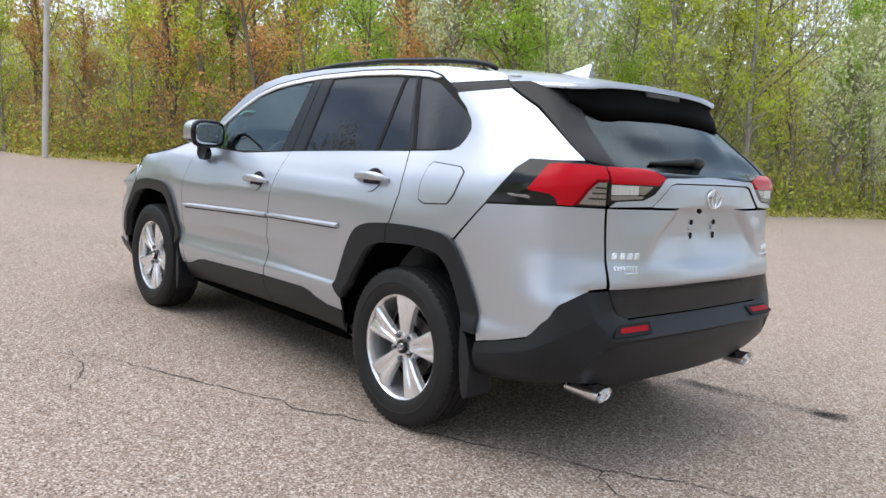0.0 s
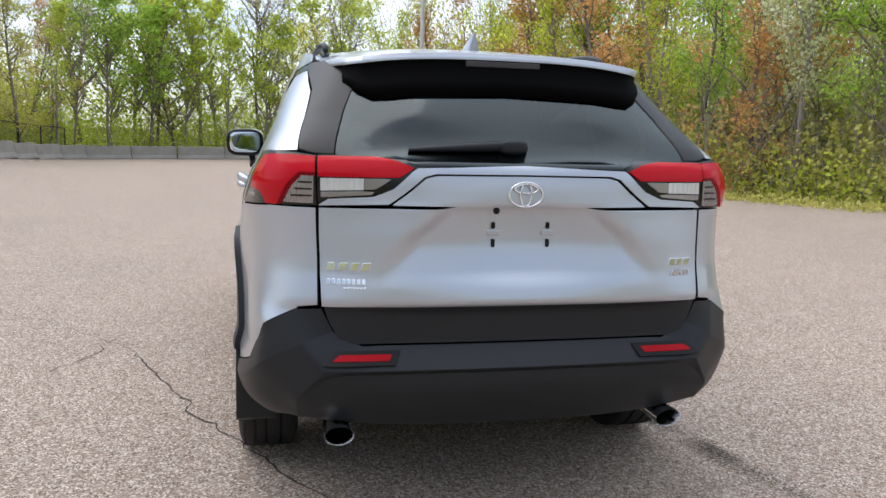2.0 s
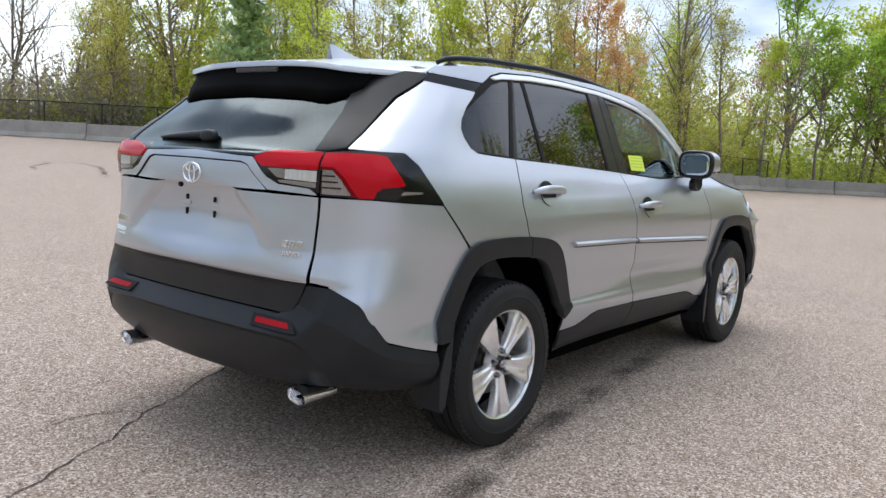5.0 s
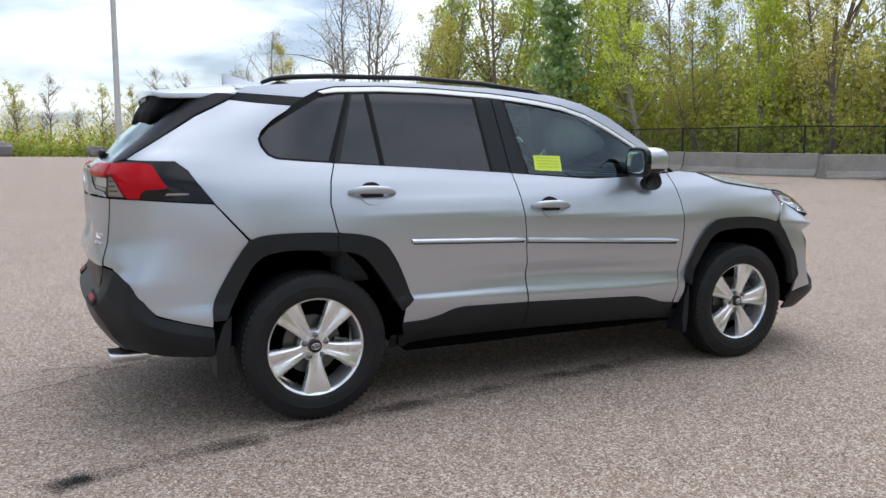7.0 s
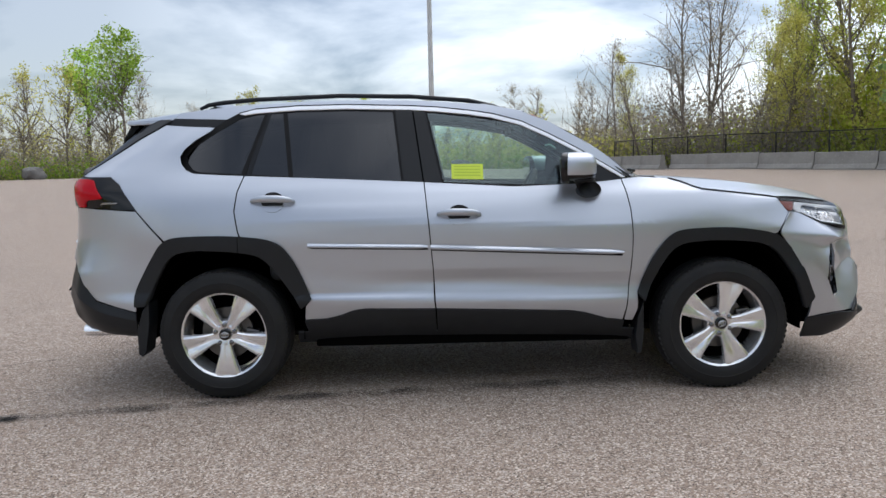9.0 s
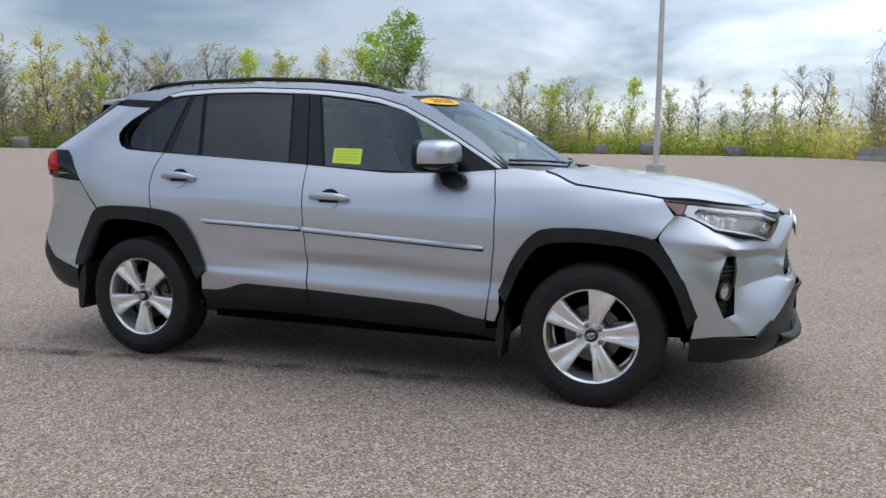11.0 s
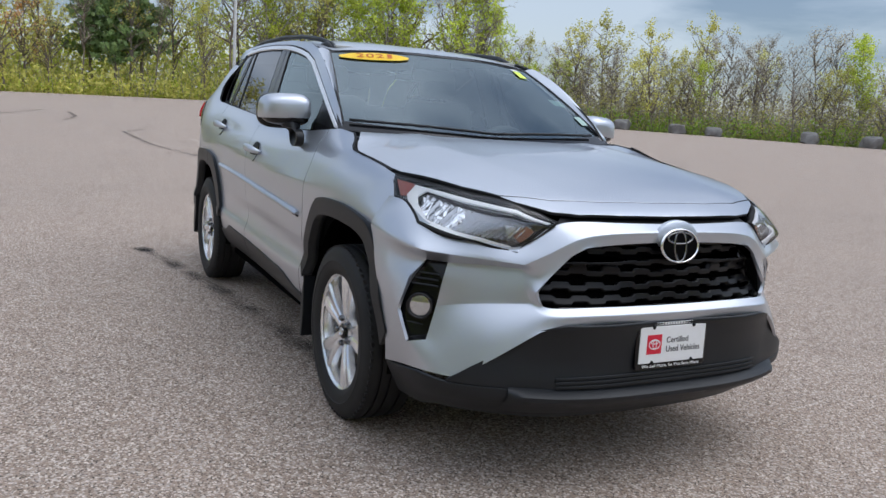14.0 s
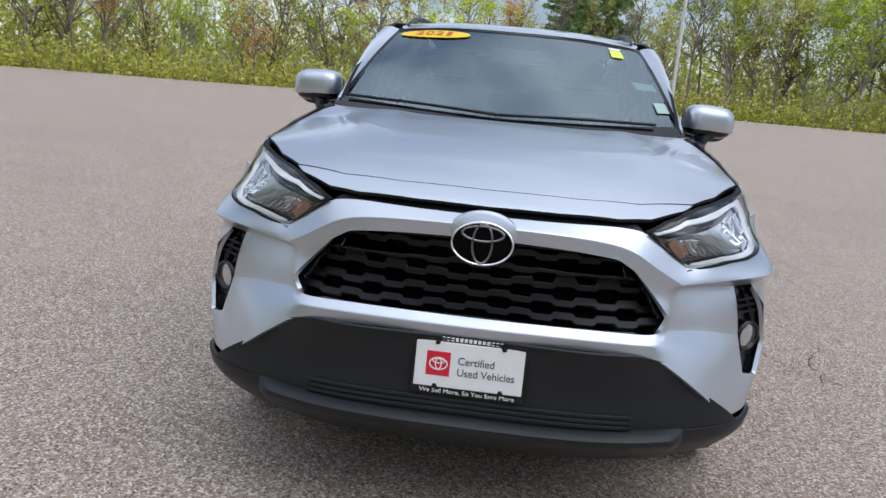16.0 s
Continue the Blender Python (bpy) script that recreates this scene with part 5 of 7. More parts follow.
# dashboard, seats, steering wheel
M_CABIN = noisy(material("cabin_plastic", (0.09, 0.09, 0.092), 0.6), [(20, 3, 0.4, 0.7, (0.045, 0.045, 0.046), 0.6)])
M_CLOTH = noisy(material("seat_cloth", (0.12, 0.12, 0.122), 0.85), [(90, 3, 0.4, 0.7, (0.08, 0.08, 0.082), 0.6)])
bm = bmesh.new()
box(bm, (0.50, -0.70, 0.60), (0.98, 0.70, 1.085), 0.06, 4)
part("dashboard", bm, M_CABIN, car, smooth=True, angle=40)
for y in (0.37, -0.37):
    bm = bmesh.new()
    box(bm, (-0.28, y - 0.25, 0.60), (0.25, y + 0.25, 0.80), 0.05, 3)
    seat = part("seat", bm, M_CLOTH, car, "dark cloth front seat", smooth=True, angle=40)
    bm = bmesh.new()
    box(bm, (-0.09, -0.23, 0.0), (0.07, 0.23, 0.60), 0.06, 4, m=Matrix.Translation((-0.22, y, 0.74)) @ Matrix.Rotation(radians(-18), 4, "Y"))
    part("backrest", bm, M_CLOTH, seat, smooth=True, angle=40)
    bm = bmesh.new()
    box(bm, (-0.05, -0.13, 0.64), (0.05, 0.13, 0.80), 0.045, 4, m=Matrix.Translation((-0.22, y, 0.72)) @ Matrix.Rotation(radians(-16), 4, "Y"))
    part("headrest", bm, M_CLOTH, seat, smooth=True, angle=40)
bm = bmesh.new()
box(bm, (-1.15, -0.62, 0.60), (-0.72, 0.62, 0.80), 0.05, 3)
bench = part("rear_seat", bm, M_CLOTH, car, "dark cloth rear bench seat", smooth=True, angle=40)
bm = bmesh.new()
box(bm, (-0.08, -0.62, 0.0), (0.08, 0.62, 0.55), 0.06, 4, m=Matrix.Translation((-1.12, 0, 0.74)) @ Matrix.Rotation(radians(-20), 4, "Y"))
part("backrest", bm, M_CLOTH, bench, smooth=True, angle=40)
bm = bmesh.new()
ring = [(0.185 * math.cos(2 * math.pi * k / 32), 0.185 * math.sin(2 * math.pi * k / 32)) for k in range(33)]
tube(bm, [Matrix.Translation((0.40, 0.37, 1.02)) @ Matrix.Rotation(radians(-65), 4, "Y") @ Vector((a, b, 0)) for a, b in ring], 0.016, 8, caps=False)
sw = part("steering_wheel", bm, M_CABIN, car, smooth=True)
bm = bmesh.new()
box(bm, (-0.17, -0.03, -0.015), (0.17, 0.03, 0.015), 0.01, m=Matrix.Translation((0.405, 0.37, 1.02)) @ Matrix.Rotation(radians(-65), 4, "Y"))
box(bm, (-0.05, -0.17, -0.015), (0.04, 0.17, 0.015), 0.01, m=Matrix.Translation((0.405, 0.37, 1.02)) @ Matrix.Rotation(radians(-65), 4, "Y"))
part("wheel_spokes", bm, M_CABIN, sw)
bm = bmesh.new()
box(bm, (0.20, -0.10, 1.475), (0.30, 0.10, 1.535), 0.02, 3)
part("sensor_housing", bm, M_CABIN, car)
bm = bmesh.new()
box(bm, (0.26, -0.13, 1.41), (0.285, 0.13, 1.475), 0.012, 3)
part("rear_view_mirror", bm, M_CABIN, car)

# ---------- mud flaps ----------
for side in (1, -1):
    for outline, name in (([(-1.735, 0.54), (-1.772, 0.50), (-1.806, 0.393), (-1.806, 0.262), (-1.786, 0.248), (-1.765, 0.27), (-1.74, 0.42)], "mud_flap"), ([(0.915, 0.49), (0.885, 0.40), (0.872, 0.30), (0.884, 0.205), (0.905, 0.21), (0.918, 0.32)], "mud_flap")):
        bm = bmesh.new()
        slab(bm, outline, side * 0.755, side * 0.893, 0.004)
        part(name, bm, M_PLASTIC, car, "black plastic mud flap")

# ---------- handles ----------
for doors, x, z in ((rear_doors, -1.054, 1.066), (front_doors, -0.061, 0.977)):
    for side in (1, -1):
        p, n = skin.point("x", x, z)
        bm = bmesh.new()
        for k in range(9):
            u = -1 + 2 * k / 8
            px, _ = skin.point("x", x + 0.118 * u, z - 0.003 * u)
            reach = 0.040 * (1 - abs(u) ** 3.5) + 0.008
            hw = 0.0200 * (1 - 0.55 * abs(u) ** 4)
            c = px + n * reach
            ring_v = [bm.verts.new((c.x, (c.y + 0.012 * math.cos(a)) * side, c.z + hw * math.sin(a))) for a in [2 * math.pi * j / 10 for j in range(10)]]
            if k:
                for j in range(10):
                    bm.faces.new((prev[j], prev[(j + 1) % 10], ring_v[(j + 1) % 10], ring_v[j]))
            else:
                bm.faces.new(ring_v)
            prev = ring_v
        bm.faces.new(prev[::-1])
        bmesh.ops.recalc_face_normals(bm, faces=bm.faces)
        h = part("handle", bm, M_PAINT, doors[side], "body-coloured door handle", smooth=True)
    cup = [("x", x + 0.058 * math.cos(a), z + 0.050 * math.sin(a) - 0.006) for a in [2 * math.pi * j / 24 for j in range(24)]]
    skin_panel(skin, "handle_cup", cup, M_PAINT, lambda s: doors[s], off=0.005, depth=0.006, fine=0.01)
    # black oval laid on the cup, painting the shade behind the handle
    cup = [("x", x + 0.060 * math.cos(a), z + 0.002 + 0.046 * max(math.sin(a), -0.52)) for a in [2 * math.pi * j / 24 for j in range(24)]]
    skin_panel(skin, "handle_shade", cup, M_SEAL, lambda s: doors[s], off=0.008, depth=0.002, fine=0.01)


# ---------- mirrors ----------
def blob(bm, c, h, e1, e2, n=24, m=14, keep=None):
    """A rounded block: centre, half sizes and roundness."""
    f = lambda v, e: math.copysign(abs(v) ** e, v)
    rows = []
    for i in range(m + 1):
        a = -math.pi / 2 + math.pi * i / m
        row = []
        for j in range(n):
            b = 2 * math.pi * j / n
            p = [c[0] + h[0] * f(math.cos(a), e1) * f(math.cos(b), e2), c[1] + h[1] * f(math.cos(a), e1) * f(math.sin(b), e2), c[2] + h[2] * f(math.sin(a), e1)]
            row.append(bm.verts.new(keep(*p) if keep else p))
        rows.append(row)
    for i in range(m):
        for j in range(n):
            bm.faces.new((rows[i][j], rows[i][(j + 1) % n], rows[i + 1][(j + 1) % n], rows[i + 1][j]))
    bmesh.ops.remove_doubles(bm, verts=bm.verts, dist=1e-5)
    bmesh.ops.recalc_face_normals(bm, faces=bm.faces)


for side in (1, -1):
    swept = lambda x, y, z: (x - (abs(y) - 0.9) * 0.16, y, z)
    bm = bmesh.new()
    blob(bm, (0.560, side * 0.908, 1.210), (0.106, 0.112, 0.080), 0.60, 0.62, 32, 20, lambda x, y, z: swept(max(x, 0.490), y, max(z, 1.178) - (abs(y) - 0.9) * 0.05))
    cap = part("mirror", bm, M_PAINT, front_doors[side], "silver door mirror on a black stalk", smooth=True, angle=40)
    bm = bmesh.new()
    blob(bm, (0.560, side * 0.905, 1.182), (0.104, 0.104, 0.040), 0.7, 0.72, 24, 12, lambda x, y, z: swept(max(x, 0.490), y, min(z, 1.180)))
    part("mirror_base", bm, M_GLOSSBLACK, front_doors[side], smooth=True, angle=40)
    bm = bmesh.new()
    blob(bm, (0.500, side * 0.908, 1.207), (0.030, 0.111, 0.083), 0.62, 0.5, 28, 16, lambda x, y, z: swept(max(x, 0.478), y, z))
    part("mirror_rim", bm, M_GLOSSBLACK, front_doors[side], smooth=True, angle=40)
    bm = bmesh.new()
    blob(bm, (0.490, side * 0.908, 1.208), (0.016, 0.098, 0.070), 0.55, 0.45, 28, 16, lambda x, y, z: swept(max(x, 0.4755), y, z))
    part("mirror_glass", bm, M_MIRROR, front_doors[side], "mirror glass", smooth=True, angle=30)
    bm = bmesh.new()
    secs = [((0.632, 0.842, 1.088), (0.070, 0.020, 0.042)), ((0.632, 0.876, 1.092), (0.060, 0.02, 0.044)), ((0.606, 0.885, 1.135), (0.056, 0.040, 0.030)), ((0.580, 0.895, 1.178), (0.074, 0.070, 0.02))]
    rows = []
    for c, h in secs:
        rows.append([bm.verts.new((c[0] + h[0] * math.cos(a), side * (c[1] + h[1] * 0.3), c[2] + h[2] * math.sin(a))) if c[2] < 1.12 else bm.verts.new((c[0] + h[0] * math.cos(a), side * (c[1] + h[1] * math.sin(a)), c[2])) for a in [2 * math.pi * j / 14 for j in range(14)]])
    for p, q in zip(rows, rows[1:]):
        for j in range(14):
            bm.faces.new((p[j], p[(j + 1) % 14], q[(j + 1) % 14], q[j]))
    bm.faces.new(rows[0])
    bmesh.ops.recalc_face_normals(bm, faces=bm.faces)
    part("mirror_stalk", bm, M_PLASTIC, front_doors[side], smooth=True, angle=50)

# ---------- roof rails and antenna ----------
for side in (1, -1):
    bm = bmesh.new()
    path = [(-1.50, 1.585), (-1.45, 1.606), (-1.36, 1.618), (-1.18, 1.630), (-0.71, 1.640), (-0.31, 1.626), (0.01, 1.596), (0.14, 1.566), (0.20, 1.543), (0.235, 1.522)]
    tube(bm, [(px, side * (0.560 - 0.02 * (px > 0.1)), pz) for px, pz in path], [0.009, 0.012] + [0.013] * 6 + [0.012, 0.008], 10)
    rail = part("roof_rail", bm, M_PLASTIC, car, "black roof rail", smooth=True)
    for x0, x1 in ((-1.49, -1.34), (0.02, 0.20)):
        bm = bmesh.new()
        zz = [float(roof_z(np.array([q]), np.array([0.56]))[0]) for q in (x0, x1)]
        tube(bm, [(x0, side * 0.56, zz[0] - 0.01), ((x0 + x1) / 2, side * 0.558, sum(zz) / 2 + 0.008), (x1, side * 0.555, zz[1] - 0.01)], [0.012, 0.018, 0.012], 8)
        part("rail_foot", bm, M_PLASTIC, rail, smooth=True)
bm = bmesh.new()
rows = []
for px, h, hw in ((-1.36, 0.004, 0.006), (-1.40, 0.016, 0.020), (-1.46, 0.034, 0.028), (-1.52, 0.055, 0.030), (-1.56, 0.070, 0.028), (-1.575, 0.070, 0.022), (-1.565, 0.03, 0.026)):
    base = float(roof_z(np.array([px]), np.array([0.0]))[0]) - 0.006
    rows.append([bm.verts.new((px, yy, base + hh)) for yy, hh in ((-hw, 0), (-hw * 0.75, h * 0.3), (-hw * 0.30, h * 0.8), (-hw * 0.12, h + 0.004), (hw * 0.12, h + 0.004), (hw * 0.30, h * 0.8), (hw * 0.75, h * 0.3), (hw, 0))])
for p, q in zip(rows, rows[1:]):
    for j in range(7):
        bm.faces.new((p[j], p[j + 1], q[j + 1], q[j]))
bm.faces.new(rows[-1]); bm.faces.new(rows[0][::-1])
bmesh.ops.recalc_face_normals(bm, faces=bm.faces)
part("antenna_fin", bm, M_PAINT, car, "silver shark-fin antenna", smooth=True, angle=60)

# ---------- rear details ----------
uv, uf = [], []
for k in range(25):
    y = -0.535 + 1.07 * k / 24
    ay = abs(y)
    xe = float(np.interp(ay, [0, 0.30, 0.475, 0.525, 0.568], [-1.972, -1.967, -1.944, -1.892, -1.775]))
    zb = float(np.interp(ay, [0, 0.32, 0.435, 0.47, 0.51, 0.54], [1.414, 1.402, 1.388, 1.392, 1.425, 1.45]))
    zt = float(roof_z(np.array([xe]), np.array([y]))[0]) - 0.018
    p, n = skin.point("r", ay, zb)
    p = p + n * 0.012
    q, n2 = skin.point("r", ay, zb + 0.05)
    row = [(xe, y, zt), (xe + 0.004, y, zt - 0.018), (xe * 0.35 + p.x * 0.65, y, zb + (zt - zb) * 0.42), (p.x, y, zb), (p.x + 0.02, y, zb + 0.004)]
    uv += row
    if k:
        uf += [((k - 1) * 5 + j, (k - 1) * 5 + j + 1, k * 5 + j + 1, k * 5 + j) for j in range(4)]
under = mesh_object("spoiler_underside", uv, uf, M_SHADE, tailgate, "black spoiler underside")
zt = float(roof_z(np.array([-1.972]), np.array([0.0]))[0])
bm = bmesh.new()
box(bm, (-1.978, -0.130, zt - 0.046), (-1.955, 0.130, zt - 0.026), 0.004)
part("brake_light", bm, material("smoked_lens", (0.05, 0.045, 0.048), 0.3), tailgate, "high-level brake light")
bm = bmesh.new()
pts = []
for k in range(9):
    u = k / 8
    p, n = skin.point("r", 0.355 * (1 - u) + 0.0 * u, 1.226 + 0.016 * u)
    pts.append((p + n * (0.008 + 0.008 * u), 0.006 + 0.011 * min(1, u * 1.5)))
tube(bm, [p for p, _ in pts], [r for _, r in pts], 8)
wiper = part("rear_wiper", bm, M_PLASTIC, tailgate, "black rear wiper", smooth=True)
bm = bmesh.new()
p, n = skin.point("r", 0.02, 1.238)
blob(bm, p + n * 0.012, (0.020, 0.050, 0.024), 0.7, 0.7, 16, 10)
part("wiper_pivot", bm, M_PLASTIC, wiper, smooth=True)


def oval_disc(bm, ry, rz, d, steps=40):
    rows = [[bm.verts.new((q, ry * f * math.cos(2 * math.pi * k / steps), rz * f * math.sin(2 * math.pi * k / steps))) for k in range(steps)] for q, f in ((0, 1.0), (d * 0.7, 0.96), (d, 0.8))]
    for p, q in zip(rows, rows[1:]):
        for k in range(steps):
            bm.faces.new((p[k], p[(k + 1) % steps], q[(k + 1) % steps], q[k]))
    bm.faces.new(rows[-1])
    bmesh.ops.recalc_face_normals(bm, faces=bm.faces)


def badge(m, scale, parent, label, plate):
    bm = bmesh.new()
    oval_ring(bm, 0.056, 0.0385, 0.0045 if plate else 0.0065, 0.006)
    if plate:
        bmesh.ops.transform(bm, matrix=m @ Matrix.Scale(scale, 4), verts=bm.verts)
        part("badge_rim", bm, M_CHROME, parent, smooth=True)
        bm = bmesh.new()
    oval_ring(bm, 0.018, 0.036, 0.0055, 0.006)
    oval_ring(bm, 0.038, 0.0135, 0.0065, 0.006, cz=0.018, wz=0.005)
    bmesh.ops.transform(bm, matrix=m @ Matrix.Scale(scale, 4), verts=bm.verts)
    ring_part = part("badge", bm, M_DIMCHROME if plate else M_CHROME, parent, label, smooth=True)
    if plate:
        bm = bmesh.new()
        oval_disc(bm, 0.058, 0.0400, 0.0045)
        bmesh.ops.transform(bm, matrix=m @ Matrix.Scale(scale, 4), verts=bm.verts)
        part("badge_plate", bm, M_SHADE, ring_part, smooth=True, angle=30)


badge(Matrix.Translation((-2.272, 0, 1.104)) @ Matrix.Rotation(math.pi, 4, "Z"), 0.98, tailgate, "chrome oval badge", False)

# number-plate fixings
for y in (0.09, -0.09):
    for z, h in ((1.004, 0.010), (0.948, 0.013)):
        p, n = skin.point("r", abs(y), z)
        p.x += 0.021
        bm = bmesh.new()
        box(bm, (p.x - 0.006, y - 0.006, z - h), (p.x + 0.01, y + 0.006, z + h), 0.003)
        part("plate_fixing", bm, M_SEAL, tailgate)
    bm = bmesh.new()
    p, n = skin.point("r", 0.09, 0.99)
    p.x += 0.021
    box(bm, (p.x - 0.005, y - 0.022, 0.972), (p.x + 0.01, y + 0.022, 0.990), 0.004)
    part("fixing_pad", bm, M_PAINT, tailgate)
bm = bmesh.new()
bmesh.ops.create_uvsphere(bm, u_segments=12, v_segments=8, radius=0.011, matrix=Matrix.Translation((-2.262, 0.09, 1.053)))
part("reversing_camera", bm, M_SEAL, tailgate)

# raised lettering on the tailgate: model name and dealer name as bars, drive badge lettered
def bars(name, y0, y1, z0, z1, count, mat, lean=0.0):
    step = (y1 - y0) / count
    for k in range(count):
        bm = bmesh.new()
        a, b = y0 + step * k, y0 + step * (k + 0.78)
        p, n = skin.point("r", abs((a + b) / 2), (z0 + z1) / 2)
        vs = []
        box(bm, (p.x - 0.005, min(a, b), z0), (p.x + 0.006, max(a, b), z1), 0.002)
        for v in bm.verts:
            v.co.y += lean * (v.co.z - z0)
            q, _ = skin.point("r", abs((a + b) / 2), v.co.z)
            v.co.x += q.x - p.x
        part(name, bm, mat, tailgate)


bars("name_bar", 0.612, 0.475, 0.868, 0.892, 4, M_CHROME, -0.35)
bars("dealer_bar", 0.608, 0.490, 0.826, 0.843, 8, M_CHROME)
bars("dealer_bar", 0.560, 0.490, 0.812, 0.820, 7, M_CHROME)
bars("trim_bar", -0.505, -0.592, 0.874, 0.898, 3, M_CHROME, -0.35)


def lettering(name, text, size, m, mat, parent, depth=0.0015, align="CENTER", width=None):
    cu = bpy.data.curves.new(name, "FONT")
    cu.body, cu.size, cu.extrude, cu.align_x, cu.align_y = text, size, depth, align, "CENTER"
    ob = bpy.data.objects.new(name + "_source", cu)
    scene.collection.objects.link(ob)
    bpy.context.view_layer.update()
    me = bpy.data.meshes.new_from_object(ob.evaluated_get(bpy.context.evaluated_depsgraph_get()))
    bpy.data.objects.remove(ob)
    bpy.data.curves.remove(cu)
    if width:
        xs = [v.co.x for v in me.vertices]
        me.transform(Matrix.Diagonal((width / (max(xs) - min(xs)), 1, 1, 1)))
    me.transform(m)
    me.materials.clear(); me.materials.append(mat)
    o = new(name, me)
    o.parent = parent
    return o


p, n = skin.point("r", 0.552, 0.849)
lettering("drive_badge", "AWD", 0.031, Matrix.Translation((p.x + n.x * 0.003, -0.552, 0.850)) @ Matrix.Rotation(math.atan2(n.x, n.y), 4, "Z") @ Matrix.Rotation(radians(90), 4, "X"), M_CHROME, tailgate, 0.004, width=0.078)

# exhaust tips
for side in (1, -1):
    bm = bmesh.new()
    rows = []
    for x, f in ((-2.06, 0.86), (-2.14, 0.95), (-2.215, 1.0), (-2.222, 0.98), (-2.215, 0.88), (-2.10, 0.80)):
        rows.append([bm.verts.new((x - 0.01 * math.sin(a), side * 0.565 + 0.048 * f * math.cos(a), 0.336 + 0.034 * f * math.sin(a))) for a in [2 * math.pi * k / 28 for k in range(28)]])
    for p, q in zip(rows, rows[1:]):
        for k in range(28):
            bm.faces.new((p[k], p[(k + 1) % 28], q[(k + 1) % 28], q[k]))
    bmesh.ops.recalc_face_normals(bm, faces=bm.faces)
    tip = part("exhaust_tip", bm, M_CHROME, car, "oval chrome exhaust tip", smooth=True, angle=40)
    bm = bmesh.new()
    oval_disc(bm, 0.040, 0.028, 0.001)
    bmesh.ops.transform(bm, matrix=Matrix.Translation((-2.12, side * 0.565, 0.336)) @ Matrix.Rotation(math.pi, 4, "Z"), verts=bm.verts)
    part("pipe_end", bm, M_DARK, tip)

# ---------- front details ----------
LAMP = X(1.650, 1.018, 1.80, 1.004, 1.95, 0.984) + Fr(0.565, 0.968, 0.50, 0.943, 0.450, 0.918, 0.52, 0.856, 0.566, 0.820, 0.690, 0.848) + X(1.89, 0.885, 1.78, 0.938, 1.715, 0.952)
M_HOUSING = material("lamp_housing", (0.10, 0.103, 0.11), 0.12, 0.9)
M_LED = material("frosted_light_guide", (0.92, 0.93, 0.95), 0.25, 0.0, coat=0.5)
M_AMBER = material("amber_lens", (0.30, 0.15, 0.10), 0.15, coat=0.6)
M_CORNER = material("pink_marker", (0.36, 0.12, 0.10), 0.2, coat=0.6)
heads = {}
for o, side in zip(panel("head_lamp", LAMP, M_HOUSING, off=-0.030, depth=0.03, du=0.03, dv=0.02, label="clear headlamp with chrome reflectors"), (1, -1)):
    heads[side] = o
hp = lambda s: heads[s]
panel("light_guide", X(1.765, 0.996, 1.95, 0.974) + Fr(0.555, 0.955, 0.465, 0.918, 0.474, 0.913, 0.56, 0.947) + X(1.95, 0.966, 1.812, 0.983, 1.792, 0.962, 1.812, 0.940, 1.90, 0.897) + Fr(0.675, 0.858, 0.585, 0.834, 0.585, 0.829, 0.68, 0.848) + X(1.888, 0.889, 1.785, 0.930, 1.752, 0.962), M_LED, hp, off=-0.006, depth=0.01, fine=0.012, du=0.02, dv=0.02)
for k, (a, b) in enumerate(((1.815, 1.862), (1.885, 1.93), (1.952, 1.99))):
    panel("reflector_cell", X(a, 0.965 - 0.006 * k, b, 0.955 - 0.008 * k, b + 0.012, 0.905 - 0.014 * k, a + 0.03, 0.915 - 0.012 * k), M_CHROME, hp, off=-0.018, depth=0.012, fine=0.012, du=0.015, dv=0.012, shape=lambda s, z: 0.006 * np.sin(s * 260))
M_BOWL = material("lamp_reflector", (0.42, 0.43, 0.45), 0.14, 0.95)
panel("reflector_bowl", X(1.815, 0.976, 1.93, 0.958) + Fr(0.600, 0.930, 0.515, 0.897, 0.565, 0.852, 0.660, 0.862) + X(1.90, 0.905, 1.822, 0.944), M_BOWL, hp, off=-0.024, depth=0.008, fine=0.008, du=0.008, dv=0.02, label="ribbed chrome lamp reflector", shape=lambda u, z: 0.003 * np.sin(u * 230))
panel("reflector_cell", Fr(0.60, 0.905, 0.545, 0.895, 0.545, 0.865, 0.60, 0.862), M_CHROME, hp, off=-0.018, depth=0.012, fine=0.012, du=0.015, dv=0.012, shape=lambda s, z: 0.006 * np.sin(s * 260))
panel("turn_signal", Fr(0.555, 0.848, 0.515, 0.885, 0.535, 0.900, 0.575, 0.868), M_AMBER, hp, off=-0.016, depth=0.01, fine=0.012)
panel("marker", X(1.668, 1.008, 1.755, 1.000, 1.745, 0.962, 1.722, 0.958), M_CORNER, hp, off=-0.010, depth=0.01, fine=0.015)
for o in panel("lens", LAMP, M_LENS, hp, off=0.005, depth=0.003, du=0.03, dv=0.02):
    o.visible_shadow = False
panel("lamp_seal", X(1.640, 1.026, 1.80, 1.013, 1.95, 0.992) + Fr(0.555, 0.976, 0.49, 0.950, 0.435, 0.922, 0.450, 0.918, 0.50, 0.943, 0.565, 0.968) + X(1.95, 0.984, 1.80, 1.004, 1.65, 1.018), M_SEAL, hp, off=-0.004, depth=0.02, fine=0.015)
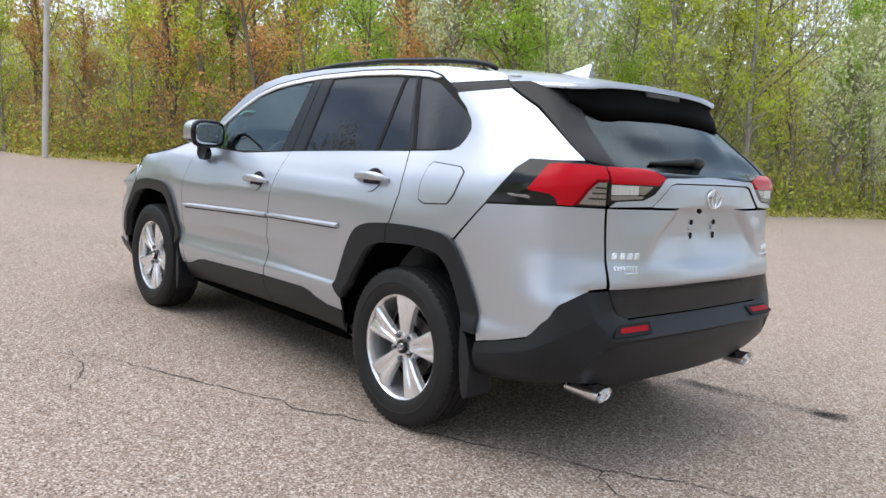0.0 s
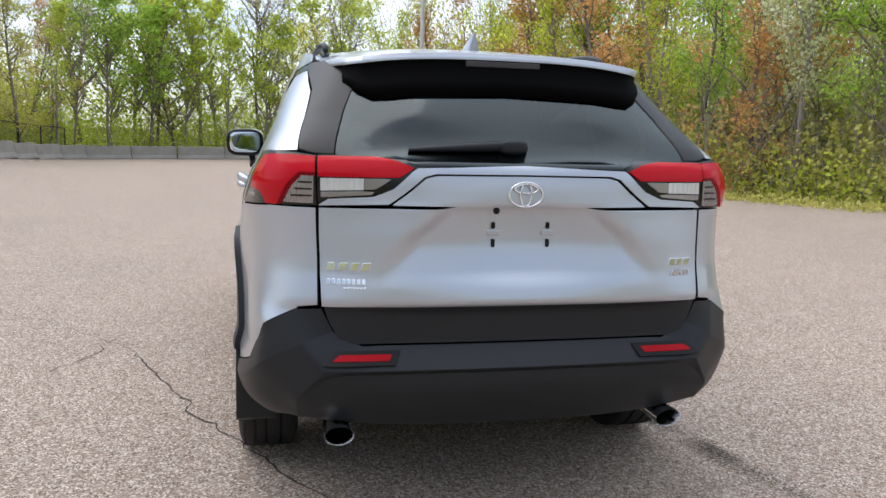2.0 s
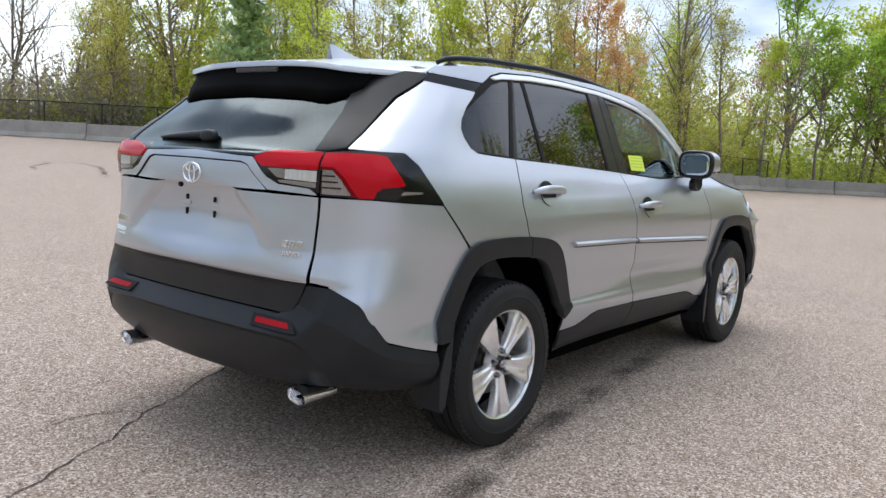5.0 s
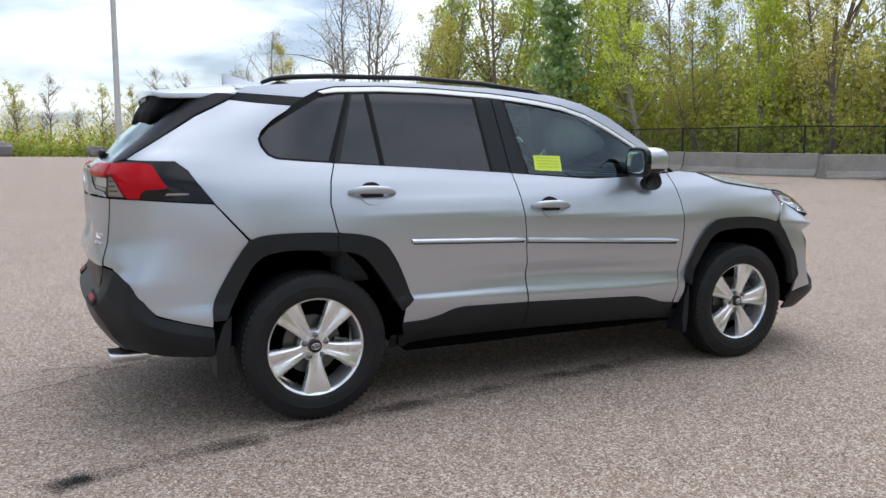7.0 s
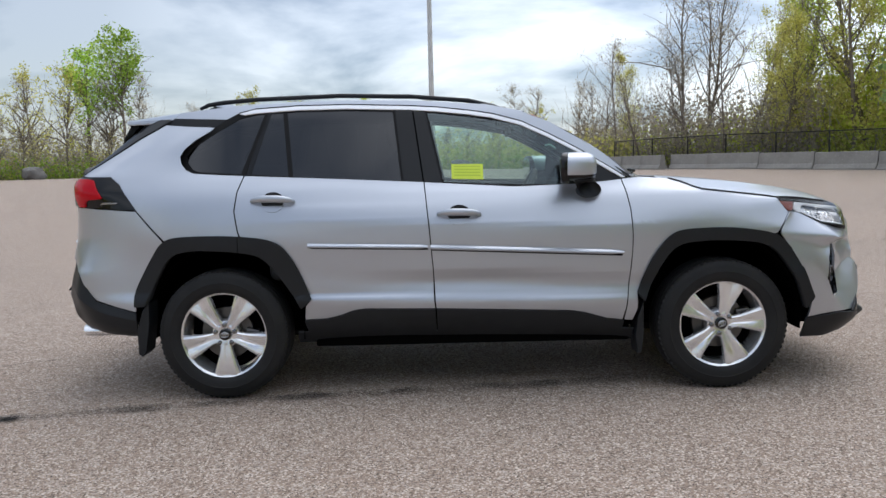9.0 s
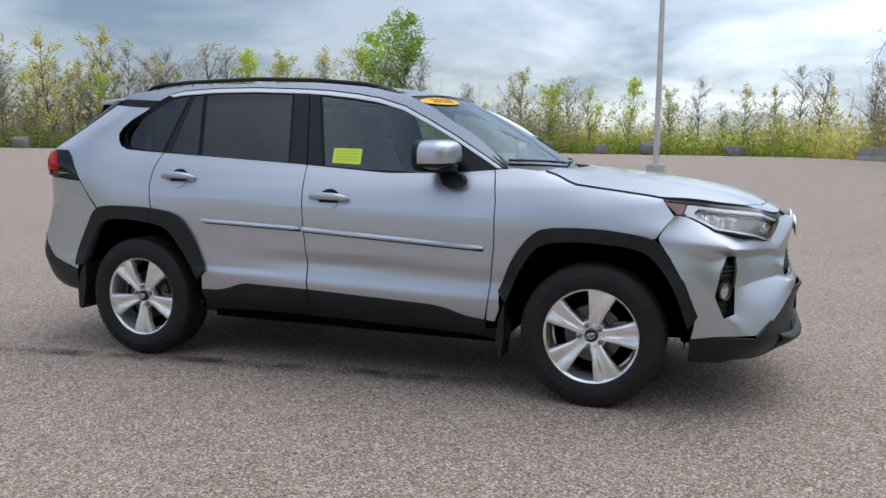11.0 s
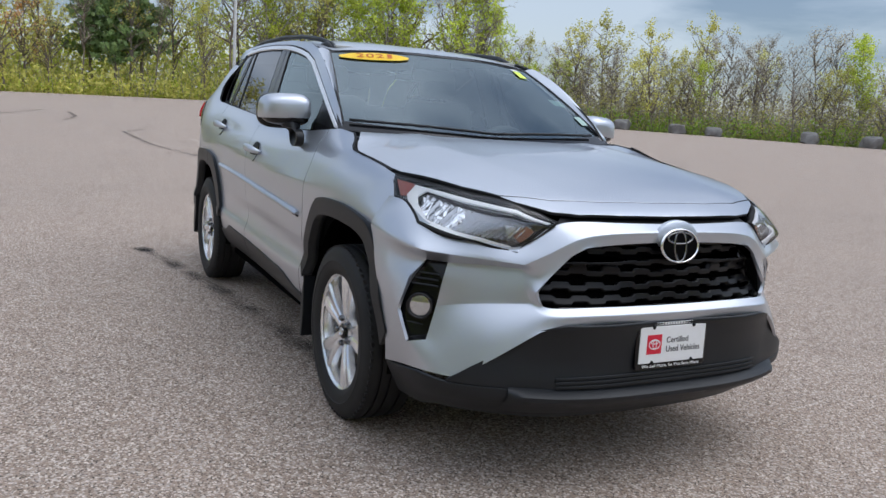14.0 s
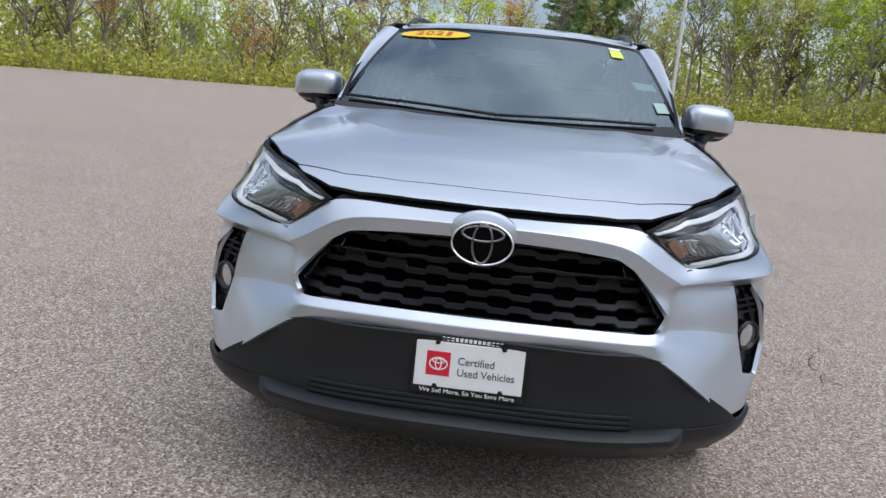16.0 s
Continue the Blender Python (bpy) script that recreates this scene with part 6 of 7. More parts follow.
panel("lamp_edge", X(1.715, 0.952, 1.78, 0.938, 1.89, 0.885) + Fr(0.690, 0.848, 0.566, 0.820, 0.450, 0.918, 0.449, 0.914, 0.567, 0.815, 0.693, 0.8435) + X(1.886, 0.881, 1.777, 0.934, 1.713, 0.947), M_SEAL, hp, off=0.003, depth=0.02, fine=0.015)
# slot under the hood lip
panel("nose_slot", Fr(0, 0.965, 0.40, 0.962, 0.445, 0.925, 0.40, 0.905, 0, 0.905), M_GRILLE, full="f", off=-0.022, depth=0.02)
# grille
grille = panel("grille", grille_f, M_DARK, full="f", off=-0.055, depth=0.01, label="gloss black grille with stepped bars")[0]
panel("grille_rim", [("f", a, b) for a, b in GRILLE] + Fr(0, 0.654, 0.30, 0.660, 0.434, 0.660, 0.497, 0.650, 0.516, 0.694, 0.408, 0.810, 0.366, 0.838, 0.335, 0.848, 0, 0.862), M_GLOSSBLACK, grille, off=-0.016, depth=0.035, fine=0.015)


def bar_outline(z, h, y1, phase):
    up, down = [], []
    n = 120
    for k in range(n + 1):
        y = y1 * k / n
        w = abs(((y + phase) / 0.120) % 1 - 0.5) * 2
        step = 0.0085 * (min(1, max(0, (w - 0.43) / 0.14)) - 0.5)
        up.append(("f", max(y, 0.0), z + h + step)); down.append(("f", max(y, 0.0), z - h + step * 0.9))
    return down + up[::-1]


for k, (z, y1) in enumerate(((0.835, 0.375), (0.796, 0.418), (0.757, 0.452), (0.718, 0.488), (0.680, 0.512))):
    panel("grille_bar", bar_outline(z, 0.0065, y1, 0.060 * (k % 2)), M_GRILLE, grille, off=-0.018, depth=0.030, fine=0.02, du=0.2, dv=0.2)
# front badge on its raised seat
bm = bmesh.new()
oval_disc(bm, 0.092, 0.056, 0.016)
bmesh.ops.transform(bm, matrix=Matrix.Translation((2.244, 0, 0.886)) @ Matrix.Rotation(radians(-8), 4, "Y"), verts=bm.verts)
seat_part = part("badge_seat", bm, M_PAINT, car, smooth=True, angle=40)
badge(Matrix.Translation((2.266, 0, 0.856)) @ Matrix.Rotation(radians(-8), 4, "Y"), 1.46, seat_part, "black and chrome oval badge", True)
# lower grille
lower = panel("lower_grille", Fr(0, 0.372, 0.470, 0.382, 0.49, 0.388, 0.435, 0.428, 0.40, 0.434, 0, 0.430), M_DARK, full="f", off=0.004, depth=0.008, label="black lower grille")[0]
for z in (0.386, 0.400, 0.414):
    panel("lower_bar", Fr(0, z - 0.003, 0.450, z - 0.001, 0.450, z + 0.004, 0, z + 0.003), M_PLASTIC, lower, full="f", off=0.014, depth=0.010)
bm = bmesh.new()
rows = []
for k in range(49):
    y = -0.60 + 1.20 * k / 48
    f = min(1.0, (0.60 - abs(y)) / 0.05) ** 0.5 if abs(y) < 0.6 else 0.0
    row = []
    for out, z in ((0.004, 0.374), (0.016 + 0.012 * f, 0.366), (0.017 + 0.026 * f, 0.354), (0.017 + 0.028 * f, 0.340), (0.014 + 0.022 * f, 0.318), (0.012, 0.268)):
        p, n = skin.point("f", abs(y), z + 0.012 * (abs(y) / 0.6) ** 2)
        q = p + Vector((n.x, n.y, 0)).normalized() * out
        row.append(bm.verts.new((q.x, math.copysign(q.y, y), q.z)))
    rows.append(row)
for p, q in zip(rows, rows[1:]):
    for j in range(5):
        bm.faces.new((p[j], p[j + 1], q[j + 1], q[j]))
bmesh.ops.recalc_face_normals(bm, faces=bm.faces)
part("lip_shelf", bm, M_PLASTIC, car, "black plastic lip shelf", smooth=True, angle=45)
# fog lamps
fogs = {}
FOG = [(1.984, 0.740, 0.760), (1.944, 0.800, 0.764), (1.926, 0.852, 0.704), (1.902, 0.878, 0.588), (1.946, 0.858, 0.486), (1.990, 0.806, 0.500), (1.986, 0.774, 0.615), (1.992, 0.760, 0.702)]
fog_c, fog_n = Vector((1.945, 0.815, 0.605)), Vector((0.80, 0.60, 0.0))
for side in (1, -1):
    bm = bmesh.new()
    front = [bm.verts.new((x, y * side, z)) for x, y, z in FOG]
    back = [bm.verts.new(((x - 0.022), (y - 0.018) * side, 0.605 + (z - 0.605) * 0.9)) for x, y, z in FOG]
    for k in range(8):
        bm.faces.new((front[k], front[(k + 1) % 8], back[(k + 1) % 8], back[k]))
    bm.faces.new(back)
    bmesh.ops.recalc_face_normals(bm, faces=bm.faces)
    fogs[side] = part("fog_housing", bm, M_GLOSSBLACK, car, "black fog-lamp surround")
    for z in (0.72, 0.70, 0.68, 0.545, 0.525, 0.505):
        bm = bmesh.new()
        tube(bm, [(1.905, 0.842 * side, z), (1.970 if z > 0.6 else 1.948, (0.764 if z > 0.6 else 0.800) * side, z - 0.004)], 0.0035, 5)
        part("fog_slat", bm, M_PLASTIC, fogs[side])
for side in (1, -1):
    q = Vector((fog_n.x, fog_n.y * side, fog_n.z)).to_track_quat("X", "Z").to_matrix().to_4x4()
    m = Matrix.Translation((fog_c.x - 0.008, (fog_c.y - 0.006) * side, fog_c.z)) @ q
    bm = bmesh.new()
    oval_disc(bm, 0.040, 0.040, 0.010, 28)
    bmesh.ops.transform(bm, matrix=m, verts=bm.verts)
    part("fog_lamp", bm, material("fog_glass", (0.58, 0.60, 0.62), 0.10, 0.85, coat=1.0) if side > 0 else bpy.data.materials["fog_glass"], fogs[side], "round chrome fog lamp", smooth=True, angle=30)
    bm = bmesh.new()
    oval_ring(bm, 0.042, 0.042, 0.010, 0.016, 28)
    bmesh.ops.transform(bm, matrix=m, verts=bm.verts)
    part("fog_ring", bm, M_GLOSSBLACK, fogs[side], smooth=True)

# dealer plate
PLATE = Matrix.Translation((2.286, 0, 0.515)) @ Matrix.Rotation(radians(-2), 4, "Y")
bm = bmesh.new()
box(bm, (-0.012, -0.158, -0.084), (0.004, 0.158, 0.084), 0.006)
bmesh.ops.transform(bm, matrix=PLATE, verts=bm.verts)
plate = part("plate_frame", bm, M_GLOSSBLACK, car, "black dealer plate frame with white lettering")
bm = bmesh.new()
box(bm, (0.0, -0.148, -0.062), (0.0065, 0.148, 0.066), 0.002)
bmesh.ops.transform(bm, matrix=PLATE, verts=bm.verts)
part("plate", bm, M_WHITE, plate, "white plate with a red square")
bm = bmesh.new()
box(bm, (0.005, -0.117, -0.030), (0.0075, -0.052, 0.038), 0.001)
bmesh.ops.transform(bm, matrix=PLATE, verts=bm.verts)
part("red_square", bm, material("red_print", (0.62, 0.015, 0.04), 0.4), plate)
bm = bmesh.new()
oval_ring(bm, 0.024, 0.0165, 0.0035, 0.001)
oval_ring(bm, 0.008, 0.0155, 0.003, 0.001)
oval_ring(bm, 0.016, 0.006, 0.003, 0.001, cz=0.0075)
bmesh.ops.transform(bm, matrix=PLATE @ Matrix.Translation((0.0075, -0.084, 0.004)), verts=bm.verts)
part("square_mark", bm, M_WHITE, plate)
FACE = Matrix.Rotation(radians(90), 4, "Z") @ Matrix.Rotation(radians(90), 4, "X")
M_INK = material("grey_print", (0.06, 0.06, 0.065), 0.5)
lettering("plate_text", "Certified", 0.030, PLATE @ Matrix.Translation((0.0072, -0.032, 0.016)) @ FACE, M_INK, plate, 0.0006, "LEFT", width=0.098)
lettering("plate_text", "Used Vehicles", 0.030, PLATE @ Matrix.Translation((0.0072, -0.032, -0.016)) @ FACE, M_INK, plate, 0.0006, "LEFT", width=0.155)
lettering("slogan", "We Sell More, So You Save More", 0.0165, PLATE @ Matrix.Translation((0.0048, 0.0, -0.0735)) @ FACE, M_WHITE, plate, 0.0006, width=0.26)
for k in range(14):
    bm = bmesh.new()
    y = -0.080 + 0.0122 * k
    box(bm, (0.003, y, 0.0695), (0.0055, y + 0.0085, 0.0795), 0.001)
    bmesh.ops.transform(bm, matrix=PLATE, verts=bm.verts)
    part("site_bar", bm, M_WHITE, plate)
for y, z in ((-0.09, 0.064), (0.09, 0.064), (-0.09, -0.060), (0.09, -0.060)):
    bm = bmesh.new()
    bmesh.ops.create_uvsphere(bm, u_segments=10, v_segments=6, radius=0.008, matrix=PLATE @ Matrix.Translation((0.004, y, z)))
    part("plate_screw", bm, M_SEAL, plate)

# cowl and windscreen wipers
COWL = [(1.10, 0), (1.08, 0.40), (1.02, 0.695), (0.90, 0.705), (0.99, 0.40), (1.03, 0)]
height_panel("cowl", lambda x, y: 1.112 + 0.010 * (np.abs(y) / 0.7) ** 2 + 0 * x, COWL + [(x, -y) for x, y in COWL[::-1] if y > 0], M_PLASTIC, car, depth=0.01)
for y0, y1, v1 in ((-0.62, -0.02, 0.055), (-0.04, 0.55, 0.055)):
    bm = bmesh.new()
    pts = []
    for k in range(9):
        u = y0 + (y1 - y0) * k / 8
        v = 0.055 + 0.02 * math.sin(math.pi * k / 8)
        c = Vector(screen_at(np.array([u]), np.array([v]))[0]); nn = Vector(screen_n(np.array([u]), np.array([v]))[0])
        pts.append(c + nn * 0.016)
    tube(bm, pts, 0.0065, 8)
    part("front_wiper", bm, M_PLASTIC, car, "black windscreen wiper", smooth=True)

# stickers on the glass
def on_screen(name, outline, mat, off, label=""):
    return surface_panel(name, screen_at, screen_n, outline, mat, windscreen, sides=(1,), off=off, depth=0.0008, du=0.05, dv=0.05, label=label, fine=0.01)[0]


M_YELLOW = material("yellow_sticker", (0.86, 0.58, 0.02), 0.45)
M_LIME = material("lime_sticker", (0.76, 0.92, 0.10), 0.5)
yr = on_screen("year_sticker", [(-0.425 + 0.186 * math.cos(2 * math.pi * k / 36), 0.902 + 0.056 * math.sin(2 * math.pi * k / 36)) for k in range(36)], M_YELLOW, 0.004, "yellow oval year sticker")
c, nn = Vector(screen_at(np.array([-0.425]), np.array([0.902]))[0]), Vector(screen_n(np.array([-0.425]), np.array([0.902]))[0])
ax = Vector(screen_at(np.array([-0.40]), np.array([0.902]))[0]) - Vector(screen_at(np.array([-0.45]), np.array([0.902]))[0])
ax.normalize()
m = Matrix((ax, nn.cross(ax), nn)).transposed().to_4x4()
m.translation = c + nn * 0.0065
M_ORANGE = material("orange_print", (0.55, 0.13, 0.01), 0.5)
for k, ch in enumerate("2021"):
    lettering("digit", ch, 0.066, Matrix.Translation(ax * (k - 1.5) * 0.050) @ m, M_ORANGE, yr, 0.0006, width=0.040 if ch != "1" else 0.024)
on_screen("inspection_sticker", [(0.47, 0.80), (0.53, 0.80), (0.53, 0.90), (0.47, 0.90)], M_LIME, 0.003, "small lime sticker")
on_screen("registration_sticker", [(0.47, 0.91), (0.53, 0.91), (0.53, 0.935), (0.47, 0.935)], M_WHITE, 0.003)
M_FADED = material("faded_sticker", (0.30, 0.42, 0.38), 0.5)
on_screen("paper_sticker", [(0.54, 0.45), (0.63, 0.44), (0.625, 0.52), (0.53, 0.53)], M_FADED, -0.008)
on_screen("check_sticker", [(0.585, 0.19), (0.635, 0.19), (0.632, 0.29), (0.582, 0.29)], material("pale_green_sticker", (0.36, 0.50, 0.45), 0.5), 0.003)
slip = side_panel("window_slip", [(-0.095, 1.164), (0.075, 1.158), (0.075, 1.240), (-0.095, 1.243)], M_LIME, car, sides=(-1,), off=0.0012, depth=0.001, label="lime paper slip in the window")[0]
for k in range(4):
    side_panel("slip_line", [(-0.08, 1.180 + 0.016 * k), (0.06, 1.176 + 0.016 * k), (0.06, 1.181 + 0.016 * k), (-0.08, 1.185 + 0.016 * k)], material("green_print", (0.55, 0.72, 0.06), 0.5) if k == 0 else bpy.data.materials["green_print"], slip, sides=(-1,), off=0.0026, depth=0.0005)


# ---------- trees ----------
def leaf_material(name, color, dark, bright):
    m = bpy.data.materials.new(name)
    m.use_nodes = True
    nt = m.node_tree
    b = nt.nodes["Principled BSDF"]
    geo = nt.nodes.new("ShaderNodeNewGeometry")
    ramp = nt.nodes.new("ShaderNodeValToRGB")
    ramp.color_ramp.elements[0].color = (*dark, 1)
    ramp.color_ramp.elements[1].color = (*bright, 1)
    e = ramp.color_ramp.elements.new(0.5)
    e.color = (*color, 1)
    nt.links.new(geo.outputs["Random Per Island"], ramp.inputs[0])
    info = nt.nodes.new("ShaderNodeObjectInfo")
    hsv = nt.nodes.new("ShaderNodeHueSaturation")
    mr = nt.nodes.new("ShaderNodeMapRange")
    mr.inputs["To Min"].default_value, mr.inputs["To Max"].default_value = 1.0, 1.6
    nt.links.new(info.outputs["Random"], mr.inputs["Value"])
    nt.links.new(mr.outputs[0], hsv.inputs["Value"])
    nt.links.new(ramp.outputs[0], hsv.inputs["Color"])
    nt.links.new(hsv.outputs[0], b.inputs["Base Color"])
    b.inputs["Roughness"].default_value = 0.6
    b.inputs["Specular IOR Level"].default_value = 0.2
    tr = nt.nodes.new("ShaderNodeBsdfTranslucent")
    nt.links.new(hsv.outputs[0], tr.inputs[0])
    mix = nt.nodes.new("ShaderNodeMixShader")
    mix.inputs[0].default_value = 0.55
    out = nt.nodes["Material Output"]
    nt.links.new(b.outputs[0], mix.inputs[1]); nt.links.new(tr.outputs[0], mix.inputs[2])
    nt.links.new(mix.outputs[0], out.inputs[0])
    return m


M_BARK = noisy(material("bark", (0.25, 0.21, 0.17), 0.9, spec=0.15), [(3, 4, 0.4, 0.7, (0.16, 0.13, 0.11), 0.8), (25, 4, 0.5, 0.75, (0.30, 0.265, 0.23), 0.6)], (40, 4, 0.6, 0.02))
M_BARK_PALE = noisy(material("pale_bark", (0.40, 0.37, 0.33), 0.9, spec=0.15), [(4, 4, 0.4, 0.7, (0.20, 0.17, 0.145), 0.8)], (40, 4, 0.5, 0.02))
LEAF = {
    "lime": leaf_material("lime_leaves", (0.46, 0.53, 0.075), (0.30, 0.36, 0.045), (0.62, 0.66, 0.14)),
    "green": leaf_material("green_leaves", (0.34, 0.49, 0.075), (0.22, 0.34, 0.045), (0.47, 0.60, 0.13)),
    "olive": leaf_material("olive_leaves", (0.50, 0.48, 0.135), (0.34, 0.32, 0.09), (0.64, 0.60, 0.22)),
    "rust": leaf_material("rust_buds", (0.56, 0.32, 0.13), (0.38, 0.20, 0.085), (0.66, 0.44, 0.20)),
    # blossom colour, used as painted haze in deep_wood too
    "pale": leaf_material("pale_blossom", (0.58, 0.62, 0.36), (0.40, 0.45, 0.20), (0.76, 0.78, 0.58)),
    "twig": leaf_material("grey_buds", (0.43, 0.38, 0.28), (0.29, 0.25, 0.19), (0.56, 0.51, 0.38)),
    "pine": leaf_material("pine_needles", (0.24, 0.33, 0.14), (0.15, 0.22, 0.09), (0.35, 0.45, 0.20)),
}


def add_tube(V, F, pts, radii, sides):
    base = len(V)
    for i, p in enumerate(pts):
        d = pts[min(i + 1, len(pts) - 1)] - pts[max(i - 1, 0)]
        d /= np.linalg.norm(d) + 1e-9
        a = np.cross(d, (0.3, 0.9, 0.2)); a /= np.linalg.norm(a) + 1e-9
        b = np.cross(d, a)
        for k in range(sides):
            t = 2 * math.pi * k / sides
            V.append(p + (a * math.cos(t) + b * math.sin(t)) * radii[i])
    for i in range(len(pts) - 1):
        for k in range(sides):
            q, r = base + i * sides + k, base + i * sides + (k + 1) % sides
            F.append((q, r, r + sides, q + sides))


def limb(rng, p, d, length, segs, wander, lift):
    pts = [np.array(p, float)]
    d = np.array(d, float)
    for _ in range(segs):
        d = d + rng.normal(0, wander, 3) + (0, 0, lift)
        d /= np.linalg.norm(d)
        pts.append(pts[-1] + d * length / segs)
    return pts


def leaf_quads(rng, centers, spread, size, droop=0.0):
    n = len(centers)
    c = centers + rng.normal(0, spread, (n, 3))
    a = rng.normal(0, 1, (n, 3)); a /= np.linalg.norm(a, axis=1, keepdims=True)
    b = np.cross(a, rng.normal(0, 1, (n, 3))); b /= np.linalg.norm(b, axis=1, keepdims=True)
    s = size * rng.uniform(0.55, 1.25, (n, 1))
    a, b = a * s * 0.62, b * s * 0.42
    V = np.stack([c - a, c - b + a * 0.15, c + a, c + b + a * 0.15], 1).reshape(-1, 3)
    F = np.arange(4 * n).reshape(-1, 4)
    return V, F


def tree(kind, seed, height, leaves, size, low, spread_f, bark, stems=1, thick=1.0):
    """One broad-leaved tree at the origin: tapered trunk, limbs and twigs, and a crown of single leaves."""
    rng = np.random.default_rng(seed)
    V, F, tips = [], [], []
    for st in range(stems):
        lean = rng.normal(0, 0.05 + 0.12 * (stems > 1), 2)
        h = height * rng.uniform(0.8, 1.0) if stems > 1 else height
        tr = limb(rng, (rng.normal(0, 0.12 * (stems > 1)), rng.normal(0, 0.12 * (stems > 1)), -0.15), (lean[0], lean[1], 1), h, 9, 0.055, 0.03)
        r0 = h * 0.0105 * rng.uniform(0.8, 1.25) / (1 + 0.35 * (stems - 1))
        add_tube(V, F, tr, [r0 * (1.35 if i == 0 else (1 - i / 9.6)) for i in range(10)], 6)
        T = np.array(tr)
        for k in range(int(26 / (0.6 + 0.4 * stems))):
            u = low + (0.98 - low) * rng.random() ** 0.85
            i = min(int(u * 9), 8)
            p = T[i] + (T[i + 1] - T[i]) * (u * 9 - i)
            az = rng.uniform(0, 2 * math.pi)
            L = h * spread_f * (0.45 + 0.65 * math.sin(math.pi * u)) * (1.12 - u) ** 0.45 * rng.uniform(0.5, 1.15)
            lm = limb(rng, p, (math.cos(az), math.sin(az), rng.uniform(0.6, 1.7)), L, 4, 0.16, 0.07)
            rl = (r0 * (1 - u) * 0.5 + 0.008) * thick
            add_tube(V, F, lm, [rl * (1 - q / 4.6) for q in range(5)], 4)
            for _ in range(4):
                j = rng.integers(1, 5)
                tw = limb(rng, lm[j], rng.normal(0, 1, 3) + (0, 0, 0.5), L * rng.uniform(0.25, 0.5), 2, 0.2, 0.05)
                add_tube(V, F, tw, [rl * 0.35 + 0.003 * thick, rl * 0.2 + 0.003 * thick, 0.003 * thick], 3)
                tips += [tw[1], tw[2]]
            tips += lm[2:]
    root = new("tree")
    mesh_object("trunk", V, F, bark, root)
    if leaves:
        tips = np.array(tips)
        w = rng.random(len(tips)) ** 3
        idx = rng.choice(len(tips), leaves, p=w / w.sum())
        LV, LF = leaf_quads(rng, tips[idx], height * 0.012 + 0.07, size)
        mesh_object("crown", LV, LF, LEAF[kind], root, smooth=False)
    return root


def pine(seed, height, size, count):
    rng = np.random.default_rng(seed)
    V, F, cen = [], [], []
    tr = limb(rng, (0, 0, -0.15), (0, 0, 1), height, 8, 0.02, 0.05)
    r0 = height * 0.012
    add_tube(V, F, tr, [r0 * (1 - i / 8.4) for i in range(9)], 7)
    for k in range(70):
        u = 0.22 + 0.77 * k / 70
        az = k * 2.4 + rng.normal(0, 0.3)
        L = height * 0.24 * (1.04 - u) ** 0.7 * rng.uniform(0.55, 1.1)
        p = np.array([0, 0, height * u])
        lm = limb(rng, p, (math.cos(az), math.sin(az), rng.uniform(-0.05, 0.35)), L, 4, 0.08, 0.03)
        add_tube(V, F, lm, [0.03 * (1 - q / 4.5) * (1.2 - u) + 0.006 for q in range(5)], 4)
        for j in range(1, 5):
            cen += [lm[j] * f + lm[j - 1] * (1 - f) for f in (0.25, 0.5, 0.75, 1.0)]
    root = new("tree")
    mesh_object("trunk", V, F, M_BARK, root)
    cen = np.array(cen)
    LV, LF = leaf_quads(rng, cen[rng.integers(0, len(cen), count)], (0.22, 0.22, 0.08), size)
    mesh_object("crown", LV, LF, LEAF["pine"], root, smooth=False)
    return root


# near trees with small leaves, far trees with fewer and broader sprays
KINDS = {
    "lime": ("lime", "tall thin tree with fresh yellow-green spring leaves"),
    "green": ("green", "tree in bright green young leaf"),
    "olive": ("olive", "thin tree with sparse olive spring leaves"),
    "rust": ("rust", "thin tree with rust-coloured spring buds"),
    "pale": ("pale", "tree with pale whitish spring blossom"),
    "bare": ("twig", "nearly bare grey tree with first buds"),
    "pine": ("pine", "tall dark green pine"),
}
BASE = {}
for name, (leafkind, text) in KINDS.items():
    for where in ("near", "far"):
        made = []
        for v in range(3 if where == "near" else 2):
            sd = 100 * list(KINDS).index(name) + 10 * (where == "far") + v
            near = where == "near"
            if name == "pine":
                t = pine(sd, 12, 0.30 if near else 0.42, 3600 if near else 2600)
            elif name == "bare":
                t = tree(leafkind, sd, 10, 1500, 0.06 if near else 0.085, 0.28, 0.40, M_BARK, 1, 1.0 if near else 2.2)
            else:
                n = {"lime": 6800, "green": 7600, "olive": 6000, "rust": 5600, "pale": 5000}[name]
                t = tree(leafkind, sd, 10, n if near else int(n * (0.28 if name == "olive" else 0.4)), 0.092 if near else 0.165, 0.10 if near else 0.16, 0.27 if near else 0.42, M_BARK_PALE if name in ("pale", "lime") else M_BARK, 1 + (v == 1 and near), 1.0 if near else 1.8)
            tagged(t, text, "tree", "trees round the lot")
            made.append(t)
        BASE[name, where] = made

used = {}
rng = random.Random(7)


def plant(name, where, x, y, h, dz=0.0):
    base = rng.choice(BASE[name, where])
    full = 12 if name == "pine" else 10
    z = float(edge_at(math.degrees(math.atan2(y, x)))[1]) - 0.05 + dz
    m = Matrix.Translation((x, y, z)) @ Matrix.Rotation(rng.uniform(0, 6.28), 4, "Z")
    if base not in used:
        used[base] = True
        t = base
    else:
        t = copy_thing(base, m)
    s = h / full
    t.matrix_basis = m @ Matrix.Diagonal((s * rng.uniform(0.85, 1.15), s * rng.uniform(0.85, 1.15), s, 1))


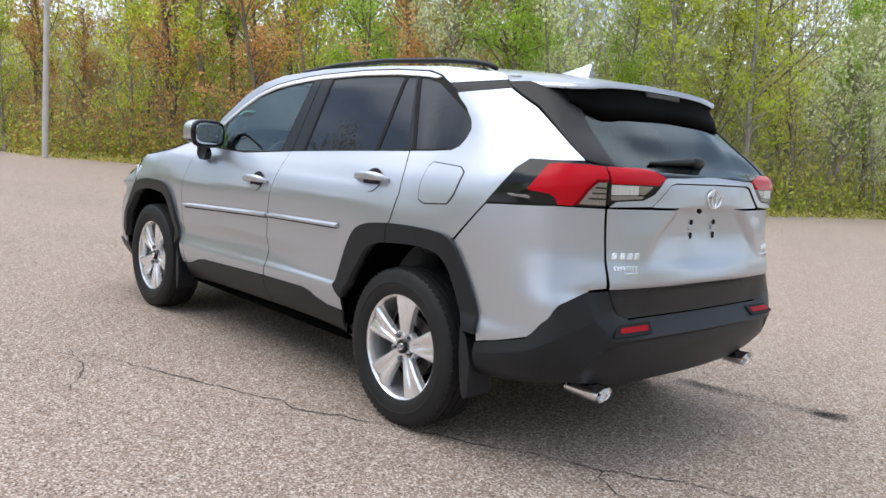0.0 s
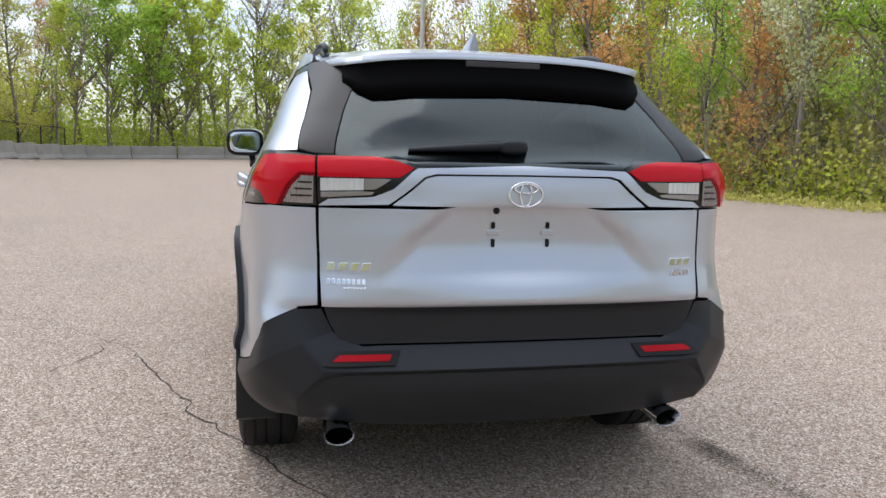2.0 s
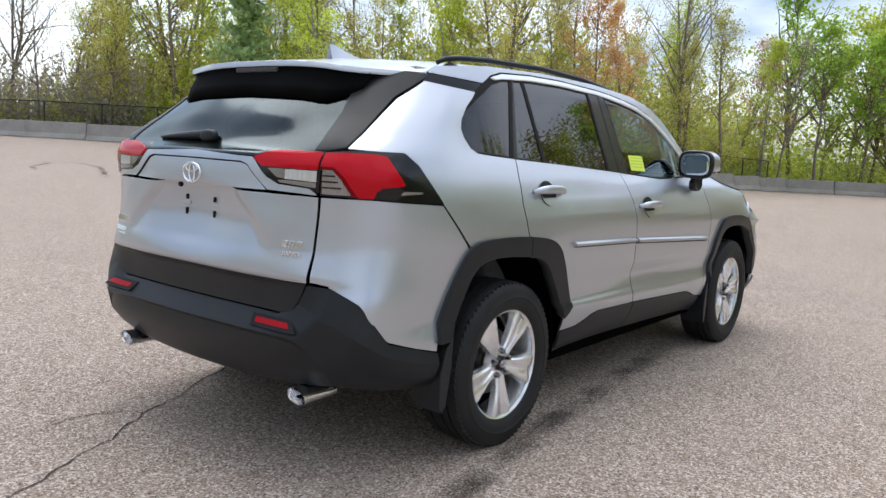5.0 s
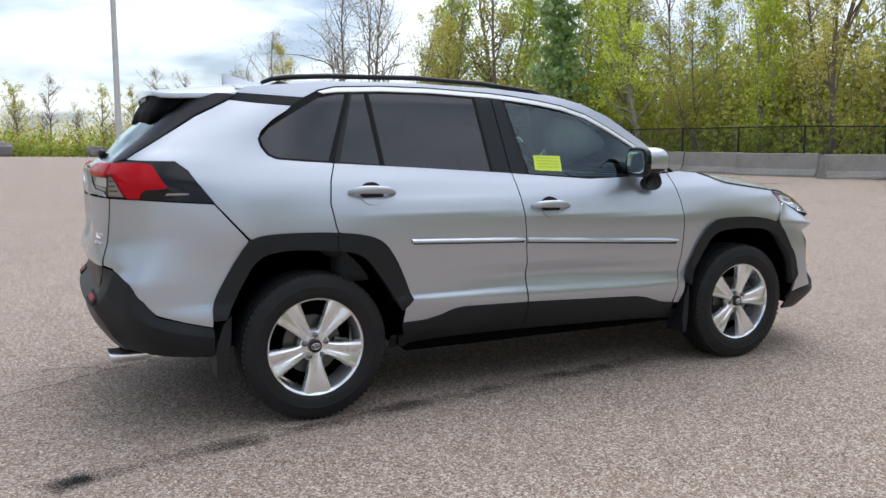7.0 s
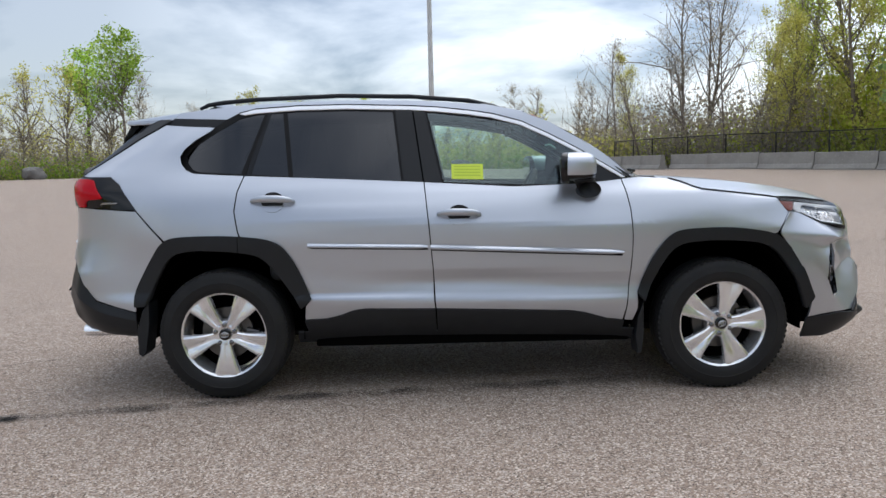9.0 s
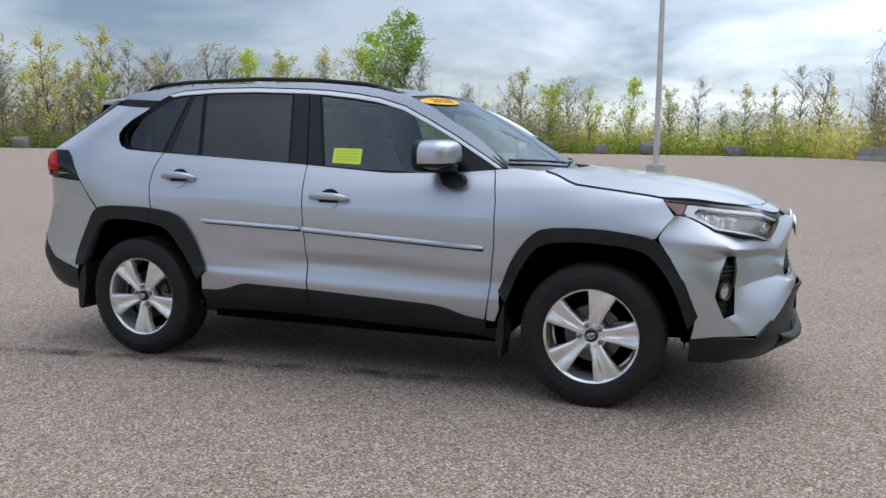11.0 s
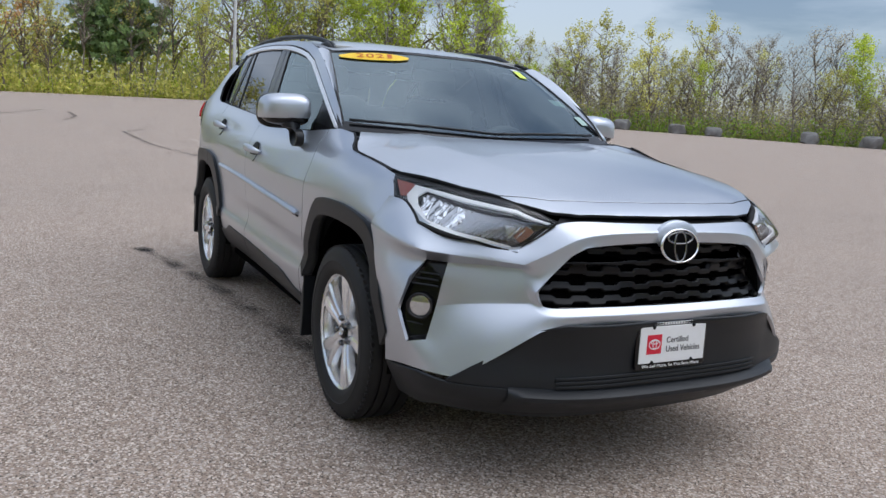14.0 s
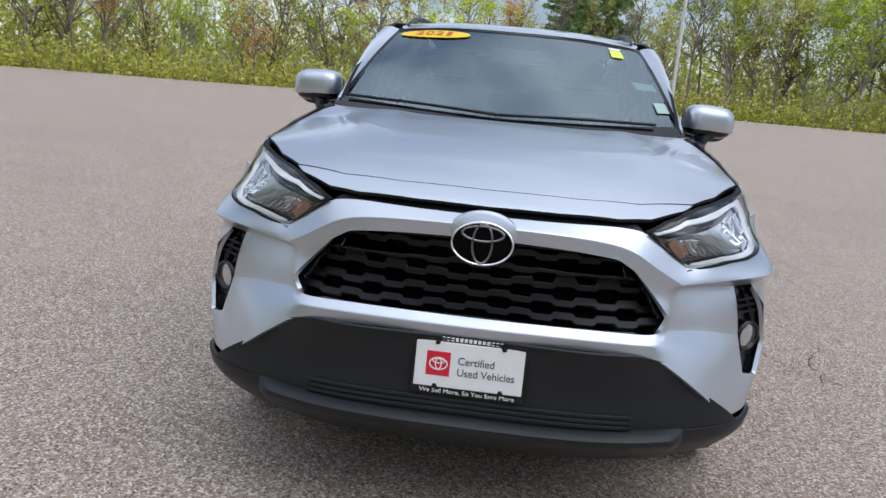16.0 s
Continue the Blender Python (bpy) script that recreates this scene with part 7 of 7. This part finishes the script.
# stretches of wood: from, to (degrees round the lot), spacing, rows, depth, heights, mix, near or far
WOODS = [
    (-80, -40, 1.6, 2, 2.2, (7, 13), ["olive", "lime", "lime", "olive", "bare", "pale", "pale", "green"], "near"),
    (-40, -12, 1.5, 2, 2.2, (7, 12), ["rust", "olive", "green", "lime", "bare", "lime", "lime", "green"], "near"),
    (-12, -9.4, 1.7, 2, 2.2, (6, 9), ["green", "rust", "lime"], "near"),
    (-6, 15, 2.0, 2, 3.0, (10, 15), ["green", "lime", "lime", "olive", "lime", "bare"], "far"),
    (15, 30, 2.3, 2, 2.5, (8, 12), ["lime", "bare", "olive", "lime", "olive", "rust"], "near"),
    (30, 50, 2.0, 2, 3.0, (8, 13), ["lime", "olive", "lime", "olive", "lime", "bare", "green"], "near"),
    (50, 64, 2.2, 3, 3.0, (10, 15), ["pine", "olive", "lime", "bare", "lime", "bare", "lime", "olive"], "near"),
    (64, 71, 1.9, 2, 3.0, (9, 13.5), ["bare", "olive", "bare", "bare"], "near"),
    (71, 79, 2.4, 2, 3.0, (7, 11), ["bare", "bare", "olive", "bare"], "near"),
    (79, 86, 3.2, 2, 3.5, (5, 9), ["bare", "olive", "bare"], "far"),
    (86, 112, 3.0, 2, 3.0, (4, 9), ["bare", "bare", "bare", "olive", "lime"], "far"),
    (112, 122, 3.4, 2, 3.0, (7, 13), ["bare", "olive", "bare"], "far"),
    (122, 150, 2.0, 2, 3.0, (6, 12.5), ["bare", "olive", "bare", "bare", "lime"], "far"),
    (150, 162, 3.0, 2, 3.0, (13, 19), ["lime", "olive", "lime", "bare"], "far"),
    (162, 180, 3.2, 2, 3.0, (11, 19), ["olive", "lime", "pine", "olive", "bare"], "far"),
    (180, 222, 3.4, 2, 3.0, (9, 15), ["olive", "lime", "olive", "rust", "bare"], "far"),
    (222, 281, 14.0, 2, 4.0, (9, 14), ["olive", "lime", "bare"], "far"),
]
for a0, a1, gap, rows_n, depth, hs, mix, where in WOODS:
    for row in range(rows_n):
        a = a0 + rng.random()
        while a < a1:
            er = float(edge_at(a)[0])
            r = er + 0.9 + depth * row + rng.uniform(0, depth)
            if -13.5 < a < -10.2 and row == 0:
                a += 1.0
                continue
            plant(rng.choice(mix), where, r * math.cos(radians(a)), r * math.sin(radians(a)), rng.uniform(*hs) * (0.85 + 0.12 * row))
            a += math.degrees(gap * rng.uniform(0.6, 1.4) / r)
# single trees that stand out
plant("green", "far", 82 * math.cos(radians(113)), 82 * math.sin(radians(113)), 14.5)
plant("green", "far", 83 * math.cos(radians(115.5)), 83 * math.sin(radians(115.5)), 12.5)
for a, r, h in ((21, 40, 14), (20, 41.5, 12.5), (37, 30.5, 13), (72, 46, 13), (70, 45, 12)):
    plant("bare", "near", r * math.cos(radians(a)), r * math.sin(radians(a)), h)
for b in [b for bs in BASE.values() for b in bs if b not in used]:
    for o in (*b.children, b):
        bpy.data.objects.remove(o)


# ---------- undergrowth ----------
def thicket(name, a0, a1, count, stems, depth, top, kind, size, label, front=0.3, low=1.4):
    g = np.random.default_rng(int(a0 * 10 + 5000 + count))
    a = g.uniform(a0, a1, count)
    er, ez = edge_at(a)
    r = er + front + depth * g.random(count) ** 1.3
    clump = 0.65 + 0.35 * np.sin(a * 2.3 + r) * np.sin(a * 5.1 + 1.7)
    h = top * clump * g.random(count) ** low + 0.03
    c = np.stack([r * np.cos(np.radians(a)), r * np.sin(np.radians(a)), ez + h], -1)
    V, F = leaf_quads(g, c, 0.08, size)
    tagged(mesh_object(name, V, F, LEAF[kind], smooth=False), label, "undergrowth", kind="stuff")
    if stems:
        V, F = [], []
        for _ in range(stems):
            q = g.uniform(a0, a1)
            er1, ez1 = edge_at(q)
            rr = float(er1) + front + depth * g.random()
            p = (rr * math.cos(radians(q)), rr * math.sin(radians(q)), float(ez1) - 0.05)
            L = top * g.uniform(0.5, 1.5)
            tw = limb(g, p, (g.normal(0, 0.25), g.normal(0, 0.25), 1), L, 3, 0.12, 0.0)
            w = size * 0.10
            add_tube(V, F, tw, [w, w * 0.8, w * 0.55, w * 0.3], 3)
        tagged(mesh_object(name + "_stems", V, F, M_BARK_PALE), "thin grey-brown brush stems at the wood's edge", "undergrowth", kind="stuff")


thicket("brush", -80, -10, 26000, 900, 6, 2.6, "olive", 0.11, "olive brush at the foot of the wood")
thicket("green_brush", -80, -9, 16000, 300, 5, 1.6, "lime", 0.10, "low yellow-green shrubs at the wood's edge")
thicket("rust_brush", -40, -9, 9000, 300, 6, 3.0, "rust", 0.10, "brown budding brush in the wood")
thicket("barrier_brush", -4, 78, 34000, 700, 7, 3.4, "lime", 0.15, "green shrubs behind the barriers", front=1.6)
thicket("far_brush", 76, 105, 16000, 400, 8, 3.2, "olive", 0.26, "olive brush on the far side of the lot", front=1.6)
thicket("low_scrub", 84, 152, 20000, 600, 8, 2.6, "green", 0.24, "low green scrub on the far side")
thicket("rear_brush", 150, 225, 26000, 700, 8, 3.4, "olive", 0.28, "olive-brown brush along the wood")
thicket("rear_green_brush", 150, 225, 9000, 0, 6, 2.2, "lime", 0.24, "green shrubs along the wood")
thicket("leaf_litter", -80, -9, 9000, 0, 1.5, 0.04, "olive", 0.07, "pale dry leaf litter along the lot's edge", front=-0.9, low=1.0)
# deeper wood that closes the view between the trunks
# deep_wood takes the pale leaf colour to lighten its shaded depth like haze
thicket("deep_wood", -82, -44, 30000, 700, 12, 11, "pale", 0.19, "depth of the spring wood, its haze put into pale leaves", front=7, low=0.8)
thicket("deep_open_wood", -44, -9, 24000, 600, 12, 8.0, "olive", 0.19, "hazy depth of the open spring wood", front=7, low=1.0)
thicket("deep_green_wood", -82, -9, 32000, 700, 14, 7.5, "lime", 0.20, "green depth of the spring wood", front=7, low=0.9)
thicket("deep_lime_wood", -7, 62, 46000, 300, 10, 7.0, "lime", 0.21, "yellow-green depth of the wood behind the barriers", front=4, low=0.9)
thicket("deep_gold_wood", 16, 66, 40000, 500, 10, 7.0, "olive", 0.20, "yellow-green depth of the far wood", front=3, low=0.9)
thicket("scrub_twigs", 100, 152, 44000, 900, 9, 6.0, "twig", 0.20, "grey-brown bare scrub on the far side", front=1.5, low=0.9)
thicket("scrub_leaves", 82, 152, 26000, 0, 9, 4.8, "olive", 0.20, "olive young leaves in the far scrub", front=1.5, low=1.0)
thicket("deep_twig_wood", -82, -9, 20000, 0, 12, 7, "twig", 0.16, "grey-brown depth of the spring wood", front=5, low=1.0)
thicket("deep_far_lime", 150, 228, 22000, 0, 12, 8.5, "lime", 0.34, "yellow-green depth of the far wood", front=6, low=0.9)
thicket("deep_far_wood", 150, 228, 30000, 700, 14, 9.5, "olive", 0.38, "hazy depth of the far wood", front=8, low=0.9)
thicket("deep_twig_thicket", 62, 80, 20000, 500, 8, 4.6, "twig", 0.17, "grey-brown budding thicket behind the barriers", front=1.6, low=0.9)
thicket("deep_edge_wood", 48, 66, 10000, 300, 10, 6.0, "lime", 0.22, "depth of the far wood", front=8, low=0.9)

# ---------- barriers, fence, poles, sign ----------
M_CONCRETE = noisy(material("concrete", (0.31, 0.295, 0.27), 0.9, spec=0.2), [(1.2, 4, 0.4, 0.7, (0.22, 0.205, 0.19), 0.7), (14, 4, 0.5, 0.75, (0.42, 0.40, 0.37), 0.5)], (60, 4, 0.4, 0.006))
M_PALE_CONCRETE = noisy(material("pale_concrete", (0.52, 0.51, 0.49), 0.9, spec=0.2), [(3, 4, 0.4, 0.7, (0.42, 0.41, 0.39), 0.6)], (60, 4, 0.4, 0.006))
M_GALV = noisy(material("galvanised_steel", (0.62, 0.62, 0.61), 0.5, 0.2), [(3, 4, 0.4, 0.7, (0.50, 0.49, 0.47), 0.6)])
M_BLACKSTEEL = material("black_steel", (0.02, 0.02, 0.02), 0.5)


def barrier():
    bm = bmesh.new()
    prof = [(-0.30, 0), (0.30, 0), (0.30, 0.08), (0.17, 0.28), (0.10, 0.80), (0.07, 0.82), (-0.07, 0.82), (-0.10, 0.80), (-0.17, 0.28), (-0.30, 0.08)]
    ends = [[bm.verts.new((x, y, z)) for y, z in prof] for x in (-1.49, -1.45, 1.45, 1.49)]
    for i, row in enumerate(ends):
        if i in (0, 3):
            for v in row:
                v.co.y *= 0.94
    for p, q in zip(ends, ends[1:]):
        for k in range(10):
            bm.faces.new((p[k], p[(k + 1) % 10], q[(k + 1) % 10], q[k]))
    bm.faces.new(ends[0][::-1]); bm.faces.new(ends[-1])
    bmesh.ops.recalc_face_normals(bm, faces=bm.faces)
    return tagged(part("concrete_barrier", bm, M_CONCRETE), "weathered grey concrete barrier on the lot's edge", "barrier", "barriers along the lot")


def along_edge(a0, a1, inset, step):
    """Places and headings every step metres along the lot's edge."""
    aa = np.linspace(a0, a1, 2000)
    er, ez = edge_at(aa)
    px, py = (er - inset) * np.cos(np.radians(aa)), (er - inset) * np.sin(np.radians(aa))
    d = np.concatenate([[0], np.cumsum(np.hypot(np.diff(px), np.diff(py)))])
    out = []
    for s in np.arange(step / 2, d[-1], step):
        i = min(int(np.searchsorted(d, s)), 1998)
        out.append((px[i], py[i], float(ground_z(px[i], py[i])), math.atan2(py[i + 1] - py[i], px[i + 1] - px[i])))
    return out


first = None
for x, y, z, a in along_edge(0.5, 80, 0.2, 3.04):
    m = Matrix.Translation((x, y, z - 0.01)) @ Matrix.Rotation(a + rng.uniform(-0.012, 0.012), 4, "Z")
    if first is None:
        first = barrier()
        first.matrix_basis = m
    else:
        copy_thing(first, m)

fence = tagged(new("chain_link_fence"), "black chain-link fence behind the concrete barriers", "fence")
M_MESH = bpy.data.materials.new("wire_mesh")
M_MESH.use_nodes = True
nt = M_MESH.node_tree
b = nt.nodes["Principled BSDF"]
b.inputs["Base Color"].default_value = (0.03, 0.03, 0.03, 1)
tr = nt.nodes.new("ShaderNodeBsdfTransparent")
mx = nt.nodes.new("ShaderNodeMixShader"); mx.inputs[0].default_value = 0.22
nt.links.new(tr.outputs[0], mx.inputs[1]); nt.links.new(b.outputs[0], mx.inputs[2])
nt.links.new(mx.outputs[0], nt.nodes["Material Output"].inputs[0])
posts = along_edge(14, 78, -0.9, 2.9)
bm = bmesh.new()
tube(bm, [(0, 0, 0), (0, 0, 1.85)], 0.035, 6)
post = part("post", bm, M_BLACKSTEEL, fence)
for k, (x, y, z, a) in enumerate(posts):
    o = post if k == 0 else new("post", post.data)
    o.parent = fence
    o.matrix_basis = Matrix.Translation((x, y, z - 0.05))
bm = bmesh.new()
tube(bm, [(x, y, z + 1.78) for x, y, z, a in posts], 0.026, 5)
part("top_rail", bm, M_BLACKSTEEL, fence)
mesh_object("wire_mesh", [(x, y, z + h) for x, y, z, a in posts for h in (0.0, 1.76)], [(2 * i, 2 * i + 2, 2 * i + 3, 2 * i + 1) for i in range(len(posts) - 1)], M_MESH, fence, smooth=False)


def light_pole(x, y, h, base):
    z = float(ground_z(x, y))
    pole = tagged(new("light_pole"), "tall grey steel light pole on a concrete base" if base else "tall pale steel light pole at the wood's edge", "light pole", "light poles")
    pole.location = (x, y, z)
    bm = bmesh.new()
    tube(bm, [(0, 0, 0.0 if not base else 0.72), (0, 0, h)], [0.095, 0.06], 12)
    part("shaft", bm, M_GALV, pole, smooth=True, angle=40)
    if base:
        bm = bmesh.new()
        tube(bm, [(0, 0, -0.05), (0, 0, 0.70), (0, 0, 0.73)], [0.30, 0.30, 0.27], 20)
        part("concrete_base", bm, M_PALE_CONCRETE, pole, smooth=True, angle=40)
        bm = bmesh.new()
        box(bm, (-0.16, -0.16, 0.73), (0.16, 0.16, 0.76), 0.008)
        part("base_plate", bm, M_GALV, pole)
    bm = bmesh.new()
    box(bm, (-0.05, -0.9, h - 0.1), (0.05, 0.9, h), 0.02)
    part("arm", bm, M_GALV, pole)
    for s in (-1, 1):
        bm = bmesh.new()
        box(bm, (-0.2, s * 0.9 - 0.3, h - 0.16), (0.2, s * 0.9 + 0.3, h + 0.02), 0.03)
        part("lamp_head", bm, M_BLACKSTEEL, pole)


light_pole(22.0, -4.3, 9.5, False)
light_pole(-0.55, 21.4, 10, True)
light_pole(-39, 7.6, 10, True)

# small sign on a weighted post
sx, sy = 25.6, 12.6
sign = tagged(new("sign_post"), "small white sign on a black post in a white foot", "sign")
sign.location = (sx, sy, 0)
bm = bmesh.new()
tube(bm, [(0, 0, 0.1), (0, 0, 1.75)], 0.035, 8)
part("post", bm, M_BLACKSTEEL, sign)
bm = bmesh.new()
tube(bm, [(0, 0, 0), (0, 0, 0.08), (0, 0, 0.24)], [0.30, 0.28, 0.10], 16)
part("foot", bm, M_WHITE, sign, smooth=True, angle=40)
turn = Matrix.Rotation(math.atan2(sy - 0.2, sx + 4.6), 4, "Z")
bm = bmesh.new()
box(bm, (-0.05, -0.15, 1.30), (-0.035, 0.15, 1.80), 0.004)
bmesh.ops.transform(bm, matrix=turn, verts=bm.verts)
board = part("board", bm, M_WHITE, sign)
for k in range(4):
    bm = bmesh.new()
    box(bm, (-0.0535, -0.11, 1.40 + 0.09 * k), (-0.051, 0.11, 1.44 + 0.09 * k))
    bmesh.ops.transform(bm, matrix=turn, verts=bm.verts)
    part("text_bar", bm, M_INK, board)

# boulders along the far edge
M_ROCK = noisy(material("grey_rock", (0.24, 0.23, 0.22), 0.9, spec=0.2), [(2, 4, 0.4, 0.7, (0.15, 0.145, 0.14), 0.7)], (8, 5, 0.6, 0.05))
for k in range(16):
    a = 90 + 4.2 * k + rng.uniform(-1.2, 1.2)
    er, ez = edge_at(a)
    r = float(er) - 0.6 + rng.uniform(-0.4, 0.5)
    bm = bmesh.new()
    s = rng.uniform(0.55, 0.95)
    bmesh.ops.create_icosphere(bm, subdivisions=3, radius=1)
    off = Vector((k * 3.1, k * 1.7, 0))
    for v in bm.verts:
        c = v.co.copy()
        v.co = Vector([math.copysign(abs(q) ** 0.6, q) for q in c]) * (0.9 + 0.35 * noise.noise(c * 1.3 + off))
        v.co.x *= s * 1.2; v.co.y *= s; v.co.z *= s * 0.8
    bmesh.ops.translate(bm, vec=(0, 0, s * 0.55), verts=bm.verts)
    o = tagged(part("boulder", bm, M_ROCK, smooth=True, angle=40), "grey block-shaped boulder on the lot's edge", "boulder", "boulders along the lot")
    o.matrix_basis = Matrix.Translation((r * math.cos(radians(a)), r * math.sin(radians(a)), float(ez))) @ Matrix.Rotation(rng.uniform(0, 6.28), 4, "Z")

# ---------- cracks and tyre marks ----------
M_CRACK = material("crack", (0.07, 0.06, 0.055), 0.95, spec=0.1)


def crack(points, width, seed):
    g = np.random.default_rng(seed)
    P = [np.array(p, float) for p in points]
    line = [P[0]]
    for p, q in zip(P, P[1:]):
        n = max(2, int(np.linalg.norm(q - p) / 0.045))
        side = np.array([-(q - p)[1], (q - p)[0]]) / np.linalg.norm(q - p)
        w = 0.0
        for k in range(1, n + 1):
            w = w * 0.8 + g.normal(0, 0.014)
            line.append(p + (q - p) * k / n + side * w * (0 if k == n else 1))
    V, F = [], []
    for i, p in enumerate(line):
        d = line[min(i + 1, len(line) - 1)] - line[max(i - 1, 0)]
        s = np.array([-d[1], d[0]]) / (np.linalg.norm(d) + 1e-9)
        w = width * g.uniform(0.25, 1.0) * (0.1 if i in (0, len(line) - 1) else 1)
        z = 0.004 + float(ground_z(*p)) + (0.012 if np.hypot(*p) > 9 else 0.0)
        V += [(*(p + s * w), z), (*(p - s * w), z)]
        if i:
            F.append((2 * i - 2, 2 * i, 2 * i + 1, 2 * i - 1))
    tagged(mesh_object("pavement_crack", V, F, M_CRACK, smooth=False), "thin jagged crack in the asphalt", "crack", kind="structure")


crack([(6.4, 6.7), (4.06, 5.56), (2.4, 3.7), (1.4, 2.7), (0.68, 1.97), (0.2, 1.58)], 0.003, 9)
crack([(0.2, 1.58), (-0.2, 1.42), (-0.5, 1.29), (-0.85, 1.13), (-1.27, 0.96), (-1.55, 0.79), (-1.84, 0.65), (-2.15, 0.50), (-2.45, 0.28), (-2.73, 0.16), (-2.95, 0.04), (-3.6, -0.3)], 0.0055, 1)
crack([(0.45, 1.68), (0.12, 1.72), (-0.25, 1.9)], 0.004, 2)
crack([(-2.15, 0.50), (-2.4, 0.62), (-2.6, 0.55)], 0.004, 3)
crack([(4.2, 5.3), (7.0, 6.9), (10.5, 8.6), (14.1, 10.2)], 0.012, 6)
crack([(9.6, 0.2), (9.2, -0.4), (8.9, -0.7), (8.6, -1.4)], 0.012, 7)
crack([(2.6, -1.2), (3.1, 0.3), (3.3, 1.5), (3.9, 2.9)], 0.0012, 4)
M_SKID = bpy.data.materials.new("tyre_mark")
M_SKID.use_nodes = True
nt = M_SKID.node_tree
b = nt.nodes["Principled BSDF"]
b.inputs["Base Color"].default_value = (0.03, 0.028, 0.027, 1)
b.inputs["Roughness"].default_value = 0.9
tc = nt.nodes.new("ShaderNodeTexCoord")
n1 = nt.nodes.new("ShaderNodeTexNoise"); n1.inputs["Scale"].default_value = 130; n1.inputs["Detail"].default_value = 3
n2 = nt.nodes.new("ShaderNodeTexNoise"); n2.inputs["Scale"].default_value = 3.0
nt.links.new(tc.outputs["Object"], n1.inputs["Vector"]); nt.links.new(tc.outputs["Object"], n2.inputs["Vector"])
mul = nt.nodes.new("ShaderNodeMath"); mul.operation = "MULTIPLY"
nt.links.new(n1.outputs["Fac"], mul.inputs[0]); nt.links.new(n2.outputs["Fac"], mul.inputs[1])
mr = nt.nodes.new("ShaderNodeMapRange")
mr.inputs["From Min"].default_value, mr.inputs["From Max"].default_value, mr.inputs["To Max"].default_value = 0.17, 0.40, 0.30
nt.links.new(mul.outputs[0], mr.inputs["Value"])
tr = nt.nodes.new("ShaderNodeBsdfTransparent")
mx = nt.nodes.new("ShaderNodeMixShader")
nt.links.new(mr.outputs[0], mx.inputs[0]); nt.links.new(tr.outputs[0], mx.inputs[1]); nt.links.new(b.outputs[0], mx.inputs[2])
nt.links.new(mx.outputs[0], nt.nodes["Material Output"].inputs[0])


def tyre_mark(points, width, z=0.005):
    V, F = [], []
    g = np.random.default_rng(len(points) + int(width * 100))
    K = [np.array(p, float) for p in points]
    P = [a + (b - a) * k / 6 for a, b in zip(K, K[1:]) for k in range(6)] + K[-1:]
    # three thin films of rubber, each narrower and shorter, so that the rim fades
    for layer, share in enumerate((1.0, 0.72, 0.42)):
        run = P[2 * layer:len(P) - 2 * layer]
        base = len(V)
        for i, p in enumerate(run):
            h = z + 0.0012 * layer + float(ground_z(*p)) + (0.015 if np.hypot(*p) > 9 else 0.0)
            d = run[min(i + 1, len(run) - 1)] - run[max(i - 1, 0)]
            s = np.array([-d[1], d[0]]) / (np.linalg.norm(d) + 1e-9) * width / 2 * share
            V += [(*(p + s * g.uniform(0.8, 1.1)), h), (*(p - s * g.uniform(0.8, 1.1)), h)]
            if i:
                F.append((base + 2 * i - 2, base + 2 * i, base + 2 * i + 1, base + 2 * i - 1))
    tagged(mesh_object("tyre_mark", V, F, M_SKID, smooth=False), "faded black tyre mark on the asphalt", "tyre mark", kind="structure")


tyre_mark([(-2.49, -1.20), (-2.36, -1.15), (-2.12, -1.12), (-1.88, -1.05), (-1.5, -0.98), (-0.9, -0.88), (-0.3, -0.80), (0.4, -0.72), (1.0, -0.62)], 0.17)
tyre_mark([(-2.52, -1.215), (-2.42, -1.175), (-2.30, -1.145)], 0.14, 0.009)
tyre_mark([(5.2, 17.6), (5.66, 18.9), (6.6, 19.9), (7.3, 19.9), (7.2, 18.3), (6.4, 16.6), (5.7, 15.3)], 0.20)
tyre_mark([(15.9, 12.9), (16.6, 12.7), (17.4, 12.3)], 0.5)
tyre_mark([(12.6, 11.2), (13.2, 10.8), (13.9, 10.5)], 0.4)
tyre_mark([(-24, 1.8), (-21, 0.45), (-16, 0.6), (-11.3, 1.34)], 0.22)
tyre_mark([(-11, 37.0), (-7.8, 38.4), (-3, 40)], 1.2)
tyre_mark([(-21.9, -5.0), (-27, -3.9), (-31, -2.6), (-35, -1.5), (-34, -0.5), (-30, -0.4), (-25, -1.2)], 0.25)
